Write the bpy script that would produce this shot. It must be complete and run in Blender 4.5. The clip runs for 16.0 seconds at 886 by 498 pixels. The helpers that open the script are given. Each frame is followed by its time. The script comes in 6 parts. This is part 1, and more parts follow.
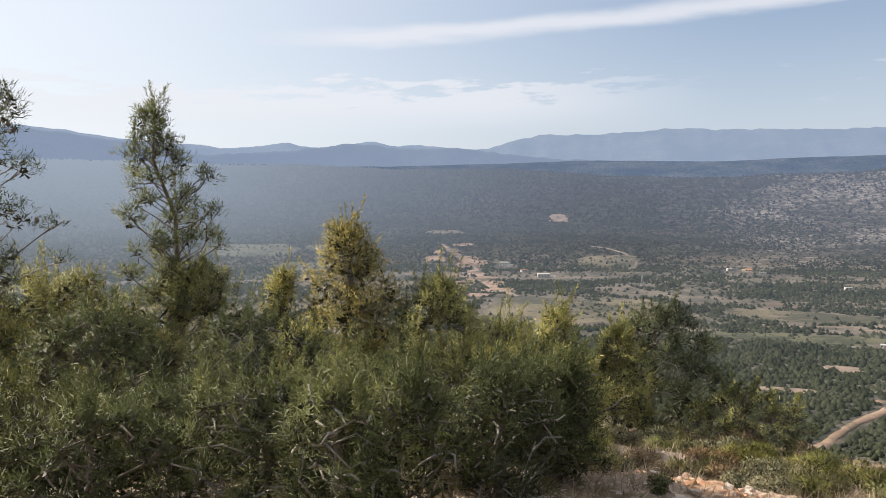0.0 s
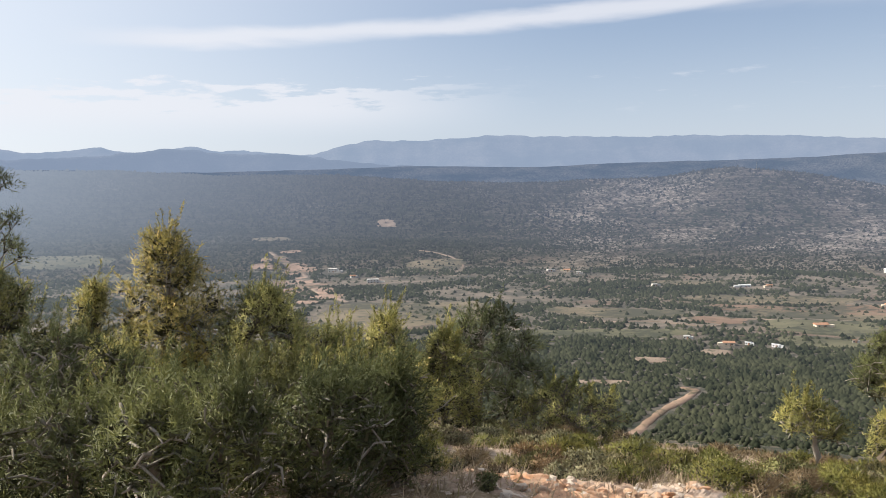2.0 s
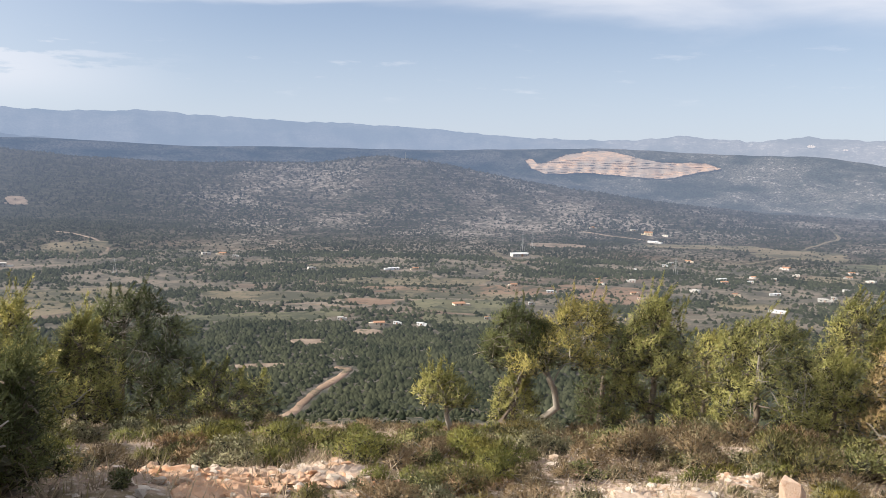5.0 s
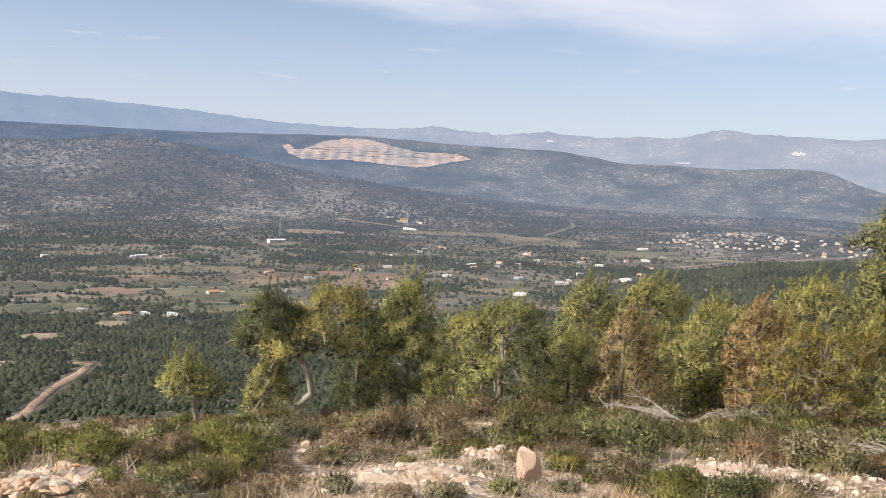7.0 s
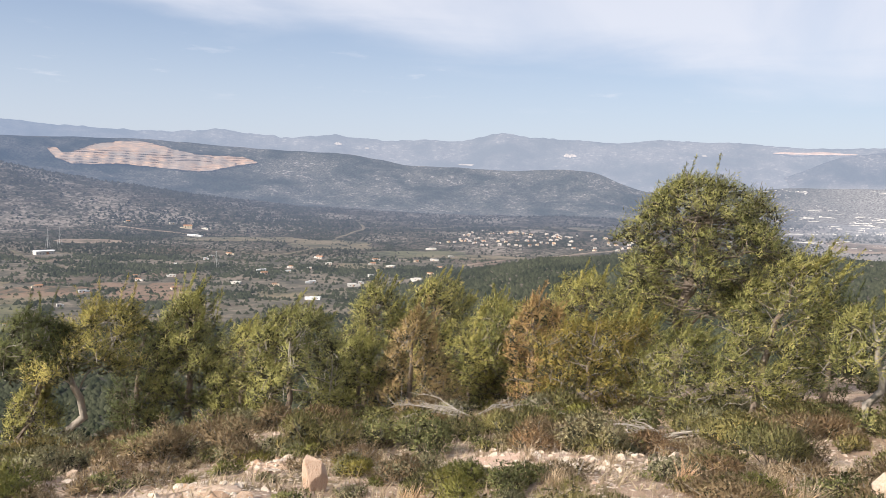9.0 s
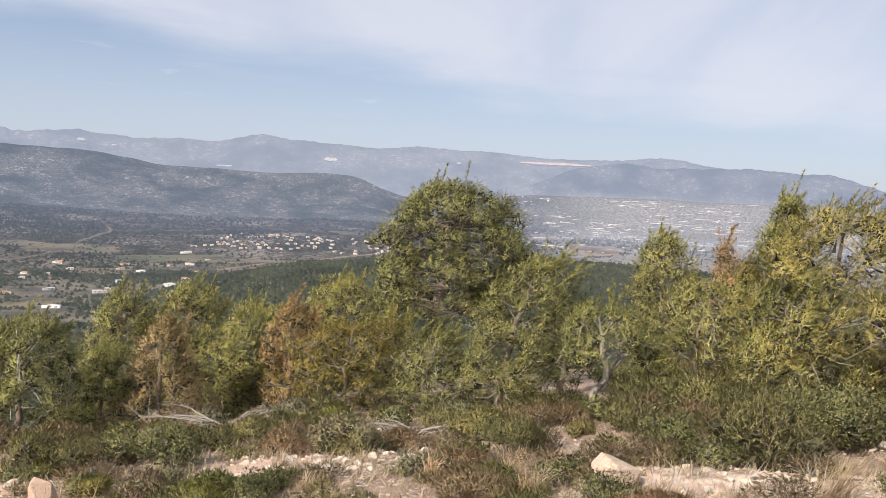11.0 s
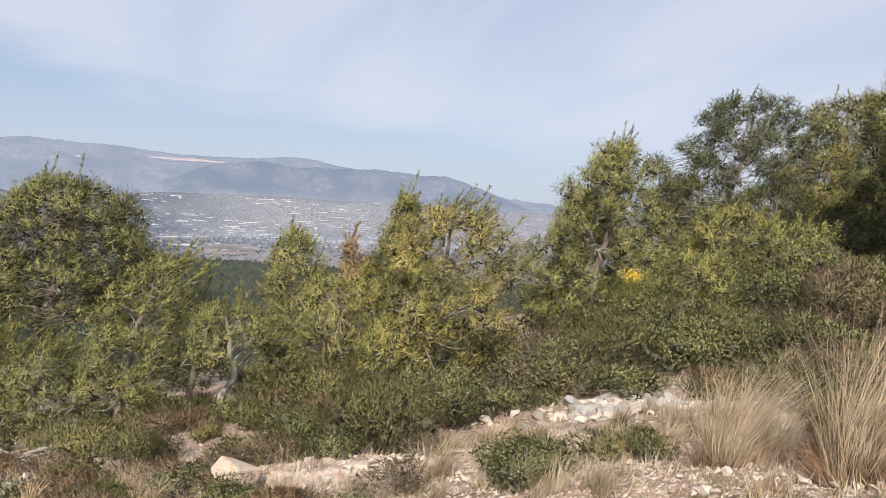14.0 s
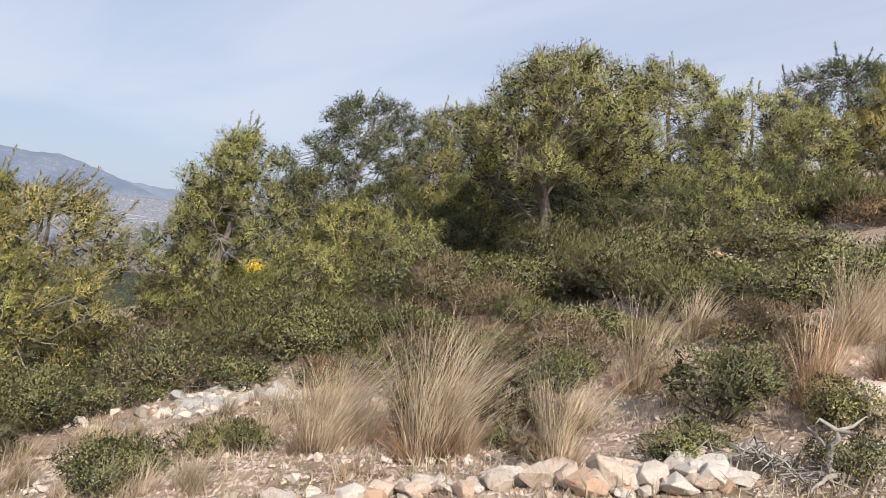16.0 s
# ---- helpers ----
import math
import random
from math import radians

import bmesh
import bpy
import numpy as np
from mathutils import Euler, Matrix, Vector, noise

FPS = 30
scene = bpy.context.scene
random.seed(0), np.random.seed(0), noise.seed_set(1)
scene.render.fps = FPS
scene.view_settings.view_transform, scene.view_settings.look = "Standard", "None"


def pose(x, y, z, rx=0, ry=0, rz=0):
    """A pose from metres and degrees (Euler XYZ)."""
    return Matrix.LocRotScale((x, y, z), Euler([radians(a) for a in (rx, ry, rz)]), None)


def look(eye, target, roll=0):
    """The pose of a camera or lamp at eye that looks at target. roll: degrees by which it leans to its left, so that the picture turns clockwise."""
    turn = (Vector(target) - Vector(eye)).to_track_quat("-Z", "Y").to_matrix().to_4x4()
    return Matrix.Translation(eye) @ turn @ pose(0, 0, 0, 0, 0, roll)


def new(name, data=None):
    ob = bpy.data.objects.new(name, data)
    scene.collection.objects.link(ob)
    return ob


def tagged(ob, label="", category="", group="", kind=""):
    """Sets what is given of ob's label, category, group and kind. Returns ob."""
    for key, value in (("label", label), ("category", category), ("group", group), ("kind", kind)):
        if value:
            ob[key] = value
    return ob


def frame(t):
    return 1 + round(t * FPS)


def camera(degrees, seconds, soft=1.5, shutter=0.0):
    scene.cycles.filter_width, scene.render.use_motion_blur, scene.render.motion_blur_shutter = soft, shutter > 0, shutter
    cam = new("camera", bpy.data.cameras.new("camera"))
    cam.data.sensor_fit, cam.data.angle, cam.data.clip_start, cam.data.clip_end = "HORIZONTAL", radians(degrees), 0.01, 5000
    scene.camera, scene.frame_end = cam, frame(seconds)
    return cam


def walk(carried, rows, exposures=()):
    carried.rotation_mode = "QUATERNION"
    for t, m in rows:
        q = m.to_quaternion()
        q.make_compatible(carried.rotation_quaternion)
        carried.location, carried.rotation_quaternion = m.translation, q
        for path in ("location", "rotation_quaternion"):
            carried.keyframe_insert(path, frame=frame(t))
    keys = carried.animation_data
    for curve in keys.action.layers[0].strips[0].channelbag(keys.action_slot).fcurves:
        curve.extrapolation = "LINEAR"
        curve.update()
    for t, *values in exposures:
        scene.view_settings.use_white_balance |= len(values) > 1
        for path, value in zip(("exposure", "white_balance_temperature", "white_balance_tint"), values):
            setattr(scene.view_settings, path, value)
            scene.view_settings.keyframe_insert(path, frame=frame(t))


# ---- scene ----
# seconds, eye x y z, yaw, pitch, roll
cam = camera(55.95, 16.0, soft=0.9)
PATH = [
    (0.0, -0.000, 0.001, 1.650, 0.00, -4.00, -0.80),
    (0.5, 0.037, 0.060, 1.628, -2.64, -3.98, -3.24),
    (1.0, 0.027, 0.060, 1.633, -4.91, -4.59, -3.24),
    (1.5, 0.033, 0.055, 1.640, -8.65, -4.41, -2.55),
    (2.0, 0.033, 0.065, 1.635, -11.75, -3.82, -1.22),
    (2.5, 0.039, 0.044, 1.641, -15.28, -3.75, -0.90),
    (3.0, 0.036, 0.011, 1.646, -21.03, -3.74, -0.12),
    (3.5, 0.022, -0.054, 1.673, -25.74, -3.67, 0.65),
    (4.0, 0.034, -0.058, 1.675, -29.81, -3.88, 0.92),
    (4.2, 0.049, -0.050, 1.673, -31.13, -4.14, 1.04),
    (6.3, 0.206, 0.055, 1.623, -45.24, -5.53, 1.34),
    (6.5, 0.220, 0.054, 1.622, -47.95, -5.47, 1.58),
    (7.0, 0.250, 0.031, 1.618, -51.66, -5.39, 2.58),
    (7.5, 0.267, -0.018, 1.620, -51.93, -5.99, 3.50),
    (8.0, 0.307, -0.063, 1.622, -53.01, -5.54, 3.11),
    (8.5, 0.366, -0.043, 1.627, -61.36, -4.62, 3.17),
    (8.7, 0.383, -0.035, 1.632, -63.52, -4.60, 2.63),
    (10.8, 0.343, -0.142, 1.644, -80.10, -3.81, 3.13),
    (11.0, 0.363, -0.159, 1.645, -82.27, -3.69, 3.07),
    (11.5, 0.432, -0.191, 1.632, -87.71, -3.40, 2.66),
    (12.0, 0.450, -0.230, 1.638, -93.27, -3.15, 2.82),
    (12.5, 0.445, -0.253, 1.635, -96.63, -3.00, 2.60),
    (13.0, 0.435, -0.265, 1.640, -99.01, -2.94, 2.55),
    (13.5, 0.448, -0.286, 1.636, -101.72, -2.84, 2.72),
    (14.0, 0.461, -0.333, 1.643, -106.90, -2.43, 3.41),
    (14.5, 0.476, -0.387, 1.644, -113.40, -1.84, 4.95),
    (15.0, 0.472, -0.476, 1.648, -120.42, -2.12, 6.77),
    (15.5, 0.443, -0.539, 1.659, -127.21, -1.64, 7.14),
    (16.0, 0.396, -0.550, 1.673, -131.87, -1.12, 5.65),
]
walk(cam, [(t, pose(x, y, z, 90 + pitch, 0, yaw) @ pose(0, 0, 0, 0, 0, roll)) for t, x, y, z, yaw, pitch, roll in PATH],
     [(0.0, 0.60, 6500, 11), (6.0, 0.70, 6430, 12), (8.7, 0.68, 6420, 13), (11.0, 0.53, 6400, 14), (16.0, 0.46, 6030, 13)])

# ---- light ----
SUN_AZ, SUN_EL = -65.0, 33.0
world = bpy.data.worlds.new("sky")
scene.world = world
world.use_nodes = True


class Nodes:
    """Short hand for building a node tree."""

    def __init__(self, tree):
        self.tree = tree
        tree.nodes.clear()

    def add(self, kind, **values):
        n = self.tree.nodes.new("ShaderNode" + kind)
        for key, v in values.items():
            if key in ("operation", "blend_type", "data_type", "sky_type", "sun_disc", "noise_dimensions", "feature", "distance"):
                if key == "operation":
                    n.operation = v
                elif key == "blend_type":
                    n.blend_type = v
                elif key == "data_type":
                    n.data_type = v
                elif key == "sky_type":
                    n.sky_type = v
                elif key == "sun_disc":
                    n.sun_disc = v
                elif key == "noise_dimensions":
                    n.noise_dimensions = v
                elif key == "feature":
                    n.feature = v
                elif key == "distance":
                    n.distance = v
        return n

    def put(self, socket, v):
        if hasattr(v, "node"):
            self.tree.links.new(v, socket)
        elif isinstance(v, tuple) and len(v) == 3 and len(socket.default_value) == 4:
            socket.default_value = (*v, 1.0)
        else:
            socket.default_value = v

    def math(self, op, a, b=0.0, clamp=False):
        n = self.add("Math", operation=op)
        n.use_clamp = clamp
        self.put(n.inputs[0], a)
        self.put(n.inputs[1], b)
        return n.outputs[0]

    def mix(self, f, a, b, blend="MIX"):
        n = self.add("MixRGB", blend_type=blend)
        self.put(n.inputs[0], f)
        self.put(n.inputs[1], a)
        self.put(n.inputs[2], b)
        return n.outputs[0]

    def noise(self, vec, scale, detail=4.0, rough=0.55, distort=0.0):
        n = self.add("TexNoise")
        self.put(n.inputs["Vector"], vec)
        n.inputs["Scale"].default_value = scale
        n.inputs["Detail"].default_value = detail
        n.inputs["Roughness"].default_value = rough
        n.inputs["Distortion"].default_value = distort
        return n.outputs[0]

    def ramp(self, v, lo, hi, a=0.0, b=1.0):
        n = self.add("MapRange")
        n.interpolation_type = "SMOOTHSTEP"
        for i, s in enumerate((v, lo, hi, a, b)):
            self.put(n.inputs[i], s)
        return n.outputs[0]

    def scaled(self, vec, s):
        n = self.add("Mapping")
        self.put(n.inputs["Vector"], vec)
        n.inputs["Scale"].default_value = s
        return n.outputs[0]


def build_sky():
    k = Nodes(world.node_tree)
    sky = k.add("TexSky", sky_type="NISHITA", sun_disc=False)
    sky.sun_elevation, sky.sun_rotation = radians(SUN_EL), radians(SUN_AZ)
    sky.air_density, sky.dust_density, sky.ozone_density = 1.0, 0.8, 2.0
    way = k.add("TexCoord").outputs["Generated"]
    xyz = k.add("SeparateXYZ")
    k.put(xyz.inputs[0], way)
    x, y, z = xyz.outputs
    az = k.math("MULTIPLY", k.math("ARCTAN2", x, y), 57.2958)
    el = k.math("MULTIPLY", k.math("ARCSINE", z), 57.2958)
    up = k.math("ADD", k.math("MAXIMUM", z, 0.0), 0.12)
    flat = k.add("CombineXYZ")
    k.put(flat.inputs[0], k.math("DIVIDE", x, up))
    k.put(flat.inputs[1], k.math("DIVIDE", y, up))
    turned = k.add("Mapping")
    k.put(turned.inputs["Vector"], flat.outputs[0])
    turned.inputs["Rotation"].default_value = (0, 0, radians(-40))
    turned.inputs["Scale"].default_value = (0.35, 1.6, 1.0)
    streak = k.noise(turned.outputs[0], 1.1, 6.0, 0.5, 0.5)
    sky_map = k.add("CombineXYZ")
    k.put(sky_map.inputs[0], k.math("MULTIPLY", az, 0.05))
    k.put(sky_map.inputs[1], k.math("MULTIPLY", el, 0.28))
    drift = k.noise(sky_map.outputs[0], 1.4, 5.0, 0.55, 0.3)
    lumpy = k.noise(sky_map.outputs[0], 4.6, 6.0, 0.62)
    # a wide sheet of thin cloud whose lower edge sinks towards the south-east
    edge = k.math("SUBTRACT", 12.4, k.math("MULTIPLY", k.math("MAXIMUM", k.math("SUBTRACT", az, 30.0), 0.0), 0.092))
    over = k.math("ADD", k.math("SUBTRACT", el, edge), k.math("MULTIPLY", k.math("SUBTRACT", drift, 0.5), 5.0))
    sheet = k.math("MULTIPLY", k.ramp(over, -1.6, 2.2), k.ramp(az, 8.0, 34.0))
    sheet = k.math("MULTIPLY", sheet, k.ramp(streak, 0.25, 0.65, 0.60, 1.0))
    # one long streak over the northern hills
    line = k.math("ADD", 10.3, k.math("MULTIPLY", k.math("MAXIMUM", k.math("ADD", az, 4.0), 0.0), 0.052))
    off = k.math("ABSOLUTE", k.math("ADD", k.math("SUBTRACT", el, line), k.math("MULTIPLY", k.math("SUBTRACT", drift, 0.5), 1.6)))
    band = k.math("MULTIPLY", k.ramp(off, 0.85, 0.10), k.math("MULTIPLY", k.ramp(az, -14.0, -4.0), k.ramp(az, 48.0, 26.0)))
    # a pale bank of low cloud with small heads
    crown = k.math("ADD", 7.3, k.math("MULTIPLY", k.math("SUBTRACT", lumpy, 0.5), 7.5))
    bank = k.math("MULTIPLY", k.ramp(k.math("SUBTRACT", crown, el), -0.1, 0.8), k.math("MULTIPLY", k.ramp(el, 3.4, 6.0), k.math("MULTIPLY", k.ramp(az, -40.0, -20.0), k.ramp(az, 20.0, 2.0))))
    wisps = k.math("MULTIPLY", k.ramp(lumpy, 0.58, 0.74), k.math("MULTIPLY", k.ramp(el, 4.5, 6.0), k.ramp(el, 9.5, 7.0)))
    cloud = k.math("MAXIMUM", k.math("MAXIMUM", sheet, band), k.math("MAXIMUM", k.math("MULTIPLY", bank, 1.0), k.math("MULTIPLY", wisps, 0.45)), True)
    haze = k.ramp(z, 0.22, 0.02, 0.0, 0.55)
    toned = k.mix(haze, k.mix(0.35, sky.outputs[0], (5.4, 6.5, 8.8)), (6.9, 7.6, 8.6))
    # the pale glare of the air towards the sun
    toward = k.add("VectorMath", operation="DOT_PRODUCT")
    k.put(toward.inputs[0], way)
    toward.inputs[1].default_value = (math.sin(radians(SUN_AZ)) * math.cos(radians(SUN_EL)), math.cos(radians(SUN_AZ)) * math.cos(radians(SUN_EL)), math.sin(radians(SUN_EL)))
    toned = k.mix(k.ramp(toward.outputs["Value"], 0.1, 1.0, 0.0, 0.75), toned, (10.5, 10.8, 11.0))
    shown = k.mix(k.math("MULTIPLY", cloud, 0.75), toned, (8.4, 8.6, 9.1))
    bg = k.add("Background")
    k.put(bg.inputs[0], shown)
    bg.inputs[1].default_value = 0.066
    out = k.add("OutputWorld")
    k.put(out.inputs[0], bg.outputs[0])


build_sky()
sun_data = bpy.data.lights.new("sun", "SUN")
sun_data.energy, sun_data.angle, sun_data.color = 5.0, radians(0.6), (1.0, 0.91, 0.77)
sun = new("sun", sun_data)
sun.matrix_world = look((0, 0, 60), (-math.sin(radians(SUN_AZ)) * math.cos(radians(SUN_EL)),
                                     -math.cos(radians(SUN_AZ)) * math.cos(radians(SUN_EL)), 60 - math.sin(radians(SUN_EL))))


# ---- materials ----
def material(name):
    m = bpy.data.materials.new(name)
    m.use_nodes = True
    return m, Nodes(m.node_tree)


def finish(k, colour, rough=0.85, bump=None, strength=0.4, dist=0.02, through_light=None, sheen=0.0, air=None):
    b = k.add("BsdfPrincipled")
    k.put(b.inputs["Base Color"], colour)
    k.put(b.inputs["Roughness"], rough)
    b.inputs["Specular IOR Level"].default_value = 0.25
    if sheen:
        b.inputs["Sheen Weight"].default_value = sheen
        b.inputs["Sheen Roughness"].default_value = 0.6
    if bump is not None:
        n = k.add("Bump")
        n.inputs["Strength"].default_value = strength
        n.inputs["Distance"].default_value = dist
        k.put(n.inputs["Height"], bump)
        k.put(b.inputs["Normal"], n.outputs[0])
    shader = b.outputs[0]
    if through_light is not None:
        t = k.add("BsdfTranslucent")
        k.put(t.inputs[0], colour)
        mixed = k.add("MixShader")
        mixed.inputs[0].default_value = through_light
        k.put(mixed.inputs[1], shader)
        k.put(mixed.inputs[2], t.outputs[0])
        shader = mixed.outputs[0]
    # painted haze: emission laid over the surface by its distance
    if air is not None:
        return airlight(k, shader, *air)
    out = k.add("OutputMaterial")
    k.put(out.inputs[0], shader)


def place(k):
    return k.add("TexCoord").outputs["Object"]


def foliage(name, dark, light, tip=None, through_light=0.3, patch=1.3):
    """Leaves: each one its own tone, with drifts of paler growth through the crown."""
    m, k = material(name)
    g = k.add("NewGeometry")
    own = g.outputs["Random Per Island"]
    drift = k.noise(g.outputs["Position"], patch, 2.0)
    shoots = k.noise(g.outputs["Position"], patch * 6.0, 2.0)
    f = k.math("ADD", k.math("MULTIPLY", own, 0.18), k.ramp(drift, 0.36, 0.66, 0.0, 0.58))
    f = k.math("ADD", f, k.ramp(shoots, 0.35, 0.66, 0.0, 0.26), True)
    c = k.mix(f, dark, light)
    if tip:
        c = k.mix(k.ramp(own, 0.9, 0.97), c, tip)
    # no two plants are alike: some darker, some drier
    plant = k.add("ObjectInfo").outputs["Random"]
    c = k.mix(1.0, c, k.mix(plant, (0.84, 0.86, 0.86), (1.22, 1.17, 1.10)), "MULTIPLY")
    dry = k.math("FRACT", k.math("MULTIPLY", plant, 7.31))
    c = k.mix(1.0, c, k.mix(k.ramp(dry, 0.80, 1.0), (1.0, 1.0, 1.0), (1.14, 1.0, 0.92)), "MULTIPLY")
    finish(k, c, 0.6, through_light=through_light)
    return m


def bark(name, a, b):
    m, k = material(name)
    p = place(k)
    n = k.noise(k.scaled(p, (1, 1, 0.25)), 28, 5, 0.6)
    big = k.noise(p, 3.0, 3)
    c = k.mix(n, a, b)
    c = k.mix(k.ramp(big, 0.5, 0.75, 0, 0.5), c, (0.30, 0.27, 0.23))
    finish(k, c, 0.9, n, 0.7, 0.01)
    return m


def stone(name, pale, warm, rust):
    m, k = material(name)
    p = place(k)
    own = k.add("ObjectInfo").outputs["Random"]
    n = k.noise(p, 9, 6, 0.62)
    fine = k.noise(p, 60, 4, 0.6)
    c = k.mix(k.ramp(k.math("ADD", n, k.math("MULTIPLY", own, 0.35)), 0.45, 0.85), pale, warm)
    c = k.mix(k.ramp(own, 0.60, 0.85, 0, 0.75), c, k.mix(0.5, warm, rust))
    c = k.mix(k.ramp(k.noise(p, 4, 3), 0.56, 0.70, 0, 0.75), c, rust)
    c = k.mix(k.ramp(fine, 0.62, 0.78, 0, 0.5), c, (0.22, 0.21, 0.19))
    finish(k, c, 0.9, k.math("ADD", n, k.math("MULTIPLY", fine, 0.4)), 0.6, 0.03)
    return m


def far_slopes(k, p, flat, r):
    """The colour of the land beyond the hilltop: phrygana, grey limestone and dark pine scrub."""
    way = flat.outputs[0]
    rocky = k.noise(way, 0.0036, 4, 0.6)
    speck = k.noise(way, 0.062, 4, 0.80)
    fine = k.noise(k.scaled(p, (1, 1, 3)), 0.13, 4, 0.7)
    terrace = k.noise(k.scaled(p, (0.2, 0.2, 6.0)), 0.05, 3, 0.6)
    base = k.mix(k.ramp(k.math("ADD", k.math("MULTIPLY", fine, 0.5), k.math("MULTIPLY", terrace, 0.5)), 0.40, 0.60), (0.044, 0.042, 0.034), (0.128, 0.113, 0.094))
    at = k.add("SeparateXYZ")
    k.put(at.inputs[0], p)
    north = k.ramp(k.math("DIVIDE", at.outputs[0], k.math("MAXIMUM", at.outputs[1], 1.0)), 0.46, 0.14)
    bare = k.math("ADD", speck, k.math("MULTIPLY", k.math("SUBTRACT", rocky, 0.5), 0.9))
    bare = k.math("SUBTRACT", bare, k.math("ADD", k.math("MULTIPLY", north, 0.11), k.ramp(r, 980, 760, 0.0, 0.10)))
    base = k.mix(k.ramp(bare, 0.50, 0.68), base, k.mix(fine, (0.19, 0.165, 0.142), (0.40, 0.355, 0.315)))
    v = k.add("TexVoronoi")
    k.put(v.inputs["Vector"], way)
    v.inputs["Scale"].default_value = 0.11
    clumps = k.ramp(k.math("ADD", v.outputs["Distance"], k.math("MULTIPLY", k.math("SUBTRACT", k.noise(way, 0.011, 4, 0.65), 0.5), 1.9)), 0.58, 0.36)
    scrub = k.mix(k.noise(p, 0.05, 3), (0.020, 0.026, 0.018), (0.048, 0.054, 0.036))
    amount = k.math("MAXIMUM", k.math("MULTIPLY", clumps, k.ramp(rocky, 0.62, 0.40, 0.50, 1.0)), k.math("MULTIPLY", north, k.ramp(r, 1400, 1650, 0.0, 0.6)))
    # the slope below the hilltop shows its reddish soil
    below = k.ramp(r, 640, 430)
    base = k.mix(k.math("MULTIPLY", below, 0.8), base, k.mix(k.ramp(k.noise(way, 0.10, 4, 0.7), 0.4, 0.6), (0.085, 0.068, 0.046), (0.20, 0.150, 0.108)))
    # the cultivated floor is barer and warmer than the hills
    floor = k.math("MULTIPLY", k.ramp(r, 780, 960), k.ramp(r, 1800, 1450))
    tilled = k.mix(k.ramp(k.noise(way, 0.014, 5, 0.68), 0.36, 0.64), (0.062, 0.058, 0.042), (0.205, 0.168, 0.128))
    tilled = k.mix(k.ramp(k.noise(way, 0.006, 3, 0.6), 0.55, 0.66, 0, 0.7), tilled, (0.150, 0.094, 0.064))
    base = k.mix(k.math("MULTIPLY", floor, 0.85), base, tilled)
    amount = k.math("MULTIPLY", amount, k.math("SUBTRACT", 1.0, k.math("MULTIPLY", floor, 0.5)))
    xyz = k.add("SeparateXYZ")
    k.put(xyz.inputs[0], p)
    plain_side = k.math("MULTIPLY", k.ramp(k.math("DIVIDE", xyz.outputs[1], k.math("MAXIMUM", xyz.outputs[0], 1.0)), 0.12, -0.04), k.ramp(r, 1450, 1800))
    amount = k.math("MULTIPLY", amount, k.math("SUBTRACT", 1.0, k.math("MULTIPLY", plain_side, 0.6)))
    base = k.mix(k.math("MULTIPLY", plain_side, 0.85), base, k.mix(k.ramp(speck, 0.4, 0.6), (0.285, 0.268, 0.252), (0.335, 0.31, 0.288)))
    return k.mix(amount, base, scrub)


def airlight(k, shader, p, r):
    """Haze mixed into far land as emission: stronger with distance and towards the sun."""
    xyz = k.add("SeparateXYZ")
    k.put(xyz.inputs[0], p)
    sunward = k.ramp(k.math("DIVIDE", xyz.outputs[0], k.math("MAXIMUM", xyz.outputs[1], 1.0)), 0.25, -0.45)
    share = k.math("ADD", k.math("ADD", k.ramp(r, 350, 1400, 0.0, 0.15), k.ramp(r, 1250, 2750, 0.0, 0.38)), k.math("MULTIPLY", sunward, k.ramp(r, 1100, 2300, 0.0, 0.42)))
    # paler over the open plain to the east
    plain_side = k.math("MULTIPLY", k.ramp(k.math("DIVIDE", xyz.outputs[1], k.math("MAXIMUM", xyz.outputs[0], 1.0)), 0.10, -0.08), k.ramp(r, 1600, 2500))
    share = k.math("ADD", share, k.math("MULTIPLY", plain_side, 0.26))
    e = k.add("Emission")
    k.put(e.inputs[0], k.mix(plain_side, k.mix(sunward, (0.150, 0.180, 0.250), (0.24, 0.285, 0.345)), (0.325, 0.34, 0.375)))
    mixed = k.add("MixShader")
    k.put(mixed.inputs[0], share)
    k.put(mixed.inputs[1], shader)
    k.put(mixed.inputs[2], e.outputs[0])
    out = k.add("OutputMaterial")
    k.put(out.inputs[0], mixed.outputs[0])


def level_distance(k, p):
    flat = k.add("VectorMath", operation="MULTIPLY")
    k.put(flat.inputs[0], p)
    flat.inputs[1].default_value = (1, 1, 0)
    dist = k.add("VectorMath", operation="LENGTH")
    k.put(dist.inputs[0], flat.outputs[0])
    return flat, dist.outputs["Value"]


def hills_material():
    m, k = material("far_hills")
    p = k.add("NewGeometry").outputs["Position"]
    flat, r = level_distance(k, p)
    b = k.add("BsdfDiffuse")
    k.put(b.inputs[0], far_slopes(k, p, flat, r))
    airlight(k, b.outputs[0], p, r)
    return m


def far_wood_material(name, dark, pale):
    m, k = material(name)
    g = k.add("NewGeometry")
    p = g.outputs["Position"]
    flat, r = level_distance(k, p)
    b = k.add("BsdfDiffuse")
    k.put(b.inputs[0], k.mix(k.math("ADD", k.math("MULTIPLY", g.outputs["Random Per Island"], 0.6), k.ramp(k.noise(p, 0.02, 3), 0.35, 0.65, 0.0, 0.4)), dark, pale))
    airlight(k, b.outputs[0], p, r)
    return m


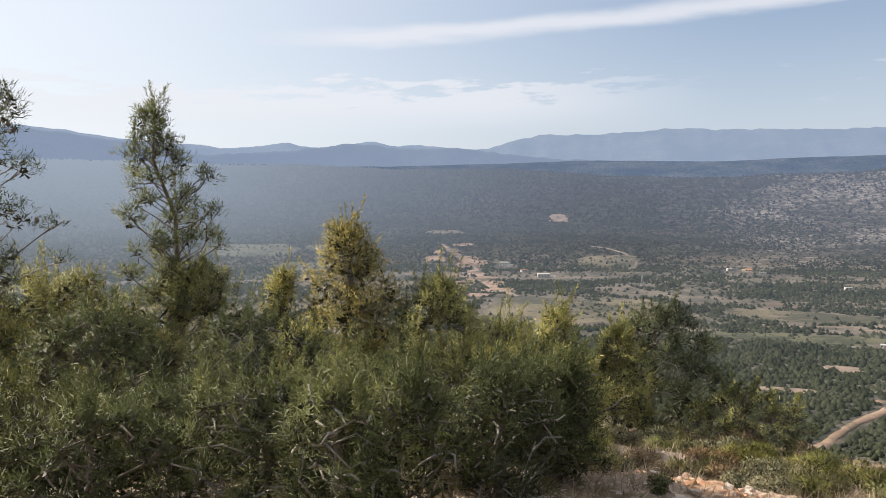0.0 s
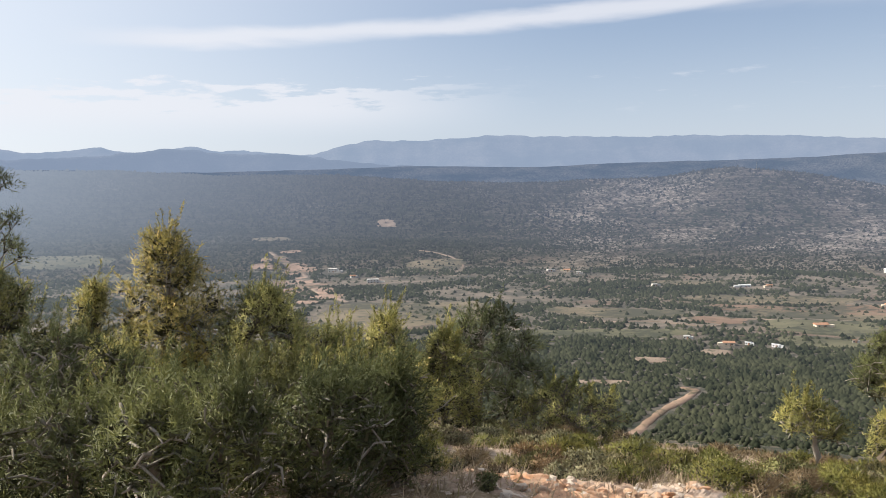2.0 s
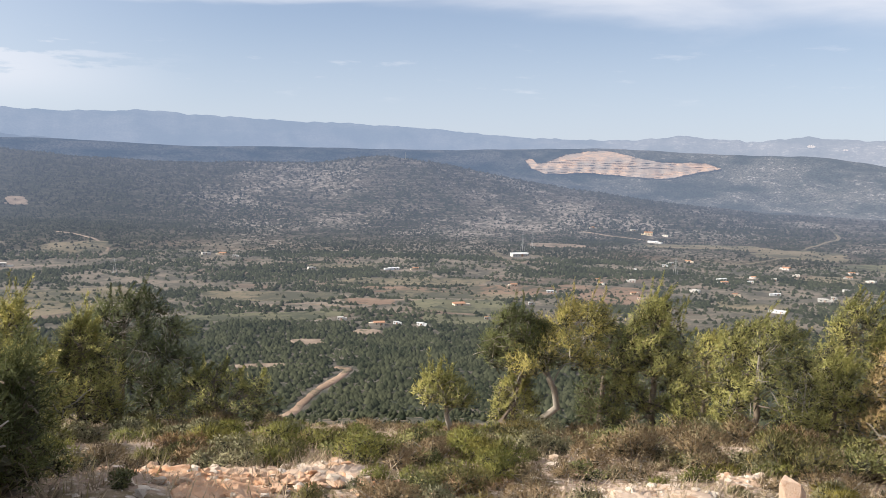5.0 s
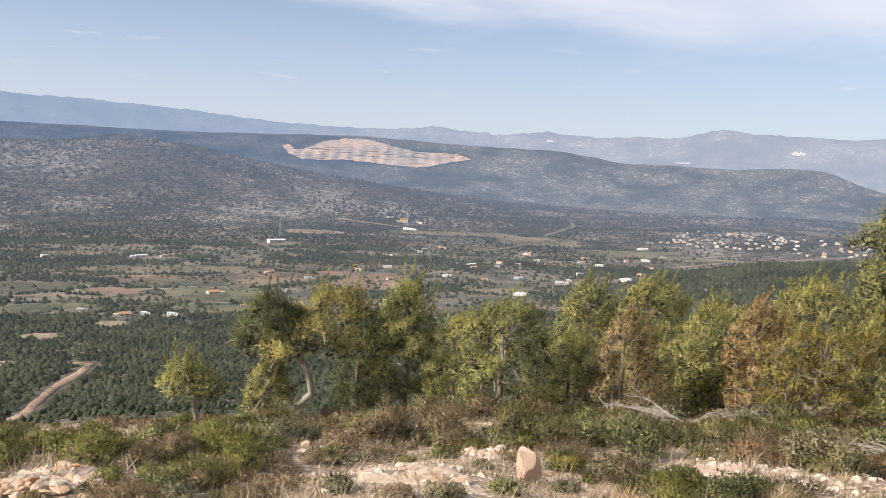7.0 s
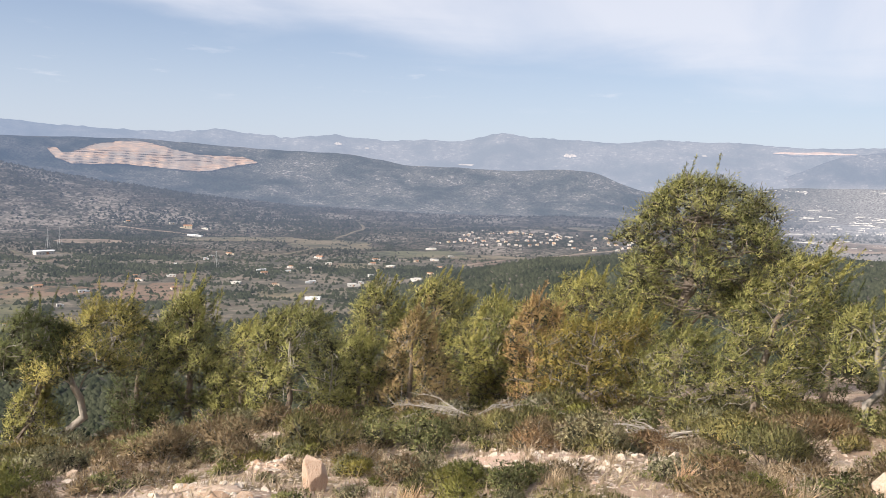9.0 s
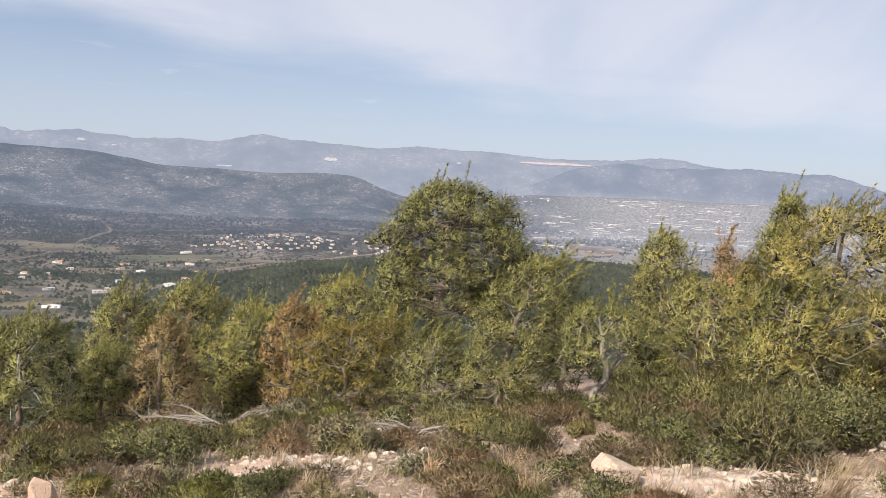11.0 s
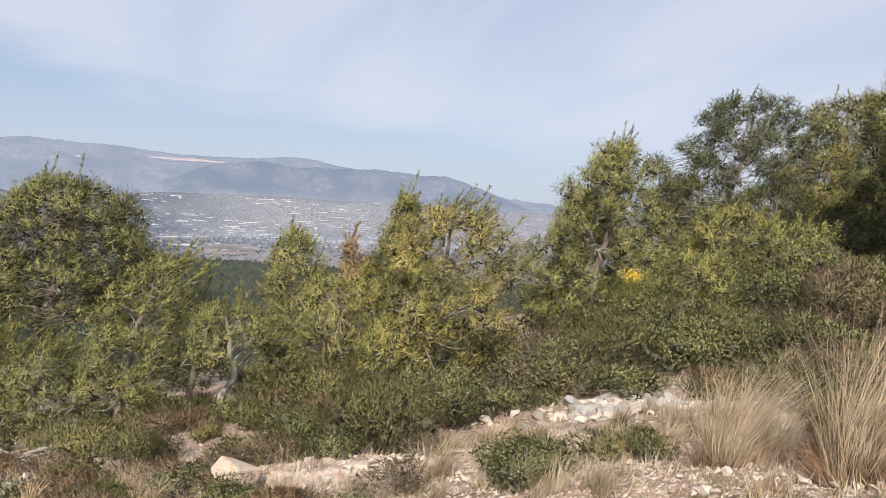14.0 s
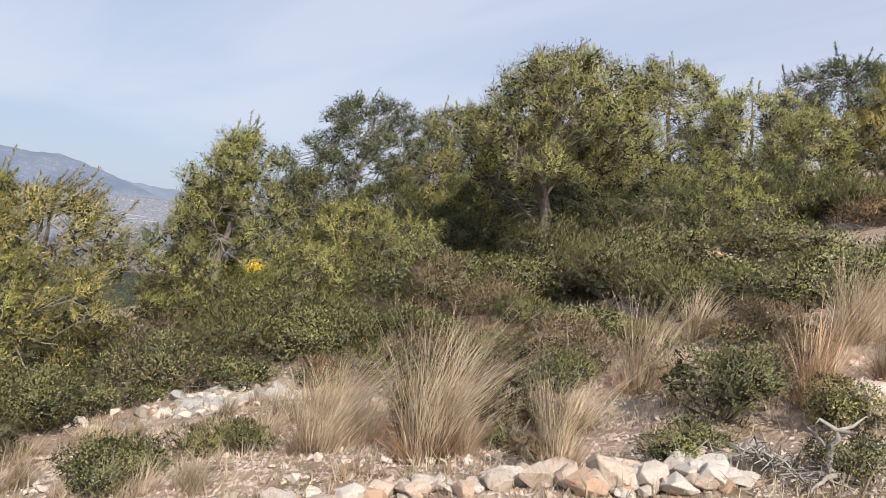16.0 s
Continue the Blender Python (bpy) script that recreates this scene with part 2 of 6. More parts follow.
def ground_material():
    m, k = material("hill_ground")
    g = k.add("NewGeometry")
    p = g.outputs["Position"]
    flat, r = level_distance(k, p)
    # hilltop: reddish soil, pale limestone crumbs, dry litter
    broad = k.noise(p, 0.55, 4)
    mid = k.noise(p, 3.2, 5, 0.65)
    crumb = k.noise(p, 26, 5, 0.7)
    soil = k.mix(mid, (0.22, 0.15, 0.105), (0.40, 0.295, 0.22))
    soil = k.mix(k.ramp(k.math("ADD", k.math("MULTIPLY", broad, 0.6), k.math("MULTIPLY", mid, 0.4)), 0.48, 0.58), soil, (0.43, 0.33, 0.25))
    litter = k.mix(crumb, (0.095, 0.070, 0.040), (0.25, 0.19, 0.11))
    soil = k.mix(k.ramp(k.noise(p, 1.1, 4, 0.6), 0.50, 0.60), soil, litter)
    soil = k.mix(k.ramp(crumb, 0.60, 0.70, 0, 0.6), soil, (0.52, 0.43, 0.34))
    # small stones bedded in the soil, thickest on the open patches
    cell = k.add("TexVoronoi")
    k.put(cell.inputs["Vector"], k.mix(0.06, p, k.noise(p, 9.0, 3)))
    cell.inputs["Scale"].default_value = 13.0
    cell.inputs["Randomness"].default_value = 1.0
    tone = k.add("SeparateXYZ")
    k.put(tone.inputs[0], cell.outputs["Color"])
    lies = k.math("ADD", k.math("MULTIPLY", tone.outputs[0], 0.5), k.math("ADD", k.math("MULTIPLY", mid, 0.6), k.math("MULTIPLY", broad, 0.5)))
    pebble = k.math("MULTIPLY", k.ramp(lies, 0.74, 0.82), k.ramp(cell.outputs["Distance"], 0.52, 0.40))
    pebble_tone = k.mix(tone.outputs[1], (0.32, 0.245, 0.19), (0.56, 0.475, 0.395))
    soil = k.mix(pebble, soil, k.mix(k.ramp(crumb, 0.55, 0.75), pebble_tone, (0.33, 0.25, 0.19)))
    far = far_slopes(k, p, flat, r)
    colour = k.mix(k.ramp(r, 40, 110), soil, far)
    relief = k.math("ADD", k.math("ADD", mid, k.math("MULTIPLY", crumb, 0.5)), k.math("MULTIPLY", pebble, k.math("SUBTRACT", 0.9, cell.outputs["Distance"])))
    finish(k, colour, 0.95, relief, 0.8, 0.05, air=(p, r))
    return m


def backdrop_material(name, dark, pale, rock, air, share, grain, rough_look, air_east, air_low):
    """Far ranges behind kilometres of air, whose haze is painted in as emission."""
    m, k = material(name)
    p = k.add("NewGeometry").outputs["Position"]
    n = k.noise(k.scaled(p, (1, 1, 2)), grain, 6, 0.6)
    fine = k.noise(k.scaled(p, (1, 1, 3)), grain * 8, 4, 0.65)
    c = k.mix(k.ramp(n, 0.35, 0.65), dark, pale)
    xyz = k.add("SeparateXYZ")
    k.put(xyz.inputs[0], p)
    eastward = k.ramp(k.math("DIVIDE", xyz.outputs[1], k.math("MAXIMUM", xyz.outputs[0], 1.0)), 1.5, 0.45)
    stony = k.math("MULTIPLY", k.ramp(fine, 0.54, 0.64, 0, 0.95), k.math("MULTIPLY", k.ramp(n, 0.40, 0.62), k.math("ADD", 0.15, k.math("MULTIPLY", eastward, 0.85))))
    c = k.mix(stony, c, rock)
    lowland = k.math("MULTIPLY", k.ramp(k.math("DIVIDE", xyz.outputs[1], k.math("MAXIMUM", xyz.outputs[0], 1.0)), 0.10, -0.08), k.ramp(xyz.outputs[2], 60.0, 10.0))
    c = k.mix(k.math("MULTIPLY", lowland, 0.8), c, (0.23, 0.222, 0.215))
    speck = k.noise(p, grain * 24, 4, 0.7)
    c = k.mix(1.0, c, k.mix(k.ramp(speck, 0.35, 0.65), (1 - rough_look, 1 - rough_look, 1 - rough_look), (1 + rough_look, 1 + rough_look, 1 + rough_look)), "MULTIPLY")
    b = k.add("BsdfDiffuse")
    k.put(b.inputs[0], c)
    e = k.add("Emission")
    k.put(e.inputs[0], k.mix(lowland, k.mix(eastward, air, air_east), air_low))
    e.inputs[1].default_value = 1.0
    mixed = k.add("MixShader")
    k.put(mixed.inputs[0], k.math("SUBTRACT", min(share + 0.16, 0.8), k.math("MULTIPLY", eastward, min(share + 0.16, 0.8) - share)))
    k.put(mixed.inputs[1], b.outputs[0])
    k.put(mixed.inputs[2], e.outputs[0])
    out = k.add("OutputMaterial")
    k.put(out.inputs[0], mixed.outputs[0])
    return m


def plain(name, a, b, scale=2.0, rough=0.85, bump=0.3, dist=0.05, sheen=0.0):
    m, k = material(name)
    p = k.add("NewGeometry").outputs["Position"]
    n = k.noise(p, scale, 5, 0.6)
    wide = k.noise(p, scale * 0.13, 3)
    c = k.mix(k.math("ADD", k.math("MULTIPLY", n, 0.6), k.math("MULTIPLY", wide, 0.4)), a, b)
    finish(k, c, rough, n, bump, dist, sheen=sheen)
    return m


def strata(name, a, b, ledge):
    """Cut rock: rusty and grey faces with pale rubble on the benches."""
    m, k = material(name)
    g = k.add("NewGeometry")
    p = g.outputs["Position"]
    wide = k.noise(k.scaled(p, (0.008, 0.008, 0.010)), 1.0, 4, 0.65)
    fine = k.noise(k.scaled(p, (0.03, 0.03, 0.12)), 1.0, 5, 0.7)
    c = k.mix(k.ramp(k.math("ADD", k.math("MULTIPLY", wide, 0.75), k.math("MULTIPLY", fine, 0.25)), 0.42, 0.58), a, b)
    n = k.add("SeparateXYZ")
    k.put(n.inputs[0], g.outputs["True Normal"])
    c = k.mix(k.math("MULTIPLY", k.ramp(n.outputs[2], 0.55, 0.75), k.ramp(fine, 0.40, 0.60)), c, ledge)
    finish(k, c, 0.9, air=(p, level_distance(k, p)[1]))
    return m


GROUND = ground_material()
HILLS = hills_material()
FAR_WOOD = far_wood_material("far_woods", (0.015, 0.020, 0.014), (0.052, 0.056, 0.036))
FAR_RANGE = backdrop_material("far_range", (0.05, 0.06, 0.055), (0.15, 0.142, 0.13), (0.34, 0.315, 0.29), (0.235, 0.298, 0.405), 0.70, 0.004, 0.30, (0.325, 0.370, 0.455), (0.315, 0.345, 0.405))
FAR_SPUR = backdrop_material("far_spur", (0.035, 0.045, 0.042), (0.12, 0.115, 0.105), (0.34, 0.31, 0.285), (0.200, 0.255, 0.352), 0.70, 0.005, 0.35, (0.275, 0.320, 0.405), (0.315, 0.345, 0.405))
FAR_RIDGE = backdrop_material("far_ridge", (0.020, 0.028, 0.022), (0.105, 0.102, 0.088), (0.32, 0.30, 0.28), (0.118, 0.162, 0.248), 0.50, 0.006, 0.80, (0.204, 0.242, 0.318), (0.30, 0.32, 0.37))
PINE = foliage("pine_needles", (0.120, 0.130, 0.042), (0.465, 0.438, 0.146), (0.560, 0.470, 0.200), 0.27)
# Naturally dark pines; the tone also paints shade on near western and backlit ones.
PINE_DARK_SHADED = foliage("dark_and_shaded_pine_needles", (0.050, 0.062, 0.026), (0.180, 0.195, 0.074), None, 0.34)
PINE_GOLD = foliage("yellow_pine_needles", (0.120, 0.112, 0.028), (0.380, 0.318, 0.084), (0.430, 0.310, 0.100), 0.22)
PINE_RUST = foliage("drying_needles", (0.205, 0.157, 0.072), (0.500, 0.362, 0.190), (0.320, 0.300, 0.110), 0.25)
DEAD = foliage("dead_needles", (0.297, 0.195, 0.096), (0.513, 0.367, 0.192), through_light=0.2)
OAK = foliage("kermes_oak_leaves", (0.074, 0.084, 0.031), (0.285, 0.285, 0.112), (0.370, 0.300, 0.150), 0.15, 2.5)
MASTIC = foliage("mastic_leaves", (0.074, 0.076, 0.030), (0.270, 0.245, 0.095), (0.314, 0.266, 0.120), 0.2, 1.6)
SAGE = foliage("grey_cushion_leaves", (0.124, 0.124, 0.066), (0.301, 0.285, 0.177), (0.323, 0.290, 0.182), 0.2, 3.0)
HEATH = foliage("brown_heath_twigs", (0.112, 0.081, 0.047), (0.288, 0.215, 0.128), (0.372, 0.320, 0.206), 0.2, 3.0)
FRESH = foliage("fresh_green_sprigs", (0.099, 0.107, 0.028), (0.267, 0.262, 0.076), None, 0.3, 3.0)
BROOM = foliage("yellow_blossom", (0.62, 0.40, 0.02), (0.80, 0.58, 0.05), None, 0.2)
THATCH = foliage("grass_thatch", (0.135, 0.081, 0.051), (0.324, 0.225, 0.146), None, 0.1, 3.0)
STRAW = foliage("dry_grass", (0.150, 0.104, 0.060), (0.600, 0.495, 0.365), (0.320, 0.275, 0.131), 0.25, 3.0)
BARK = bark("pine_bark", (0.075, 0.058, 0.045), (0.24, 0.195, 0.155))
GREY_WOOD = bark("bleached_wood", (0.17, 0.15, 0.125), (0.38, 0.345, 0.30))
# Near-black tone that stands in for the shade within crowns and shrubs.
INNER_SHADE = foliage("inner_twigs_painted_shade", (0.024, 0.025, 0.013), (0.066, 0.062, 0.033), None, 0.0, 2.0)
STONE = stone("limestone", (0.54, 0.465, 0.385), (0.47, 0.345, 0.25), (0.42, 0.23, 0.12))
GREY_STONE = stone("grey_limestone", (0.41, 0.39, 0.355), (0.30, 0.27, 0.235), (0.33, 0.25, 0.18))
PALE_STONE = stone("pale_limestone", (0.58, 0.525, 0.46), (0.50, 0.42, 0.35), (0.43, 0.31, 0.22))
BEDROCK = stone("bedrock", (0.50, 0.42, 0.345), (0.43, 0.33, 0.255), (0.38, 0.25, 0.165))
RUSTY = stone("rusty_rubble", (0.52, 0.36, 0.25), (0.47, 0.28, 0.17), (0.40, 0.20, 0.10))
CRUMB = stone("limestone_crumbs", (0.46, 0.385, 0.33), (0.40, 0.295, 0.235), (0.34, 0.215, 0.15))
FAR_TREES = far_wood_material("valley_pines", (0.018, 0.024, 0.016), (0.070, 0.075, 0.046))
def worked(name, a, b, weeds, cover):
    """Worked land: furrowed soil in uneven strips, with drifts of weeds and low bushes."""
    m, k = material(name)
    p = k.add("NewGeometry").outputs["Position"]
    wide = k.noise(p, 0.012, 4, 0.65)
    mid = k.noise(p, 0.055, 5, 0.75)
    c = k.mix(k.ramp(k.math("ADD", k.math("MULTIPLY", wide, 0.5), k.math("MULTIPLY", mid, 0.5)), 0.36, 0.64), a, b)
    c = k.mix(k.ramp(k.math("ADD", mid, k.math("MULTIPLY", k.math("SUBTRACT", wide, 0.5), -0.8)), 0.60 - cover, 0.72 - cover), c, weeds)
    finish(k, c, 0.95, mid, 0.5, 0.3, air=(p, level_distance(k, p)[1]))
    return m


EARTH = worked("bare_earth", (0.13, 0.098, 0.072), (0.33, 0.255, 0.195), (0.085, 0.078, 0.050), 0.04)
ORANGE = worked("orange_earth", (0.17, 0.115, 0.080), (0.37, 0.255, 0.19), (0.075, 0.070, 0.045), 0.08)
TRACK = worked("track_earth", (0.17, 0.115, 0.080), (0.34, 0.240, 0.175), (0.095, 0.078, 0.050), 0.06)
MEADOW = worked("meadow", (0.085, 0.083, 0.048), (0.145, 0.136, 0.080), (0.050, 0.054, 0.032), 0.10)
FALLOW = worked("fallow_field", (0.092, 0.080, 0.050), (0.195, 0.160, 0.105), (0.060, 0.060, 0.038), 0.12)
REDSOIL = worked("red_soil", (0.135, 0.090, 0.062), (0.235, 0.160, 0.112), (0.066, 0.062, 0.040), 0.12)
QUARRY = strata("quarry_rock", (0.37, 0.325, 0.295), (0.68, 0.46, 0.32), (0.40, 0.325, 0.27))
WALL_WHITE = plain("white_render", (0.38, 0.37, 0.355), (0.62, 0.60, 0.57), 0.3)
TOWN = plain("town_walls", (0.40, 0.39, 0.385), (0.66, 0.645, 0.625), 0.02)
WALL_CREAM = plain("cream_render", (0.58, 0.50, 0.40), (0.68, 0.60, 0.48), 0.6)
TILES = plain("clay_tiles", (0.30, 0.165, 0.105), (0.42, 0.25, 0.17), 1.5)
SHEET = plain("roof_sheet", (0.52, 0.53, 0.54), (0.68, 0.69, 0.70), 0.5, 0.5)
DARKGLASS = plain("dark_window", (0.03, 0.035, 0.04), (0.05, 0.055, 0.06), 1.0, 0.2)
STEEL = plain("galvanised_steel", (0.26, 0.27, 0.28), (0.38, 0.39, 0.40), 2.0, 0.5)


# ---- building helpers ----
def mesh_from(name, verts, faces, mat, smooth=False):
    """A mesh from arrays; faces is one array of triangles or quads."""
    me = bpy.data.meshes.new(name)
    verts = np.asarray(verts, np.float32).reshape(-1, 3)
    faces = np.asarray(faces, np.int32)
    n, side = faces.shape
    me.vertices.add(len(verts))
    me.vertices.foreach_set("co", verts.ravel())
    me.loops.add(n * side)
    me.loops.foreach_set("vertex_index", faces.ravel())
    me.polygons.add(n)
    me.polygons.foreach_set("loop_start", np.arange(0, n * side, side, dtype=np.int32))
    me.polygons.foreach_set("use_smooth", np.full(n, bool(smooth)))
    me.update(calc_edges=True)
    me.validate()
    me.materials.append(mat)
    return me


def part(name, me, parent, label=""):
    ob = new(name, me)
    ob.parent = parent
    if label:
        tagged(ob, label)
    return ob


def thing(name, x, y, z, label, category, group=""):
    ob = new(name)
    ob.empty_display_size = 0.2
    ob.location = (x, y, z)
    return tagged(ob, label, category, group)


def tube(points, radii, sides=6):
    """Rings of vertices and quads along a line of points."""
    points, radii = np.asarray(points, float), np.asarray(radii, float)
    along = np.gradient(points, axis=0)
    along /= np.linalg.norm(along, axis=1)[:, None] + 1e-9
    ref = np.where(np.abs(along[:, 2:3]) > 0.9, [[1.0, 0, 0]], [[0, 0, 1.0]])
    u = np.cross(along, ref)
    u /= np.linalg.norm(u, axis=1)[:, None] + 1e-9
    w = np.cross(along, u)
    a = np.linspace(0, 2 * np.pi, sides, endpoint=False)
    v = points[:, None] + radii[:, None, None] * (np.cos(a)[None, :, None] * u[:, None] + np.sin(a)[None, :, None] * w[:, None])
    i, j = np.meshgrid(np.arange(len(points) - 1), np.arange(sides), indexing="ij")
    jn = (j + 1) % sides
    f = np.stack([i * sides + j, i * sides + jn, (i + 1) * sides + jn, (i + 1) * sides + j], -1).reshape(-1, 4)
    return v.reshape(-1, 3), f


def joined(pieces):
    verts, faces, n = [], [], 0
    for v, f in pieces:
        verts.append(v)
        faces.append(f + n)
        n += len(v)
    return np.concatenate(verts), np.concatenate(faces)


def blades(root, way, length, width, rng):
    """Thin triangles, one a needle or leaf, from roots along ways."""
    n = len(root)
    way = way / (np.linalg.norm(way, axis=1)[:, None] + 1e-9)
    across = np.cross(way, rng.normal(size=(n, 3)))
    across /= np.linalg.norm(across, axis=1)[:, None] + 1e-9
    tip = root + way * length[:, None]
    mid = across * (width / 2)[:, None]
    v = np.stack([root - mid, root + mid, tip], 1).reshape(-1, 3)
    return v, np.arange(3 * n).reshape(-1, 3)


def clothed(name, v, f, face, mat):
    """Foliage whose blades share the rounded facing of the clump they grow in."""
    side = f.shape[1]
    v = v.reshape(-1, side, 3)
    face = face / (np.linalg.norm(face, axis=1)[:, None] + 1e-9)
    own = np.cross(v[:, 1] - v[:, 0], v[:, 2] - v[:, 0])
    back = (own * face).sum(1) < 0
    v[back] = v[back][:, ::-1]
    me = mesh_from(name, v.reshape(-1, 3), f, mat, True)
    a = me.attributes.new("custom_normal", "FLOAT_VECTOR", "POINT")
    a.data.foreach_set("vector", np.repeat(face, side, 0).astype(np.float32).ravel())
    return me


def leaves(root, way, length, width, rng):
    """Small pointed oval leaves, two triangles each."""
    n = len(root)
    way = way / (np.linalg.norm(way, axis=1)[:, None] + 1e-9)
    across = np.cross(way, rng.normal(size=(n, 3)))
    across /= np.linalg.norm(across, axis=1)[:, None] + 1e-9
    half, side = root + way * (length * 0.5)[:, None], across * (width / 2)[:, None]
    v = np.stack([root, half + side, root + way * length[:, None], half - side], 1).reshape(-1, 3)
    return v, np.arange(4 * n).reshape(-1, 4)


# ---- the ground ----
def smooth01(a):
    a = np.clip(a, 0, 1)
    return a * a * (3 - 2 * a)


def soft(a, w):
    """A ramp that starts softly at 0."""
    return np.where(a > w, a - w / 2, np.where(a > 0, a * a / (2 * w), 0))


def lumps(x, y, size, seed):
    """Cheap smooth relief: a sum of turned waves, about 1 high."""
    rng = np.random.default_rng(seed)
    z = 0.0
    for i in range(7):
        a, ph, s = rng.uniform(0, 6.28), rng.uniform(0, 6.28), size * rng.uniform(0.5, 1.6)
        z = z + np.sin((x * np.cos(a) + y * np.sin(a)) * 6.28 / s + ph)
    return z / 4.0


# crests and floors as degrees above the eye's level, by the bearing from the hilltop
HILL = ((-60, 2.55), (-19, 2.11), (-9.2, 1.76), (1.8, 1.34), (11.4, 0.92), (19.1, 0.57), (26.3, 0.60), (28.8, 1.06), (30.9, 1.30), (34.4, 0.96), (36.8, 0.52),
        (40.6, -0.24), (48.2, -1.24), (56, -2.2), (64.5, -2.55), (79, -2.4), (91, -2.2), (103, -2.25), (125, -2.4))
RIDGE = ((-60, 3.2), (-16.2, 1.99), (-3.2, 1.69), (8.4, 1.9), (15.7, 1.74), (28, 1.75), (40.3, 1.93), (46.2, 2.1), (50.4, 1.87), (55.8, 1.71), (59.6, 1.57),
         (63.4, 0.97), (70.6, 0.9), (74, 1.04), (75.9, 0.98), (77.4, 0.45), (78.9, -0.10), (81.3, -0.62), (83.5, -0.45), (86, 0.1), (89, 0.38), (95, 0.48), (105, 0.42), (125, 0.3))
SPUR = ((-60, -8.7), (55, -8.7), (61.5, -8.4), (65.5, -7.0), (68.1, -6.17), (72.9, -5.06), (78.7, -4.54), (89, -3.95), (99, -4.2), (125, -5.3))
SHELF = ((-60, -2.0), (-10, -2.4), (0, -2.8), (10, -2.95), (20, -3.45), (30, -3.7), (40, -4.1), (50, -4.15), (60, -4.1), (70, -3.85), (80, -3.4), (95, -3.3), (125, -3.3))
RANGE = ((-75, 4.4), (-40, 4.85), (-25.8, 4.34), (-24.6, 4.16), (-20, 3.44), (-16.2, 3.24), (-14.4, 3.02), (-12, 3.15), (-10.5, 3.42), (-8.9, 2.95), (-6.6, 3.2),
         (-4.8, 3.43), (-3.2, 3.1), (-1.3, 3.14), (1.1, 2.84), (3, 2.75), (4.6, 3.25), (6.9, 3.71), (8.5, 3.66), (10, 3.6), (12.1, 3.69), (13.6, 3.72), (15.4, 3.91),
         (18, 3.75), (20.5, 3.66), (23.5, 3.52), (25, 3.45), (27.9, 3.5), (31.2, 3.36), (34, 3.2), (37, 2.95), (40.2, 2.74), (44, 2.62), (46.8, 2.6))
RANGE_EAST = ((49.2, 2.75), (50.9, 2.97), (52.5, 2.75), (55.4, 2.56), (56.8, 2.72), (58.2, 2.9), (60, 2.75), (62, 2.62), (64.5, 2.8), (66.2, 2.72), (67.8, 2.9),
              (69.3, 3.42), (70.8, 3.3), (71.9, 3.15), (73.8, 3.1), (75.2, 3.05), (77.6, 2.93), (79.2, 3.1), (80.7, 3.22), (82.8, 3.08), (85.4, 3.12), (87.1, 2.95),
              (88.5, 2.88), (90.7, 2.84), (94.3, 2.95), (95.2, 3.05), (96.7, 3.2), (98.6, 2.95), (100.2, 2.7), (104.1, 2.55), (107.9, 2.2), (110.9, 1.28),
              (113.8, 1.02), (119, 0.7), (150, 0.5))
SPURS_NORTH = ((-60, 4.6), (-26, 4.2), (-20, 3.3), (-16, 2.6), (-13, 2.7), (-10, 2.8), (-8.9, 2.93), (-6.1, 3.27), (-4, 3.1), (-2, 2.86), (1.1, 2.86), (4.8, 2.38),
               (7.5, 2.1), (10.4, 1.86), (14, 1.5), (22, -1.5), (40, -1.5))
SPURS_EAST = ((80, -1.5), (84, -0.8), (88, 1.0), (91, 2.3), (94.3, 2.75), (96.3, 2.47), (100.2, 2.65), (102.2, 2.71), (104.1, 2.6), (105.3, 2.47), (106.8, 2.51),
              (107.9, 2.27), (110.9, 1.25), (113, 0.4), (118, -1.5))
EYE_Z = 1.65


def curve(table, az):
    t = np.array(table)
    fine = np.linspace(t[0, 0], t[-1, 0], 900)
    v = np.interp(fine, t[:, 0], t[:, 1])
    pad = np.concatenate([np.full(8, v[0]), v, np.full(8, v[-1])])
    v = np.convolve(pad, np.hanning(7) / np.hanning(7).sum(), "same")[8:-8]
    return np.interp(az, fine, v)


def near_height(x, y):
    """The rocky hilltop, which tips over into the valley."""
    r = np.hypot(x, y)
    z = 0.29 - 0.175 * soft(x + 1.5, 3.0) - 0.10 * soft(1.5 - x, 3.0) - 0.122 * y
    z = z - 0.10 * soft(y - 5.2, 4.5) - 0.32 * soft(0.5 * x + 0.866 * y - 22, 12)
    z = z - 0.32 * soft(y - 6.8, 4.5) * smooth01((3.3 - x) / 6)
    z = z + 0.12 * soft(-y - 6.0, 6.0)
    z = z - 0.20 * smooth01(1.2 - r / 3.5)
    return z + 0.09 * lumps(x, y, 3.2, 5) * smooth01((r - 3) / 4) + 0.02 * lumps(x, y, 0.6, 6)


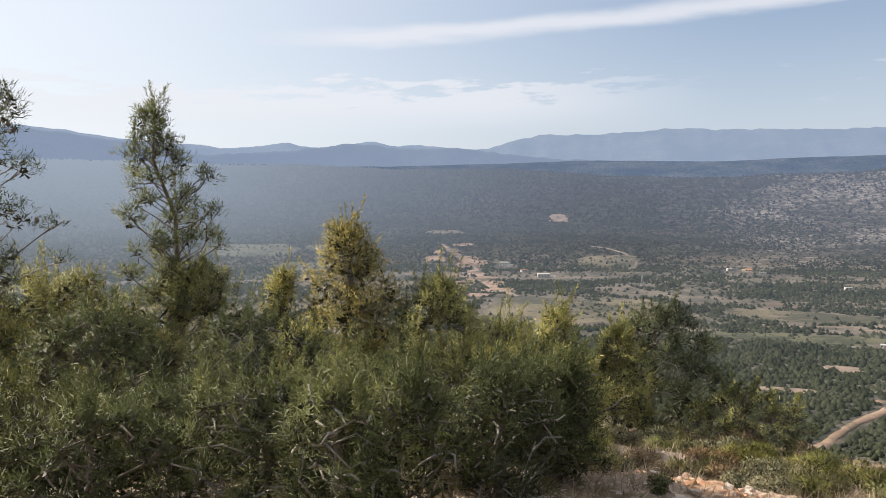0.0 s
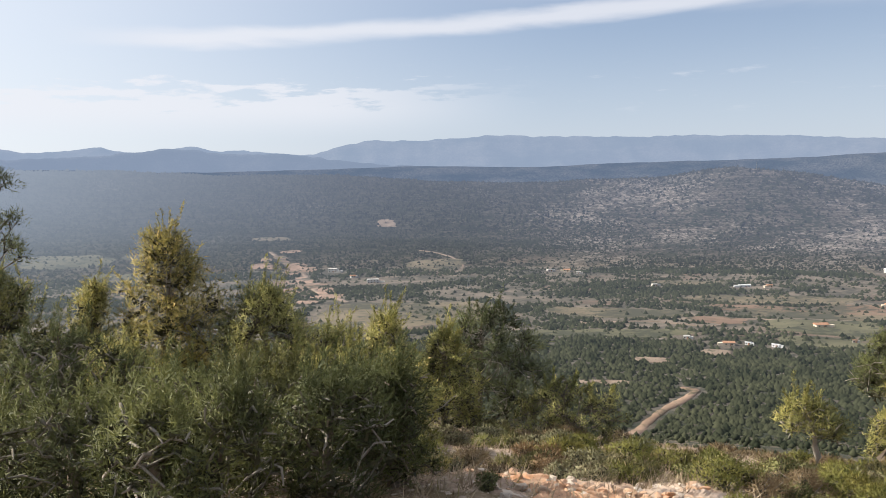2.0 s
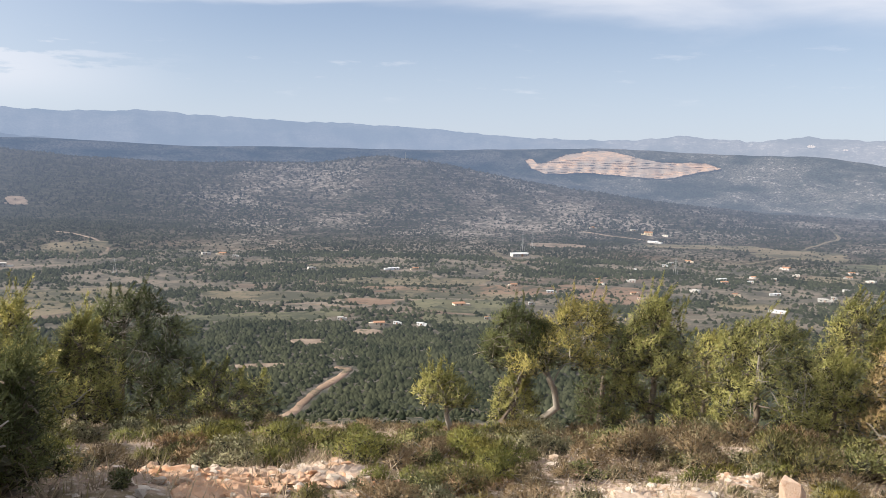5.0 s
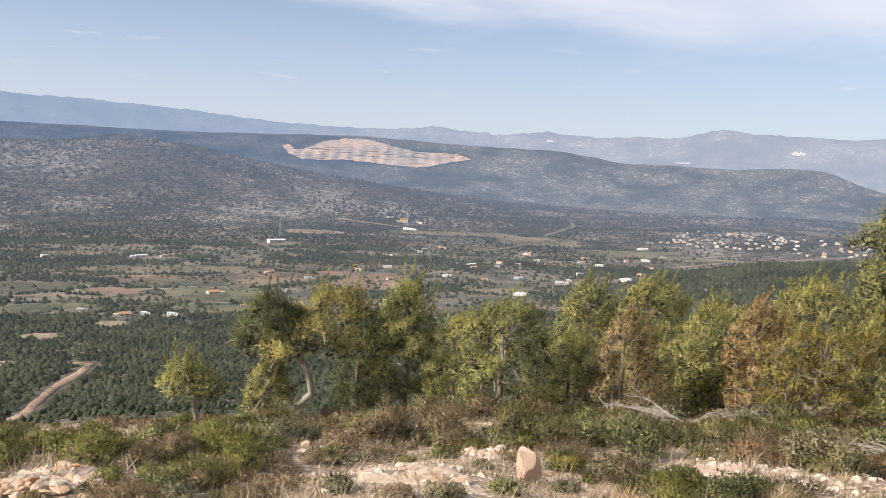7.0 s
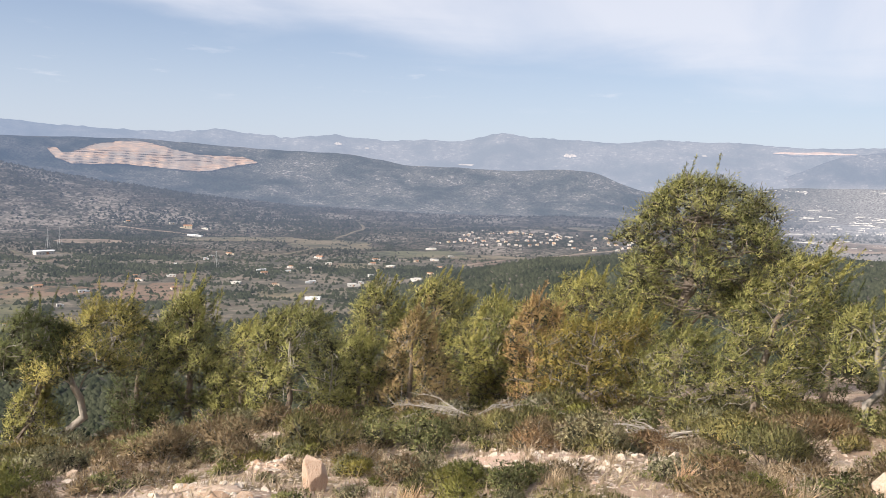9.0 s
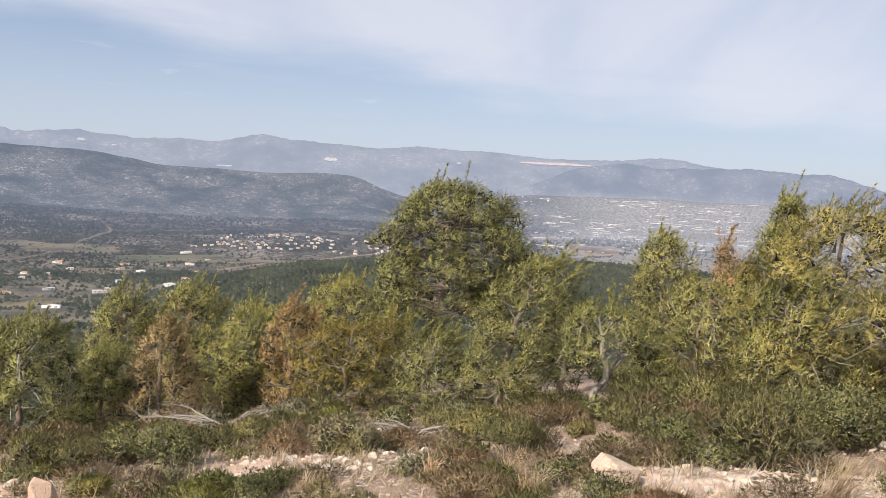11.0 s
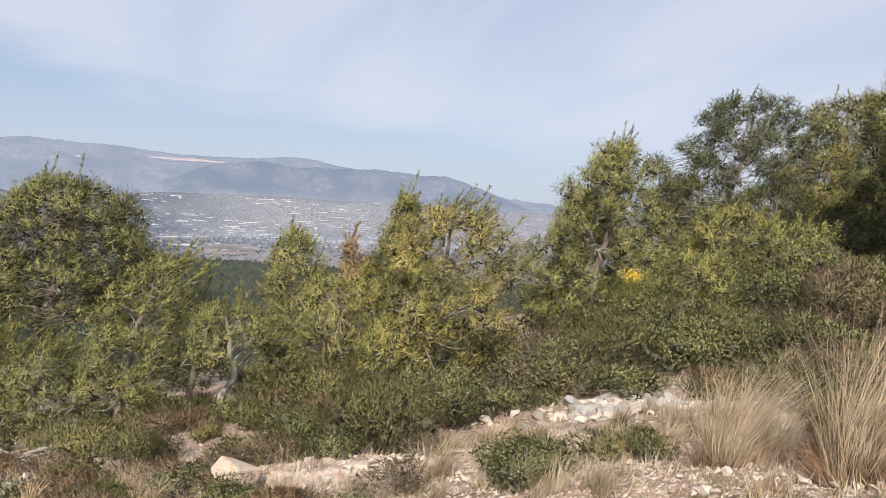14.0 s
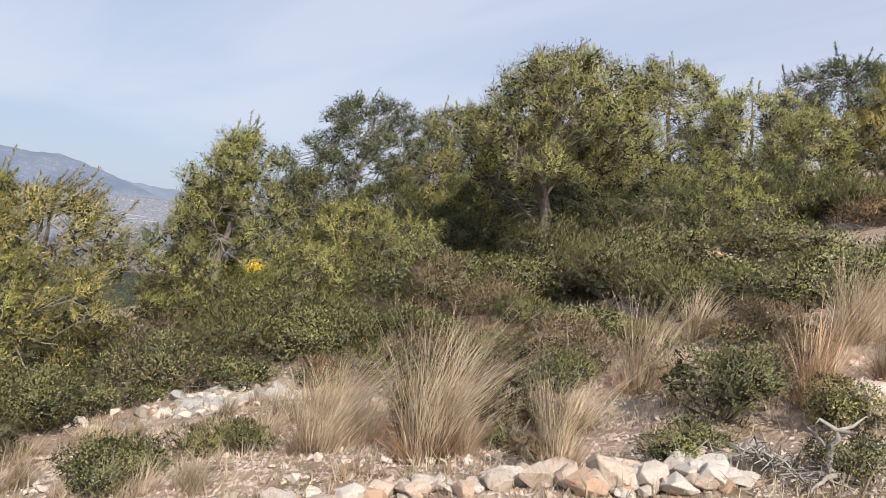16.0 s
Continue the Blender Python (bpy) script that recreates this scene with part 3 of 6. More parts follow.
def far_height(az, r):
    x, y = r * np.sin(np.radians(az)), r * np.cos(np.radians(az))
    rings = (60, 330, 560, 1000, 1400, 1900, 2500, 2800, 3050, 3400, 3700, 4400)
    flat = EYE_Z + 0 * az

    def by_angle(table, dist):
        return EYE_Z + dist * np.tan(np.radians(curve(table, az)))

    hill, ridge = by_angle(HILL, 2500), by_angle(RIDGE, 3400)
    left = smooth01((60 - az) / 20)
    spur = by_angle(SPUR, 1000)
    z = [flat - 25, flat - 105, flat - 160 + 0.5 * (spur + 151), spur, flat - 146, by_angle(SHELF, 1900), hill,
         hill - 30 * left + 5 * (1 - left), np.minimum(by_angle(((-60, 0.2), (35, 0.2), (60, -0.4), (80, -1.2), (125, -1.6)), 3050), ridge - 5),
         ridge, ridge - 60, flat - 200]
    z = np.stack(np.broadcast_arrays(*z), 0)
    # piecewise, eased a little at each ring
    out = np.zeros(np.broadcast(az, r).shape)
    azb, rb = np.broadcast_arrays(az, r)
    zb = np.broadcast_to(z, (len(rings), *azb.shape)) if z.ndim > 1 else z
    out = zb[0].copy()
    for i in range(len(rings) - 1):
        a, b = rings[i], rings[i + 1]
        t = np.clip((rb - a) / (b - a), 0, 1)
        t = 0.65 * t + 0.35 * t * t * (3 - 2 * t)
        out = np.where(rb >= a, zb[i] + (zb[i + 1] - zb[i]) * t, out)
    rough = smooth01((rb - 1300) / 900) * smooth01((3450 - rb) / 150 + 0.35)
    out = out + rough * (5 * lumps(x, y, 420, 11) + 2.0 * lumps(x, y, 130, 12)) + 1.2 * lumps(x, y, 160, 13)
    furrow = smooth01((rb - 2760) / 150) * smooth01((3400 - rb) / 200)
    return out + furrow * (9 * lumps(x, y, 330, 14) - 9 * np.abs(lumps(x, y, 210, 15)) + 3 * lumps(x, y, 90, 16))


def height(x, y):
    x, y = np.asarray(x, float), np.asarray(y, float)
    r = np.hypot(x, y)
    az = np.degrees(np.arctan2(x, y))
    valley = smooth01((az + 95) / 30) * smooth01((150 - az) / 28)
    near = near_height(x, y)
    k = 60 / np.maximum(r, 60)
    rim = near_height(x * k, y * k)
    near = np.where(r > 60, rim - 0.28 * (r - 60), near)
    top = rim - 0.10 * np.maximum(r - 60, 0)
    far = far_height(az, r)
    t = smooth01((r - 50) / 150)
    into = near * (1 - t) + far * t
    away = top * (1 - smooth01((r - 60) / 2000)) + (-140) * smooth01((r - 60) / 2000)
    away = np.where(r < 60, near, away)
    return into * valley + away * (1 - valley)


def build_ground():
    az = np.concatenate([np.arange(-50, 150, 0.8), np.arange(150, 310, 4.0)])
    r = np.concatenate([[0.0003, 0.6], np.geomspace(1.2, 60, 130), np.geomspace(62, 1540, 80), [1700, 2000, 2350, 2700, 3000]])
    A, R = np.meshgrid(np.radians(az), r, indexing="ij")
    x, y = R * np.sin(A), R * np.cos(A)
    z = height(x, y)
    z[R > 1545] -= 14
    z[:, -1] = -260
    v = np.stack([x, y, z], -1).reshape(-1, 3)
    n, m = len(az), len(r)
    i, j = np.meshgrid(np.arange(n), np.arange(m - 1), indexing="ij")
    k = (i + 1) % n
    f = np.stack([i * m + j, i * m + j + 1, k * m + j + 1, k * m + j], -1).reshape(-1, 4)
    ob = new("ground", mesh_from("ground", v, f[:, ::-1], GROUND, True))
    tagged(ob, "rocky limestone hilltop falling into a scrubby pine valley", "ground", kind="structure")


def far_strip(name, table, az, near, crest_r, relief, mat, words):
    """A range of mountains: it climbs from the plain to a crest, furrowed by valleys."""
    crest = EYE_Z + crest_r * np.tan(np.radians(curve(table, az))) + 3.5 * lumps(az * 10, 0 * az, 24, 46) + 2 * lumps(az * 10, 0 * az, 8, 47)
    a = np.radians(az)
    rows = []
    for s in np.linspace(0, 1, 30):
        r = near + (crest_r - near) * s
        x, y = r * np.sin(a), r * np.cos(a)
        furrow = np.abs(lumps(az * 14 + 6 * lumps(x, y, 500, 44), 0 * az + 90 * s, 46, 45))
        rough = relief * (lumps(x, y, 700, 41) + 0.6 * lumps(x, y, 260, 42) - 0.9 * furrow) * 3.4 * s * (1 - s) + 2.6 * lumps(x, y, 60, 43) * s
        rows.append(np.stack([x, y, -190 + (crest + 190) * (s ** 0.85) + rough], -1))
    rows.append(np.stack([(crest_r + 250) * np.sin(a), (crest_r + 250) * np.cos(a), crest - 300], -1))
    v = np.stack(rows, 0)
    m, n = v.shape[:2]
    i, j = np.meshgrid(np.arange(m - 1), np.arange(n - 1), indexing="ij")
    f = np.stack([i * n + j, i * n + j + 1, (i + 1) * n + j + 1, (i + 1) * n + j], -1).reshape(-1, 4)
    ob = new(name, mesh_from(name, v.reshape(-1, 3), f, mat, True))
    tagged(ob, words, "mountains", kind="structure")
    return az, v


def scar(strip, az, el, across, high, mat, words):
    """A bare cut on a mountain's face."""
    bearings, v = strip
    face = v[:30, int(np.argmin(np.abs(bearings - az)))]
    rise = np.degrees(np.arctan2(face[:, 2] - EYE_Z, np.hypot(face[:, 0], face[:, 1])))
    at = face[int(np.argmax(rise > el))]
    up, side = np.array((0, 0, 1.0)), np.array((math.cos(radians(az)), -math.sin(radians(az)), 0))
    out = -np.array((math.sin(radians(az)), math.cos(radians(az)), 0.0))
    n = 44
    u = np.linspace(-1, 1, n)
    top = high * (1 - u * u) ** 0.5 * (0.7 + 0.3 * lumps(u * 10, 0 * u, 6, int(az * 10))) + 1.5
    low = -0.5 * high * (1 - u * u) ** 0.5 * (0.7 + 0.4 * lumps(u * 10, 0 * u, 5, int(az * 10) + 1))
    rows = [at + out * (26 - 10 * s) + side * (u * across)[:, None] + up * (low + (top - low) * s)[:, None] for s in np.linspace(0, 1, 5)]
    q = np.stack(rows, 0)
    i, j = np.meshgrid(np.arange(4), np.arange(n - 1), indexing="ij")
    f = np.stack([i * n + j, i * n + j + 1, (i + 1) * n + j + 1, (i + 1) * n + j], -1).reshape(-1, 4)
    tagged(new("backdrop_quarry", mesh_from("backdrop_quarry", q.reshape(-1, 3), f, mat)), words, "quarry", kind="structure")


def build_ridge():
    az = np.radians(np.arange(-60, 135, 0.4))
    r = np.concatenate([[2600], np.linspace(2690, 3460, 44), [3700]])
    A, R = np.meshgrid(az, r, indexing="ij")
    x, y = R * np.sin(A), R * np.cos(A)
    z = height(x, y)
    z[:, 0] -= 60
    z[:, 1] -= 4
    n, m = z.shape
    i, j = np.meshgrid(np.arange(n - 1), np.arange(m - 1), indexing="ij")
    f = np.stack([i * m + j, (i + 1) * m + j, (i + 1) * m + j + 1, i * m + j + 1], -1).reshape(-1, 4)
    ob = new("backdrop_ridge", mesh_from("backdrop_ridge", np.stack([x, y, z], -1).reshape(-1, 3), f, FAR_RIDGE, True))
    tagged(ob, "dark wooded ridge behind the valley, blue with haze", "hills", kind="structure")


def build_hills():
    """The slopes beyond the valley floor, up to their crest."""
    az = np.radians(np.arange(-60, 135, 0.4))
    r = np.concatenate([[1500], np.linspace(1530, 2735, 90), [2760]])
    A, R = np.meshgrid(az, r, indexing="ij")
    x, y = R * np.sin(A), R * np.cos(A)
    z = height(x, y)
    z[:, 0] -= 4
    z[:, -1] -= 60
    n, m = z.shape
    i, j = np.meshgrid(np.arange(n - 1), np.arange(m - 1), indexing="ij")
    f = np.stack([i * m + j, (i + 1) * m + j, (i + 1) * m + j + 1, i * m + j + 1], -1).reshape(-1, 4)
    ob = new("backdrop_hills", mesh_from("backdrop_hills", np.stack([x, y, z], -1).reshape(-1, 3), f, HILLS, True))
    tagged(ob, "scrubby grey-green limestone hills behind the valley", "hills", kind="structure")


build_ground()
build_hills()
build_ridge()
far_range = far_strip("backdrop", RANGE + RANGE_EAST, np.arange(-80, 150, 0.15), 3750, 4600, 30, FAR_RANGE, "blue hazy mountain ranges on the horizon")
far_strip("backdrop_spurs", SPURS_NORTH, np.arange(-60, 40, 0.2), 3720, 4050, 12, FAR_SPUR, "wooded ridge before the far mountains, blue with haze")
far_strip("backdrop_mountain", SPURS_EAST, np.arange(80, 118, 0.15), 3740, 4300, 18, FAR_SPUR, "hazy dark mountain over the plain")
# Both cut rocks carry the far haze as emission over their own colour.
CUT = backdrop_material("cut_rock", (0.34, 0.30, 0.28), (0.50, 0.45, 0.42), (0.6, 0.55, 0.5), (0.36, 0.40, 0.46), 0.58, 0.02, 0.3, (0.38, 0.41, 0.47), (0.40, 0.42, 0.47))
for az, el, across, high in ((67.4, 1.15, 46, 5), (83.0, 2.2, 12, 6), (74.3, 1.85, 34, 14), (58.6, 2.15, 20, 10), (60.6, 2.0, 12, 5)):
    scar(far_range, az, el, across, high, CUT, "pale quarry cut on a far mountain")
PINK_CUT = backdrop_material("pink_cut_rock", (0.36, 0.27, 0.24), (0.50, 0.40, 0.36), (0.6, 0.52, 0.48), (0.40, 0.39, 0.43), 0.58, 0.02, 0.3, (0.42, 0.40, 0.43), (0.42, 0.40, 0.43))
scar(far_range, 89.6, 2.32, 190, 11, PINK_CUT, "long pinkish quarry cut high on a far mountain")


def polar(az, r):
    return r * math.sin(radians(az)), r * math.cos(radians(az))


# ---- the valley: woods, fields, roads ----
# kind, bearing, distance, half breadth across and half depth along the line of sight
FIELDS = (
    ("earth", 22.6, 692, 24, 8), ("earth", 25.9, 778, 21, 12), ("meadow", 36.4, 984, 57, 60), ("meadow", 22.1, 909, 103, 26),
    ("fallow", 35.8, 1073, 95, 40), ("red", 39.6, 1115, 80, 40), ("red", 46.5, 1076, 48, 45), ("fallow", 9.1, 1058, 120, 115),
    ("meadow", -12.8, 1666, 91, 60), ("meadow", -9.2, 1517, 62, 36),
    ("fallow", -7.1, 1668, 68, 32), ("fallow", 11.2, 1555, 58, 60), ("earth", 7.9, 2036, 26, 27), ("fallow", 0.1, 1887, 45, 26),
)
MORE_FIELDS = (
    ("fallow", 52.2, 1838, 150, 60), ("fallow", 58.4, 1749, 102, 75), ("meadow", 64.2, 1597, 109, 60), ("fallow", 60.4, 1381, 57, 45),
    ("red", 46.1, 1150, 60, 40), ("fallow", 33.4, 1180, 118, 36), ("red", 30.0, 1003, 38, 22), ("fallow", 68.5, 1569, 97, 40),
    ("meadow", 36.4, 894, 47, 28), ("earth", 43.0, 1749, 72, 30), ("fallow", 55.6, 1076, 48, 28), ("fallow", 28.3, 1345, 64, 32),
    ("earth", 92.5, 1971, 67, 120), ("fallow", 76.6, 2187, 82, 90), ("red", 32.3, 1104, 64, 26), ("fallow", 23.6, 1050, 92, 40),
    ("earth", 30.0, 826, 17, 14),
)
village = random.Random(23)
BARE_PATCHES = tuple(("orange", 0.3 + 3.0 * u + village.uniform(-1.3, 1.3), 1680 - 480 * u + village.uniform(-40, 40), village.uniform(7, 24), village.uniform(16, 40))
                     for u in (i / 21 for i in range(22)))
ALL_FIELDS = FIELDS + MORE_FIELDS + BARE_PATCHES
# kind, breadth, way points
ROADS = (
    ("dirt_track", 9, ((198, 451), (214, 478), (245, 518), (273, 547), (305, 572), (324, 591), (316, 603))),
    ("dirt_road", 9, ((0, 1727), (26, 1604), (59, 1498), (66, 1300), (106, 1155))),
    ("dirt_road", 7, ((297, 1671), (326, 1645), (349, 1592), (352, 1497), (327, 1451))),
    ("dirt_road", 5, ((350, 911), (428, 892), (470, 829), (541, 870), (594, 824), (608, 775))),
    ("gravel_road", 10, ((1934, 1112), (1827, 1031), (1682, 996), (1502, 937), (1326, 890), (1215, 888))),
    ("gravel_road", 8, ((998, 1257), (937, 1132), (891, 1007))),
    ("gravel_road", 12, ((1924, 952), (2133, 892), (2230, 731), (2160, 544), (1950, 367))),
    ("dirt_road", 8, ((1311, 562), (1478, 509), (1584, 423), (1730, 342))),
    ("dirt_road", 6, ((1392, 1421), (1416, 1369), (1457, 1298), (1493, 1225))),
)
HOUSES = (
    ("shed", 997, 1176, 41), ("villa", 441, 742, 15), ("white", 417, 782, 9), ("sheet", 459, 737, 8), ("sheet", 477, 718, 10),
    ("white", 167, 1384, 27), ("white", 111, 1501, 23), ("white", 139, 1440, 12), ("white", 485, 1405, 14), ("cream", 514, 1397, 16),
    ("white", 521, 1359, 10), ("white", 570, 1168, 12), ("sheet", 685, 1110, 22), ("white", 1512, 1366, 16), ("cream", 1507, 1315, 24),
    ("white", 1543, 1293, 16), ("sheet", 1449, 1250, 30), ("sheet", 745, 813, 12), ("cream", 581, 793, 18), ("white", 1262, 802, 16),
)
MORE_HOUSES = (
    ("white", 1201, 744, 10), ("white", 986, 574, 16), ("cream", 837, 752, 10), ("white", 815, 721, 7), ("sheet", 870, 558, 18),
    ("white", 1008, 485, 14), ("white", 1113, 761, 9), ("white", 1238, 681, 11), ("white", 1227, 639, 13), ("white", 1539, 709, 20),
    ("white", -64, 974, 10), ("white", 229, 979, 12), ("white", 1444, 1434, 12), ("cream", 715, 1093, 12), ("white", 555, 706, 6),
    ("white", 663, 758, 7), ("cream", 735, 876, 12),
)


def cleared(x, y):
    """0 on fields, roads and yards, 1 elsewhere."""
    free = np.ones(np.shape(x))
    for kind, az, r, across, along in ALL_FIELDS:
        cx, cy = polar(az, r)
        a = radians(az)
        u = ((x - cx) * math.cos(a) - (y - cy) * math.sin(a)) / across
        v = ((x - cx) * math.sin(a) + (y - cy) * math.cos(a)) / along
        free = np.where(u * u + v * v < 1.0, 0.18 if kind != "earth" else 0.06, free)
    for kind, breadth, way in ROADS:
        for (ax, ay), (bx, by) in zip(way, way[1:]):
            dx, dy = bx - ax, by - ay
            t = np.clip(((x - ax) * dx + (y - ay) * dy) / (dx * dx + dy * dy), 0, 1)
            free = np.where(np.hypot(x - ax - t * dx, y - ay - t * dy) < breadth * 0.9, 0, free)
    for kind, hx, hy, size in HOUSES + MORE_HOUSES:
        near = np.hypot(x - hx * (1 - size / 3000), y - hy * (1 - size / 3000)) < size * 1.1
        free = np.where(near, 0, free)
    return free
def wood_amount(x, y):
    """How dense the pines stand, 0 to 1."""
    r, az = np.hypot(x, y), np.degrees(np.arctan2(x, y))
    patchy = smooth01((lumps(x, y, 260, 21) + 0.6 * lumps(x, y, 90, 22)) * 0.8 + 0.55)
    belt = smooth01((1.0 - np.abs(r - 680) / 240) * 3.5) * (0.78 + 0.22 * patchy)
    belt = np.maximum(belt, np.where(r < 540, 0.12 + 0.26 * patchy, 0))
    strips = smooth01(1.6 - np.abs(r - 1310 - 70 * lumps(x, y, 700, 23)) / 75) * smooth01(lumps(x, y, 330, 24) + 0.8)
    strips = np.maximum(strips, smooth01(1.5 - np.abs(r - 1080 - 50 * lumps(x, y, 500, 28)) / 35) * smooth01(lumps(x, y, 250, 29) + 0.35))
    flat = 0.07 + 0.52 * smooth01((lumps(x, y, 210, 30) + 0.7 * lumps(x, y, 70, 32)) * 1.3 + 0.15)
    upper = smooth01((r - 1300) / 200) * (0.25 + 0.75 * smooth01(lumps(x, y, 620, 25) + 0.45 + 0.9 * smooth01((24 - az) / 14))) * (1 - 0.55 * smooth01((az - 54) / 8))
    spur = smooth01((az - 58) / 7) * smooth01((1120 - r) / 80)
    amount = np.where(r < 880, belt, np.maximum(flat, strips))
    amount = np.where(r > 1450, np.maximum(upper, strips), amount)
    # rows of trees along the edges of the fields
    for kind, fa, fr, across, along in ALL_FIELDS:
        cx, cy = polar(fa, fr)
        a = radians(fa)
        u = ((x - cx) * math.cos(a) - (y - cy) * math.sin(a)) / (across + 6)
        v = ((x - cx) * math.sin(a) + (y - cy) * math.cos(a)) / (along + 6)
        rim = np.abs(np.sqrt(u * u + v * v) - 1.12) < 0.10
        amount = np.where(rim & (lumps(x, y, 120, 27) > -0.1), np.maximum(amount, 0.85), amount)
    return np.clip(np.maximum(amount, spur), 0, 1)


def build_woods():
    rng = np.random.default_rng(31)
    ball = np.array([(0, 0, 1.0), (0, 0, -0.55)] + [(math.cos(a), math.sin(a), h) for h, off in ((0.35, 0.0), (-0.2, 0.5))
                    for a in (math.tau * (i + off) / 5 for i in range(5))])
    ball[2:7, :2] *= 0.75
    ball_tri = []
    for i in range(5):
        j = (i + 1) % 5
        ball_tri += [(0, 2 + i, 2 + j), (2 + i, 7 + i, 2 + j), (2 + j, 7 + i, 7 + j), (7 + i, 1, 7 + j)]
    bud = np.array([(0, 0, 0.72)] + [(math.cos(a), math.sin(a), -0.1) for a in (math.tau * i / 4 for i in range(4))])
    bud_tri = [(0, 1 + i, 1 + (i + 1) % 4) for i in range(4)]
    near = ((300, 560, 6500, 1.9, ball, ball_tri), (300, 620, 30000, 1.2, bud, bud_tri), (560, 1000, 78000, 2.8, bud, bud_tri), (1000, 1520, 96000, 2.9, bud, bud_tri))
    beyond = ((1520, 2000, 46000, 2.7, bud, bud_tri), (2000, 2680, 44000, 3.9, bud, bud_tri))
    for name, mat, words, belts in (("valley_woods", FAR_TREES, "dark green pine woods spread over the valley", near),
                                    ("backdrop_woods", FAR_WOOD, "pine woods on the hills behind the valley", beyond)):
        chunks_v, chunks_f, count = [], [], 0
        for lo, hi, tries, size, base, tri in belts:
            tri, c = np.array(tri), len(base)
            az = rng.uniform(-34, 116, tries)
            r = np.sqrt(rng.uniform(lo * lo, hi * hi, tries))
            x, y = r * np.sin(np.radians(az)), r * np.cos(np.radians(az))
            keep = rng.uniform(size=tries) < wood_amount(x, y) * cleared(x, y)
            x, y = x[keep], y[keep]
            n = len(x)
            s = size * rng.uniform(0.5, 1.25, n)
            tall = rng.uniform(0.9, 1.5, n) * (1.0 if c > 6 else 1.15)
            jit = base[None] * rng.uniform(0.7, 1.3, (n, c, 1))
            ang = rng.uniform(0, 6.28, n)
            ca, sa = np.cos(ang)[:, None], np.sin(ang)[:, None]
            v = np.stack([(jit[..., 0] * ca - jit[..., 1] * sa) * s[:, None] + x[:, None],
                          (jit[..., 0] * sa + jit[..., 1] * ca) * s[:, None] + y[:, None],
                          jit[..., 2] * (s * tall)[:, None] + (height(x, y) + s * tall * (0.6 if c > 6 else 0.15))[:, None]], -1)
            f = tri[None] + c * np.arange(n)[:, None, None] + count
            chunks_v.append(v.reshape(-1, 3))
            chunks_f.append(f.reshape(-1, 3))
            count += c * n
        me = mesh_from(name, np.concatenate(chunks_v), np.concatenate(chunks_f), mat, True)
        tagged(new(name, me), words, "woods", kind="stuff")


build_woods()


def field(kind, az, r, across, along, seed):
    """A patch of worked land laid over the ground, its edge uneven."""
    rng = np.random.default_rng(seed)
    cx, cy = polar(az, r)
    a = radians(az)
    n, rings = 40, 9
    th = np.linspace(0, math.tau, n, endpoint=False)
    edge = 1 + 0.12 * np.sin(2 * th + rng.uniform(0, 6)) + 0.08 * np.sin(3 * th + rng.uniform(0, 6)) + 0.05 * np.sin(7 * th + rng.uniform(0, 6))
    boxy = 1 / np.maximum(np.abs(np.cos(th)), np.abs(np.sin(th))) ** 0.6
    s = np.linspace(0.02, 1, rings)[:, None] * (edge * boxy)[None]
    u, v = s * np.cos(th) * across, s * np.sin(th) * along
    x, y = cx + u * math.cos(a) + v * math.sin(a), cy - u * math.sin(a) + v * math.cos(a)
    z = height(x, y) + 0.5
    z[-1] -= 1.5
    i, j = np.meshgrid(np.arange(rings - 1), np.arange(n), indexing="ij")
    k = (j + 1) % n
    f = np.stack([i * n + j, (i + 1) * n + j, (i + 1) * n + k, i * n + k], -1).reshape(-1, 4)
    f = np.concatenate([f, [[0, 0 + n // 4, n // 2, 3 * n // 4]]])
    mat, label = {"earth": (EARTH, "bare pale earth clearing in the valley"), "meadow": (MEADOW, "green meadow in the valley"),
                  "fallow": (FALLOW, "straw-coloured fallow field in the valley"), "red": (REDSOIL, "ploughed field of red soil"),
                  "orange": (ORANGE, "bare orange earth among trees")}[kind]
    ob = new({"earth": "clearing", "meadow": "meadow", "fallow": "fallow_field", "red": "ploughed_field", "orange": "bare_ground"}[kind],
             mesh_from("field", np.stack([x, y, z], -1).reshape(-1, 3), f[:, ::-1], mat, True))
    tagged(ob, label, "field", kind="structure")


for i, row in enumerate(ALL_FIELDS):
    field(*row, 400 + i)


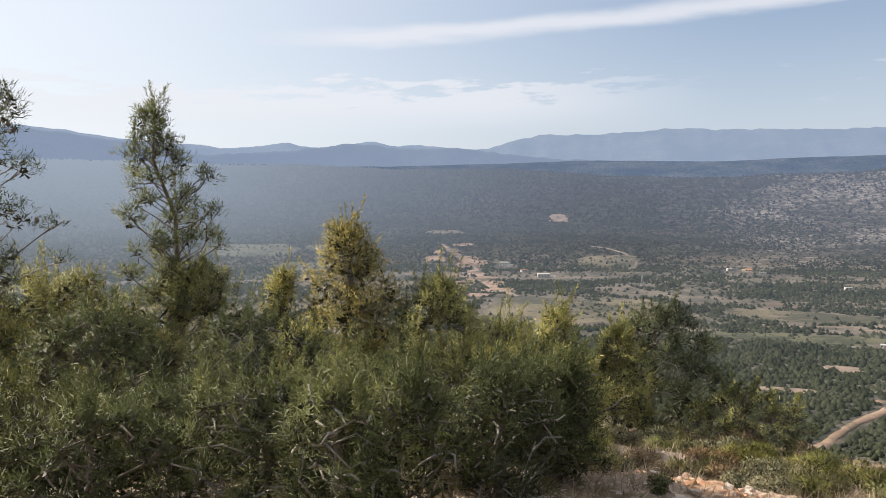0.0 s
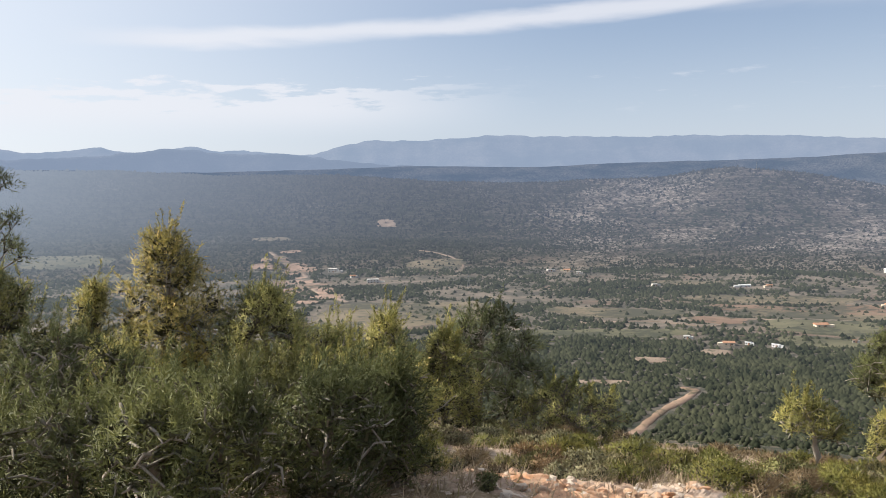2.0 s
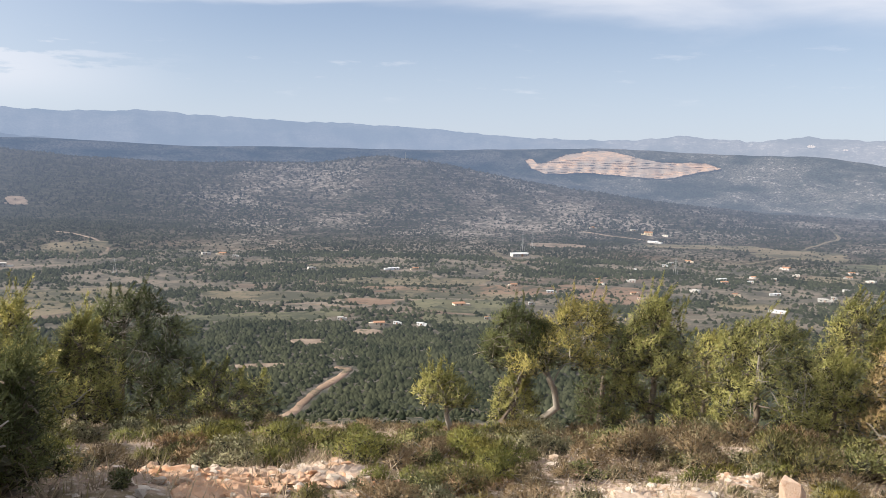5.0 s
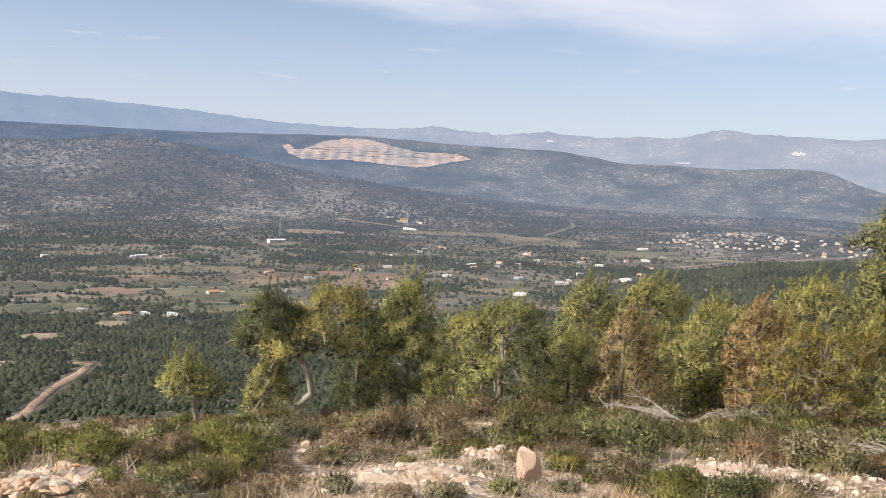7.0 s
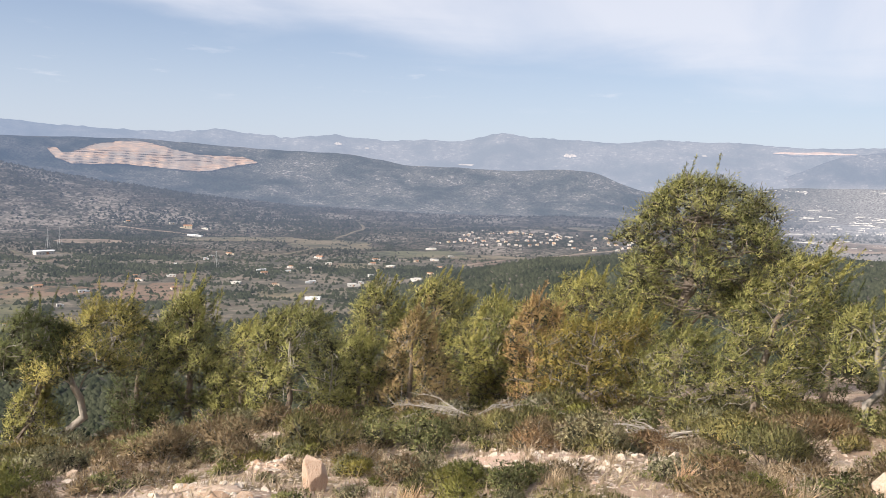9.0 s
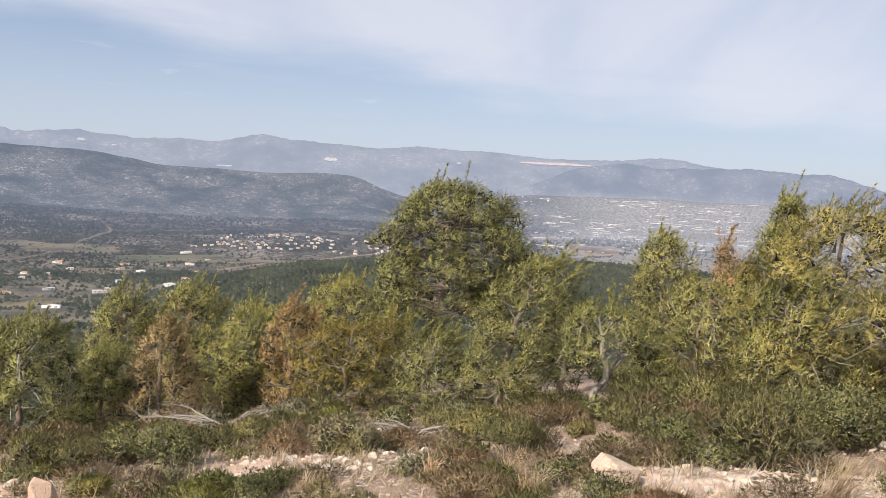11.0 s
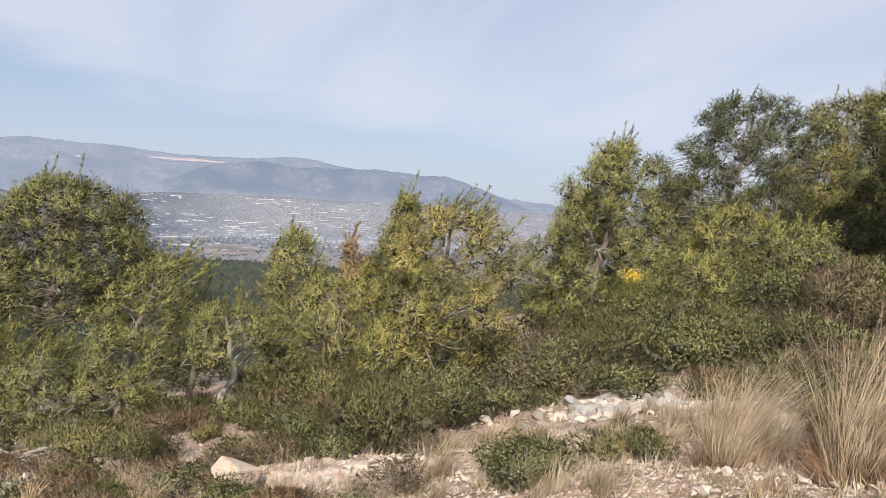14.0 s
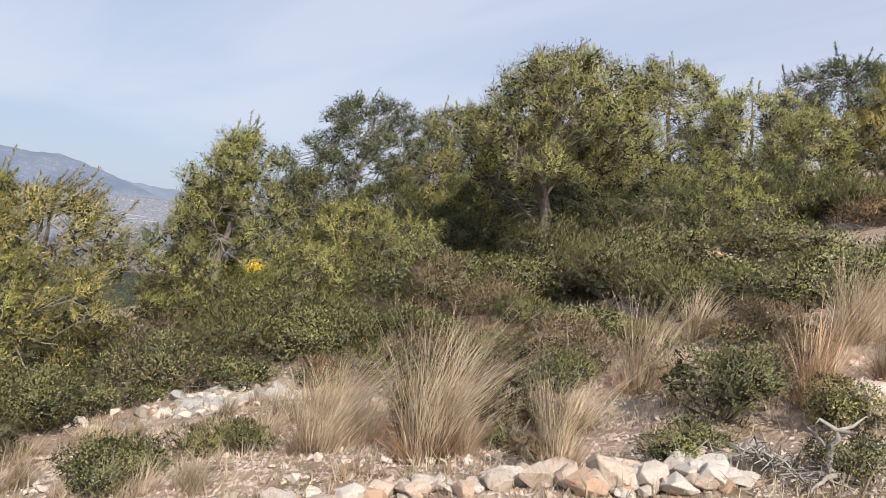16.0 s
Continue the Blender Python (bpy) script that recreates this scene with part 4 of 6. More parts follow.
def road(kind, breadth, way):
    """A ribbon with a low crown along its way points."""
    p = np.array(way, float)
    t = np.arange(len(p))
    fine = np.linspace(0, len(p) - 1, 14 * (len(p) - 1) + 1)
    x, y = np.interp(fine, t, p[:, 0]), np.interp(fine, t, p[:, 1])
    box = np.hanning(11) / np.hanning(11).sum()
    x = np.convolve(np.pad(x, 5, "edge"), box, "valid")
    y = np.convolve(np.pad(y, 5, "edge"), box, "valid")
    dx, dy = np.gradient(x), np.gradient(y)
    size = np.hypot(dx, dy) + 1e-9
    nx, ny = -dy / size, dx / size
    wide = breadth * (0.85 + 0.22 * lumps(x, y, 60, 47) + 0.16 * lumps(x, y, 17, 48))
    rows = []
    for off, lift in ((-0.56, -0.6), (-0.5, 0.35), (0, 0.45), (0.5, 0.35), (0.56, -0.6)):
        px, py = x + nx * wide * off, y + ny * wide * off
        rows.append(np.stack([px, py, height(px, py) + lift], -1))
    v = np.stack(rows, 1)
    n = len(x)
    i, j = np.meshgrid(np.arange(n - 1), np.arange(4), indexing="ij")
    f = np.stack([i * 5 + j, i * 5 + j + 1, (i + 1) * 5 + j + 1, (i + 1) * 5 + j], -1).reshape(-1, 4)
    mat = {"dirt_track": TRACK, "dirt_road": EARTH, "gravel_road": FALLOW}[kind]
    tagged(new(kind, mesh_from(kind, v.reshape(-1, 3), f, mat, True)), "pale unpaved road through the valley", "road", kind="structure")


for row in ROADS:
    road(*row)


def box_mesh(name, sx, sy, z0, z1, mat):
    bm = bmesh.new()
    bmesh.ops.create_cube(bm, size=1.0)
    for v in bm.verts:
        v.co = Vector((v.co.x * sx, v.co.y * sy, z0 if v.co.z < 0 else z1))
    bmesh.ops.bevel(bm, geom=bm.edges[:], offset=min(sx, sy) * 0.01, segments=1, affect="EDGES")
    me = bpy.data.meshes.new(name)
    bm.to_mesh(me)
    bm.free()
    me.materials.append(mat)
    return me


def gable_mesh(name, sx, sy, z0, rise, mat):
    hx, hy = sx / 2 * 1.08, sy / 2 * 1.1
    v = [(-hx, -hy, z0), (hx, -hy, z0), (hx, hy, z0), (-hx, hy, z0), (-hx, 0, z0 + rise), (hx, 0, z0 + rise),
         (-hx, -hy, z0 - 0.25), (hx, -hy, z0 - 0.25), (hx, hy, z0 - 0.25), (-hx, hy, z0 - 0.25)]
    me = bpy.data.meshes.new(name)
    me.from_pydata(v, [], [(0, 1, 5, 4), (2, 3, 4, 5), (0, 4, 3), (1, 2, 5), (0, 6, 7, 1), (2, 8, 9, 3), (3, 9, 6, 0), (1, 7, 8, 2), (9, 8, 7, 6)])
    me.materials.append(mat)
    return me


def house(kind, x, y, size, seed):
    rng = random.Random(seed)
    z = float(height(x, y))
    size *= 0.74
    deep = size * (0.42 if kind in ("shed", "sheet") else rng.uniform(0.55, 0.8))
    storeys = 1 if kind in ("shed", "sheet") or size < 15 else 2
    tall = 5.5 if kind == "shed" else 3.1 * storeys
    wall_mat = {"shed": WALL_WHITE, "sheet": SHEET, "villa": WALL_CREAM, "cream": WALL_CREAM}.get(kind, WALL_WHITE)
    words = {"shed": "long white warehouse with a pale sheet roof", "sheet": "low farm shed of pale metal sheet", "villa": "cream villa with a clay tile roof",
             "cream": "cream rendered house with a clay tile roof", "white": "white rendered house standing in the valley"}[kind]
    h = thing("warehouse" if kind == "shed" else "farm_shed" if kind == "sheet" else "house", x, y, z, words,
              "shed" if kind in ("shed", "sheet") else "house", "buildings in the valley")
    h.rotation_euler.z = -math.atan2(x, y) + rng.uniform(-0.5, 0.5)
    part("wall", box_mesh("wall", size, deep, -2.5, tall, wall_mat), h)
    if kind in ("villa", "cream") or (kind == "white" and rng.random() < 0.2):
        part("roof", gable_mesh("roof", size, deep, tall + 0.05, deep * 0.2, TILES), h, "clay tile roof")
    elif kind in ("shed", "sheet"):
        part("roof", gable_mesh("roof", size, deep, tall + 0.05, deep * 0.12, SHEET), h, "pale sheet metal roof")
    else:
        part("roof", box_mesh("roof", size * 1.03, deep * 1.03, tall + 0.02, tall + 0.5, WALL_WHITE), h, "flat white roof with a parapet")
    if kind not in ("shed",):
        side = rng.choice((-1, 1))
        annex = part("annex", box_mesh("annex", size * 0.5, deep * 0.7, -2.5, 2.7, wall_mat), h)
        annex.location = (side * size * 0.72, rng.uniform(-0.2, 0.2) * deep, 0)
    pane = box_mesh("window", 1.3, 0.16, 0, 1.3, DARKGLASS)
    for s in range(storeys):
        n = max(2, int(size / 4.5))
        for i in range(n):
            w = part("window", pane, h)
            w.location = ((i + 0.5) / n * size - size / 2, -deep / 2 - 0.02, 1.0 + 3.1 * s)
    door = part("door", box_mesh("door", 1.2 if kind != "shed" else 4, 0.18, 0, 2.1 if kind != "shed" else 4, TILES), h, "brown wooden door")
    door.location = (size * 0.13, -deep / 2 - 0.03, 0.02)


for i, row in enumerate(HOUSES + MORE_HOUSES):
    house(*row, 600 + i)
town = random.Random(77)
for i in range(105):
    tx = town.uniform(1650, 1930)
    house("white" if town.random() < 0.8 else "cream", tx, town.uniform(325, 780), town.uniform(4.5, 8), 700 + i)


for i in range(26):
    r, az = town.uniform(1120, 1560), town.uniform(45, 68)
    x, y = polar(az, r)
    if wood_amount(np.array(x), np.array(y)) < 0.75:
        house(town.choice(("white", "white", "cream", "sheet")), x, y, town.uniform(6, 14), 800 + i)


def build_city():
    """The town on the far plain: pale blocks and long roofs, thinning outwards."""
    rng = np.random.default_rng(55)
    v, f, n = [], [], 0
    cube = np.array([(-1, -1, 0), (1, -1, 0), (1, 1, 0), (-1, 1, 0), (-1, -1, 1), (1, -1, 1), (1, 1, 1), (-1, 1, 1)], float)
    quads = np.array([(0, 1, 5, 4), (1, 2, 6, 5), (2, 3, 7, 6), (3, 0, 4, 7), (4, 5, 6, 7)])
    for i in range(1700):
        az = 84 + 30 * rng.beta(1.4, 1.5)
        r = 1850 + 1520 * rng.beta(1.6, 1.0)
        big = rng.uniform() < 0.34
        sx, sy, sz = (rng.uniform(6, 26), rng.uniform(3, 8), rng.uniform(0.9, 1.6)) if big else (rng.uniform(1.2, 4), rng.uniform(1.5, 4), rng.uniform(0.9, 2.4))
        if lumps(r * math.sin(radians(az)), r * math.cos(radians(az)), 500, 57) < -0.25:
            continue
        x, y = polar(az, r)
        a = -radians(az) + rng.normal(0, 0.15)
        c = cube * (sx, sy, sz)
        rot = np.stack([c[:, 0] * math.cos(a) - c[:, 1] * math.sin(a) + x, c[:, 0] * math.sin(a) + c[:, 1] * math.cos(a) + y, c[:, 2] + float(height(x, y)) - 1], -1)
        v.append(rot)
        f.append(quads + n)
        n += 8
    me = mesh_from("far_town", np.concatenate(v), np.concatenate(f), TOWN)
    tagged(new("far_town", me), "pale blocks and roofs of a town on the far plain", "town", kind="stuff")


build_city()


QUARRY_TOP = ((40.5, 1.23), (40.96, 1.30), (41.35, 0.99), (41.87, 1.05), (43.2, 1.60), (44.5, 1.84), (46.1, 1.91), (47.1, 1.66), (48.5, 1.37), (49.5, 1.19),
              (50.9, 1.19), (52.3, 1.20), (53.3, 0.83))
QUARRY_FOOT = ((40.5, 1.18), (40.98, 0.62), (41.5, 0.48), (41.9, 0.33), (43.2, 0.34), (44.6, 0.41), (46, 0.33), (47.8, 0.19), (49.4, 0.11), (50.4, 0.17),
               (50.96, 0.34), (52.3, 0.62), (53.3, 0.80))


def build_quarry():
    """Benches cut into the hillside: a steep face, a sloping ledge of rubble, and so on up."""
    az = np.arange(40.5, 53.3, 0.06)
    ragged = 0.035 * lumps(az * 10, 0 * az, 9, 91) + 0.02 * lumps(az * 10, 0 * az, 3, 92)
    top, foot = curve(QUARRY_TOP, az) + ragged, curve(QUARRY_FOOT, az) + 0.7 * ragged[::-1]
    base, high = 0.10, 1.95
    steps = 11
    rows = []
    reach = np.arange(2790, 3405, 5.0)
    A, R = np.meshgrid(np.radians(az), reach, indexing="ij")
    slope = np.degrees(np.arctan2(height(R * np.sin(A), R * np.cos(A)) - EYE_Z, R))
    slope = np.maximum.accumulate(slope, axis=1) + 1e-6 * np.arange(len(reach))
    for i in range(steps + 1):
        for share, back in ((0.0, 0.0), (0.6, 1.0)):
            level = (i + share) / steps + 0.030 * lumps(az * 10, 0 * az, 40, 93 + i // 3) + 0.008 * lumps(az * 10, 0 * az, 9, 113 + i)
            el = np.clip(base + (high - base) * level, np.minimum(foot, top - 0.01), top)
            r = np.array([np.interp(e, slope[k], reach) for k, e in enumerate(el)]) - 16 + 7 * back + 1.2 * lumps(az * 10, 0 * az, 30, 133 + i)
            z = EYE_Z + r * np.tan(np.radians(el))
            rows.append(np.stack([r * np.sin(np.radians(az)), r * np.cos(np.radians(az)), z], -1))
    v = np.stack(rows, 0)
    m, n = v.shape[:2]
    i, j = np.meshgrid(np.arange(m - 1), np.arange(n - 1), indexing="ij")
    f = np.stack([i * n + j, i * n + j + 1, (i + 1) * n + j + 1, (i + 1) * n + j], -1).reshape(-1, 4)
    ob = new("quarry", mesh_from("quarry", v.reshape(-1, 3), f, QUARRY))
    tagged(ob, "terraced limestone quarry cut into a distant hillside", "quarry", kind="structure")


build_quarry()


def lattice_mast(x, y, tall, foot):
    z = float(height(x, y))
    m = thing("pylon", x, y, z - 0.5, "grey steel lattice power pylon in the valley", "pylon", "power pylons")
    for sx in (-1, 1):
        for sy in (-1, 1):
            v, f = tube([(sx * foot, sy * foot, 0), (sx * foot * 0.3, sy * foot * 0.3, tall * 0.6), (0.1 * sx, 0.1 * sy, tall)], [0.2, 0.16, 0.12], 5)
            part("leg", mesh_from("leg", v, f, STEEL), m)
    for lvl, span in ((0.66, 5.5), (0.8, 4.5), (0.93, 3.0)):
        v, f = tube([(-span, 0, tall * lvl), (0, 0, tall * lvl + 0.6), (span, 0, tall * lvl)], [0.08, 0.16, 0.08], 5)
        part("crossarm", mesh_from("crossarm", v, f, STEEL), m)
    for i in range(6):
        a, b = i / 7 * 0.9, (i + 1) / 7 * 0.9
        w0, w1 = foot * (1 - a), foot * (1 - b)
        s = 1 if i % 2 else -1
        v, f = tube([(-s * w0, -w0, tall * a), (s * w1, -w1, tall * b)], [0.09, 0.09], 4)
        part("brace", mesh_from("brace", v, f, STEEL), m)


for px, py, tall in ((1054, 1233, 34), (1111, 1269, 34), (294, 1227, 24), (1040, 850, 26)):
    lattice_mast(px, py, tall, 3.0)


def radio_mast(x, y, tall):
    m = thing("radio_mast", x, y, float(height(x, y)) - 0.5, "thin grey radio mast on the hill's crest", "mast")
    v, f = tube([(0, 0, 0), (0, 0, tall * 0.7), (0, 0, tall)], [0.7, 0.45, 0.2], 6)
    part("pole", mesh_from("pole", v, f, STEEL), m)
    for lvl in (0.62, 0.8):
        v, f = tube([(-0.9, 0, tall * lvl), (0.9, 0, tall * lvl)], [0.35, 0.35], 6)
        part("antenna", mesh_from("antenna", v, f, STEEL), m)


radio_mast(*polar(32.4, 2480), 24)


# ---- plants of the hilltop ----
WIND = np.array((0.34, -0.94, 0.0))
EDDY = np.array((-0.35, -0.94, 0.0))


def pine_shape(form, f):
    """Half breadth of the crown at the height f, as a share of the widest."""
    if form in ("cone", "leader"):
        return np.clip((1 - f) ** 0.55 * 1.02, 0.05, 1)
    if form == "umbrella":
        return np.sqrt(np.clip(1 - ((f - 0.60) / 0.38) ** 2, 0.02, 1))
    return np.sqrt(np.clip(1 - ((f - 0.42) / 0.58) ** 2, 0.02, 1))


PINE_LOOKS = {
    "green": (PINE, "green"), "dark": (PINE_DARK_SHADED, "dark green"), "gold": (PINE_GOLD, "yellow-green"), "gold2": (PINE, "sunlit green"),
    "rust": (PINE_RUST, "browning"), "rustgreen": (PINE, "thin olive-green"), "dead": (DEAD, "dead orange-brown"), "pale": (PINE, "pale-stemmed green"),
}
PINE_FORMS = {"cone": "young pointed pine", "leader": "slender pine with a bare leader", "round": "bushy pine", "umbrella": "broad-crowned old pine",
              "crooked": "crooked pine with an open crown", "swept": "wind-swept pine", "sparse": "sparse pine hung with cones"}


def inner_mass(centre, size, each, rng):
    """Dense old twigs in the heart of each clump, near black to paint its shade."""
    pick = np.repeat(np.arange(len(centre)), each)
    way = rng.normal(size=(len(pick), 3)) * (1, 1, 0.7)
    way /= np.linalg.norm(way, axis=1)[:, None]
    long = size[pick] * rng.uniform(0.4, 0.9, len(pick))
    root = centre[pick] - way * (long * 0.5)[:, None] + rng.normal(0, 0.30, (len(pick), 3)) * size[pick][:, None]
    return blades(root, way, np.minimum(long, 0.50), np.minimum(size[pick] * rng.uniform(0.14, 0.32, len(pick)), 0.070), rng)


def pine(form, tone, x, y, tall, wide, seed):
    """Tapered trunk, limbs and a crown of needle sprays, bent a little by the wind."""
    rng = np.random.default_rng(seed)
    mat, word = PINE_LOOKS[tone]
    z = float(height(x, y)) - 0.05
    tall = max(tall, 0.9) + 0.05
    bend = {"swept": 0.22, "cone": 0.05, "leader": 0.04, "umbrella": 0.10}.get(form, 0.09) * tall
    bare = {"umbrella": 0.34, "crooked": 0.50, "swept": 0.10, "leader": 0.06, "cone": 0.05}.get(form, 0.07)
    tree = thing("pine_tree", x, y, z, f"{word} {PINE_FORMS[form]} on the rocky slope", "pine tree", "pines on the hilltop")
    n = 9
    f = np.linspace(0, 1, n)
    wig = np.cumsum(rng.normal(0, {"crooked": 0.085, "umbrella": 0.03}.get(form, 0.02), (n, 2)), 0) * tall
    wig -= wig[-1] * f[:, None]
    start = -WIND[:2] * bend
    trunk = np.stack([start[0] * (1 - f ** 1.3) + wig[:, 0], start[1] * (1 - f ** 1.3) + wig[:, 1], f * tall], -1)
    thick = {"crooked": 0.030, "umbrella": 0.034, "leader": 0.012, "sparse": 0.013}.get(form, 0.024) * tall ** 0.9 + 0.02
    v, q = tube(trunk, thick * (1 - f) ** 0.8 + 0.008, 8)
    wood = BARK if tone not in ("dead", "pale", "rustgreen") and (form != "crooked" or tone == "dark") else GREY_WOOD
    part("trunk", mesh_from("trunk", v, q, wood, True), tree)
    # clumps of foliage spread through the crown, each on its limb
    thin = {"sparse": 0.75, "leader": 0.5, "crooked": 0.42, "swept": 0.85}.get(form, 1.0) * (0.75 if tone in ("rust", "rustgreen", "dead") else 1.0)
    wide *= {"cone": 1.3, "leader": 1.0}.get(form, 1.0)
    if form == "umbrella":
        thin = 1.7
    lump = float(np.clip(0.118 * math.sqrt(wide * tall), 0.16, 0.50))
    count = int(np.clip(1.45 * wide * tall / lump ** 2 * thin ** 0.7, 30, 380))
    if form in ("leader", "sparse"):
        lump, count = 0.27 if form == "leader" else 0.28, 92 if form == "leader" else 100
    clumps, small_wood, starts = [], [], []
    for i in range(count):
        fr = bare + 0.04 + (0.97 - bare - 0.04) * (i + rng.uniform(0, 1)) / count
        share = float(pine_shape(form, fr))
        size = lump * (0.55 + 0.45 * share) * rng.uniform(0.6, 1.3)
        ang = i * 2.4 + rng.uniform(-0.7, 0.7)
        # boughs reach out unevenly, so that the outline is ragged
        bough = 1 + (0.08 if form == "umbrella" else 0.20) * math.sin(ang * 2 + seed) + 0.14 * math.sin(fr * 17 + ang * 3 + seed)
        if form == "leader":
            fr = 0.45 + 0.53 * (i + rng.uniform(0, 1)) / count
            share = min(1.0, ((1 - fr) / 0.33) ** 0.6)
        rho = max(0.0, wide * 0.5 * share * bough - size * 0.6) * (rng.uniform(0.3, 1.0) ** 0.45 if form not in ("leader", "sparse") else rng.uniform(0.35, 1.1))
        axis = np.array([np.interp(fr, f, trunk[:, k]) for k in range(3)])
        c = axis + np.array((math.cos(ang), math.sin(ang), 0)) * rho + WIND * rho * 0.12
        c[2] = min(c[2] + (0.35 * rho if form in ("leader", "sparse") else 0.0), tall - size * 0.75)
        clumps.append((c, size))
        starts.append(max(0.02, fr - (rng.uniform(0.01, 0.05) if form in ("leader", "sparse") else rng.uniform(0.10, 0.26))))
    # a few strong limbs leave the trunk, and the lesser boughs fork from them
    along = np.linspace(0, 1, 9)
    arch = np.sin(along * math.pi)[:, None]
    limb_points = []
    main = range(0, count, max(1, count // 9))
    for i in list(main)[:9]:
        c, at = clumps[i][0], starts[i]
        foot = np.array([np.interp(at, f, trunk[:, k]) for k in range(3)])
        reach = float(np.linalg.norm(c - foot))
        line = foot + (c - foot) * along[:, None] + np.array((0, 0, 0.14 if form in ("umbrella", "crooked") else -0.08)) * reach * arch
        line += np.cumsum(rng.normal(0, 0.020, (9, 3)), 0) * reach * arch
        v, q = tube(line, np.linspace(0.34 * thick * (1 - at * 0.7), 0.010, 9), 6)
        part("limb", mesh_from("limb", v, q, wood, True), tree)
        limb_points.append(line[2:8])
    limb_points = np.concatenate(limb_points)
    for i, (c, size) in enumerate(clumps):
        foot = np.array([np.interp(starts[i], f, trunk[:, k]) for k in range(3)])
        if form not in ("leader", "sparse"):
            near = limb_points[np.argmin(np.linalg.norm(limb_points - c + np.array((0, 0, 0.2 * size)), axis=1))]
            foot = near if np.linalg.norm(near - c) < np.linalg.norm(foot - c) else foot
        reach = float(np.linalg.norm(c - foot))
        mid = (foot + c) / 2 + rng.normal(0, 0.10, 3) * reach - np.array((0, 0, 0.06 * reach))
        base = float(np.clip(0.009 + 0.008 * reach, 0.009, 0.03))
        small_wood.append(tube(np.stack([foot, mid, c]), [base, base * 0.7, 0.007], 3))
        e = rng.normal(0, 1, 3)
        e = c + e / np.linalg.norm(e) * size * rng.uniform(0.9, 1.25)
        small_wood.append(tube(np.stack([mid * 0.3 + c * 0.7, (c + e) / 2 + rng.normal(0, 0.03, 3), e]), [0.013, 0.011, 0.007], 3))
    v, q = joined(small_wood)
    dry = GREY_WOOD if (seed % 5 in (1, 3, 4) and form != "umbrella") or form in ("crooked", "swept") else wood
    tagged(part("branchwork", mesh_from("branchwork", v, q, dry, True), tree), kind="stuff")
    # needles: short brushes round the shoots that burst from each clump, trailing with the wind
    away = math.hypot(x, y)
    far = np.clip(away / 16, 0.45, 2.6)
    long, broad = 0.045 + 0.050 * far, 0.0045 + 0.0092 * far
    total = int(np.clip(2.1 * 0.7 * wide * tall / (0.5 * long * broad), 5000, 42000) * (0.35 + 0.65 * min(thin, 1.0)))
    total = 16000 if form in ("leader", "sparse") else total
    weight = np.array([sz ** 1.8 for _, sz in clumps])
    pick = rng.choice(count, total, p=weight / weight.sum())
    centre, size = np.array([c for c, _ in clumps])[pick], np.array([sz for _, sz in clumps])[pick]
    brushes = 22
    sprig = rng.normal(0, 1, (count, brushes, 3))
    sprig /= np.linalg.norm(sprig, axis=2)[..., None]
    sprig[..., 2] = np.where(sprig[..., 2] < -0.35, -sprig[..., 2], sprig[..., 2])
    reach = rng.uniform(0.70, 1.15, (count, brushes))
    own = rng.integers(0, brushes, total)
    shoot = sprig[pick, own]
    trail = {"swept": 0.75, "umbrella": 0.2}.get(form, 0.30)
    lean = shoot * 0.8 + np.array((0, 0, 0.40)) + WIND * trail
    lean /= np.linalg.norm(lean, axis=1)[:, None]
    along = rng.uniform(0, 1, total)
    stalk = np.minimum(size * 0.75, 0.34) * (1.5 if form == "swept" else 1.0)
    root = centre + shoot * (1, 1, 0.78) * (size * reach[pick, own] * 0.72)[:, None] + lean * (stalk * (along - 0.35))[:, None]
    root = root + rng.normal(0, 0.022 + 0.012 * far, (total, 3))
    way = lean * 0.9 + rng.normal(0, 0.62, (total, 3))
    length = rng.uniform(0.7, 1.35, total) * long
    v, t = blades(root, way, length, rng.uniform(0.7, 1.3, total) * broad, rng)
    # leading shoots at the top and in the wind
    lead = {"cone": 22, "leader": 12, "swept": 34, "sparse": 10, "round": 18, "umbrella": 8}.get(form, 8)
    roots, ways = [], []
    top = sorted(clumps, key=lambda e: -e[0][2])[:max(4, count // 3)]
    for k in range(lead):
        c, sz = top[rng.integers(0, len(top))]
        if k == 0:
            c, sz = trunk[-1] - np.array((0, 0, 0.3)), 0.05
        d = np.array((0, 0, 0.9)) + WIND * (0.9 if form == "swept" else 0.35) + rng.normal(0, 0.25, 3)
        d /= np.linalg.norm(d)
        ln = rng.uniform(0.25, 0.65) * min(1.3, 0.5 + tall / 5)
        a = rng.uniform(0, 1, (90, 1))
        roots.append(c + d * sz * 0.6 + d * ln * a + rng.normal(0, 0.012, (90, 3)))
        ways.append(d * 0.9 + rng.normal(0, 0.55, (90, 3)))
    roots, ways = np.concatenate(roots), np.concatenate(ways)
    v2, t2 = blades(roots, ways, rng.uniform(0.7, 1.3, len(roots)) * (0.035 + 0.040 * far), rng.uniform(0.7, 1.3, len(roots)) * (0.004 + 0.008 * far), rng)
    v, t = joined([(v, t), (v2, t2)])
    face = (root - centre) / size[:, None] + rng.normal(0, 0.24, (total, 3)) + np.array((0, 0, 0.15))
    face = face + 0.5 * (centre - np.array((trunk[5, 0], trunk[5, 1], tall * 0.5))) / (0.5 * max(wide, 0.6))
    face = np.concatenate([face, rng.normal(0, 0.5, (len(roots), 3)) + np.array((0, 0, 0.8))])
    part("crown", clothed("crown", v, t, face, mat), tree)
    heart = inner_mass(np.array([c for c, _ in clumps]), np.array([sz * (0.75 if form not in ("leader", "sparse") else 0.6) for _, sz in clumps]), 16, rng)
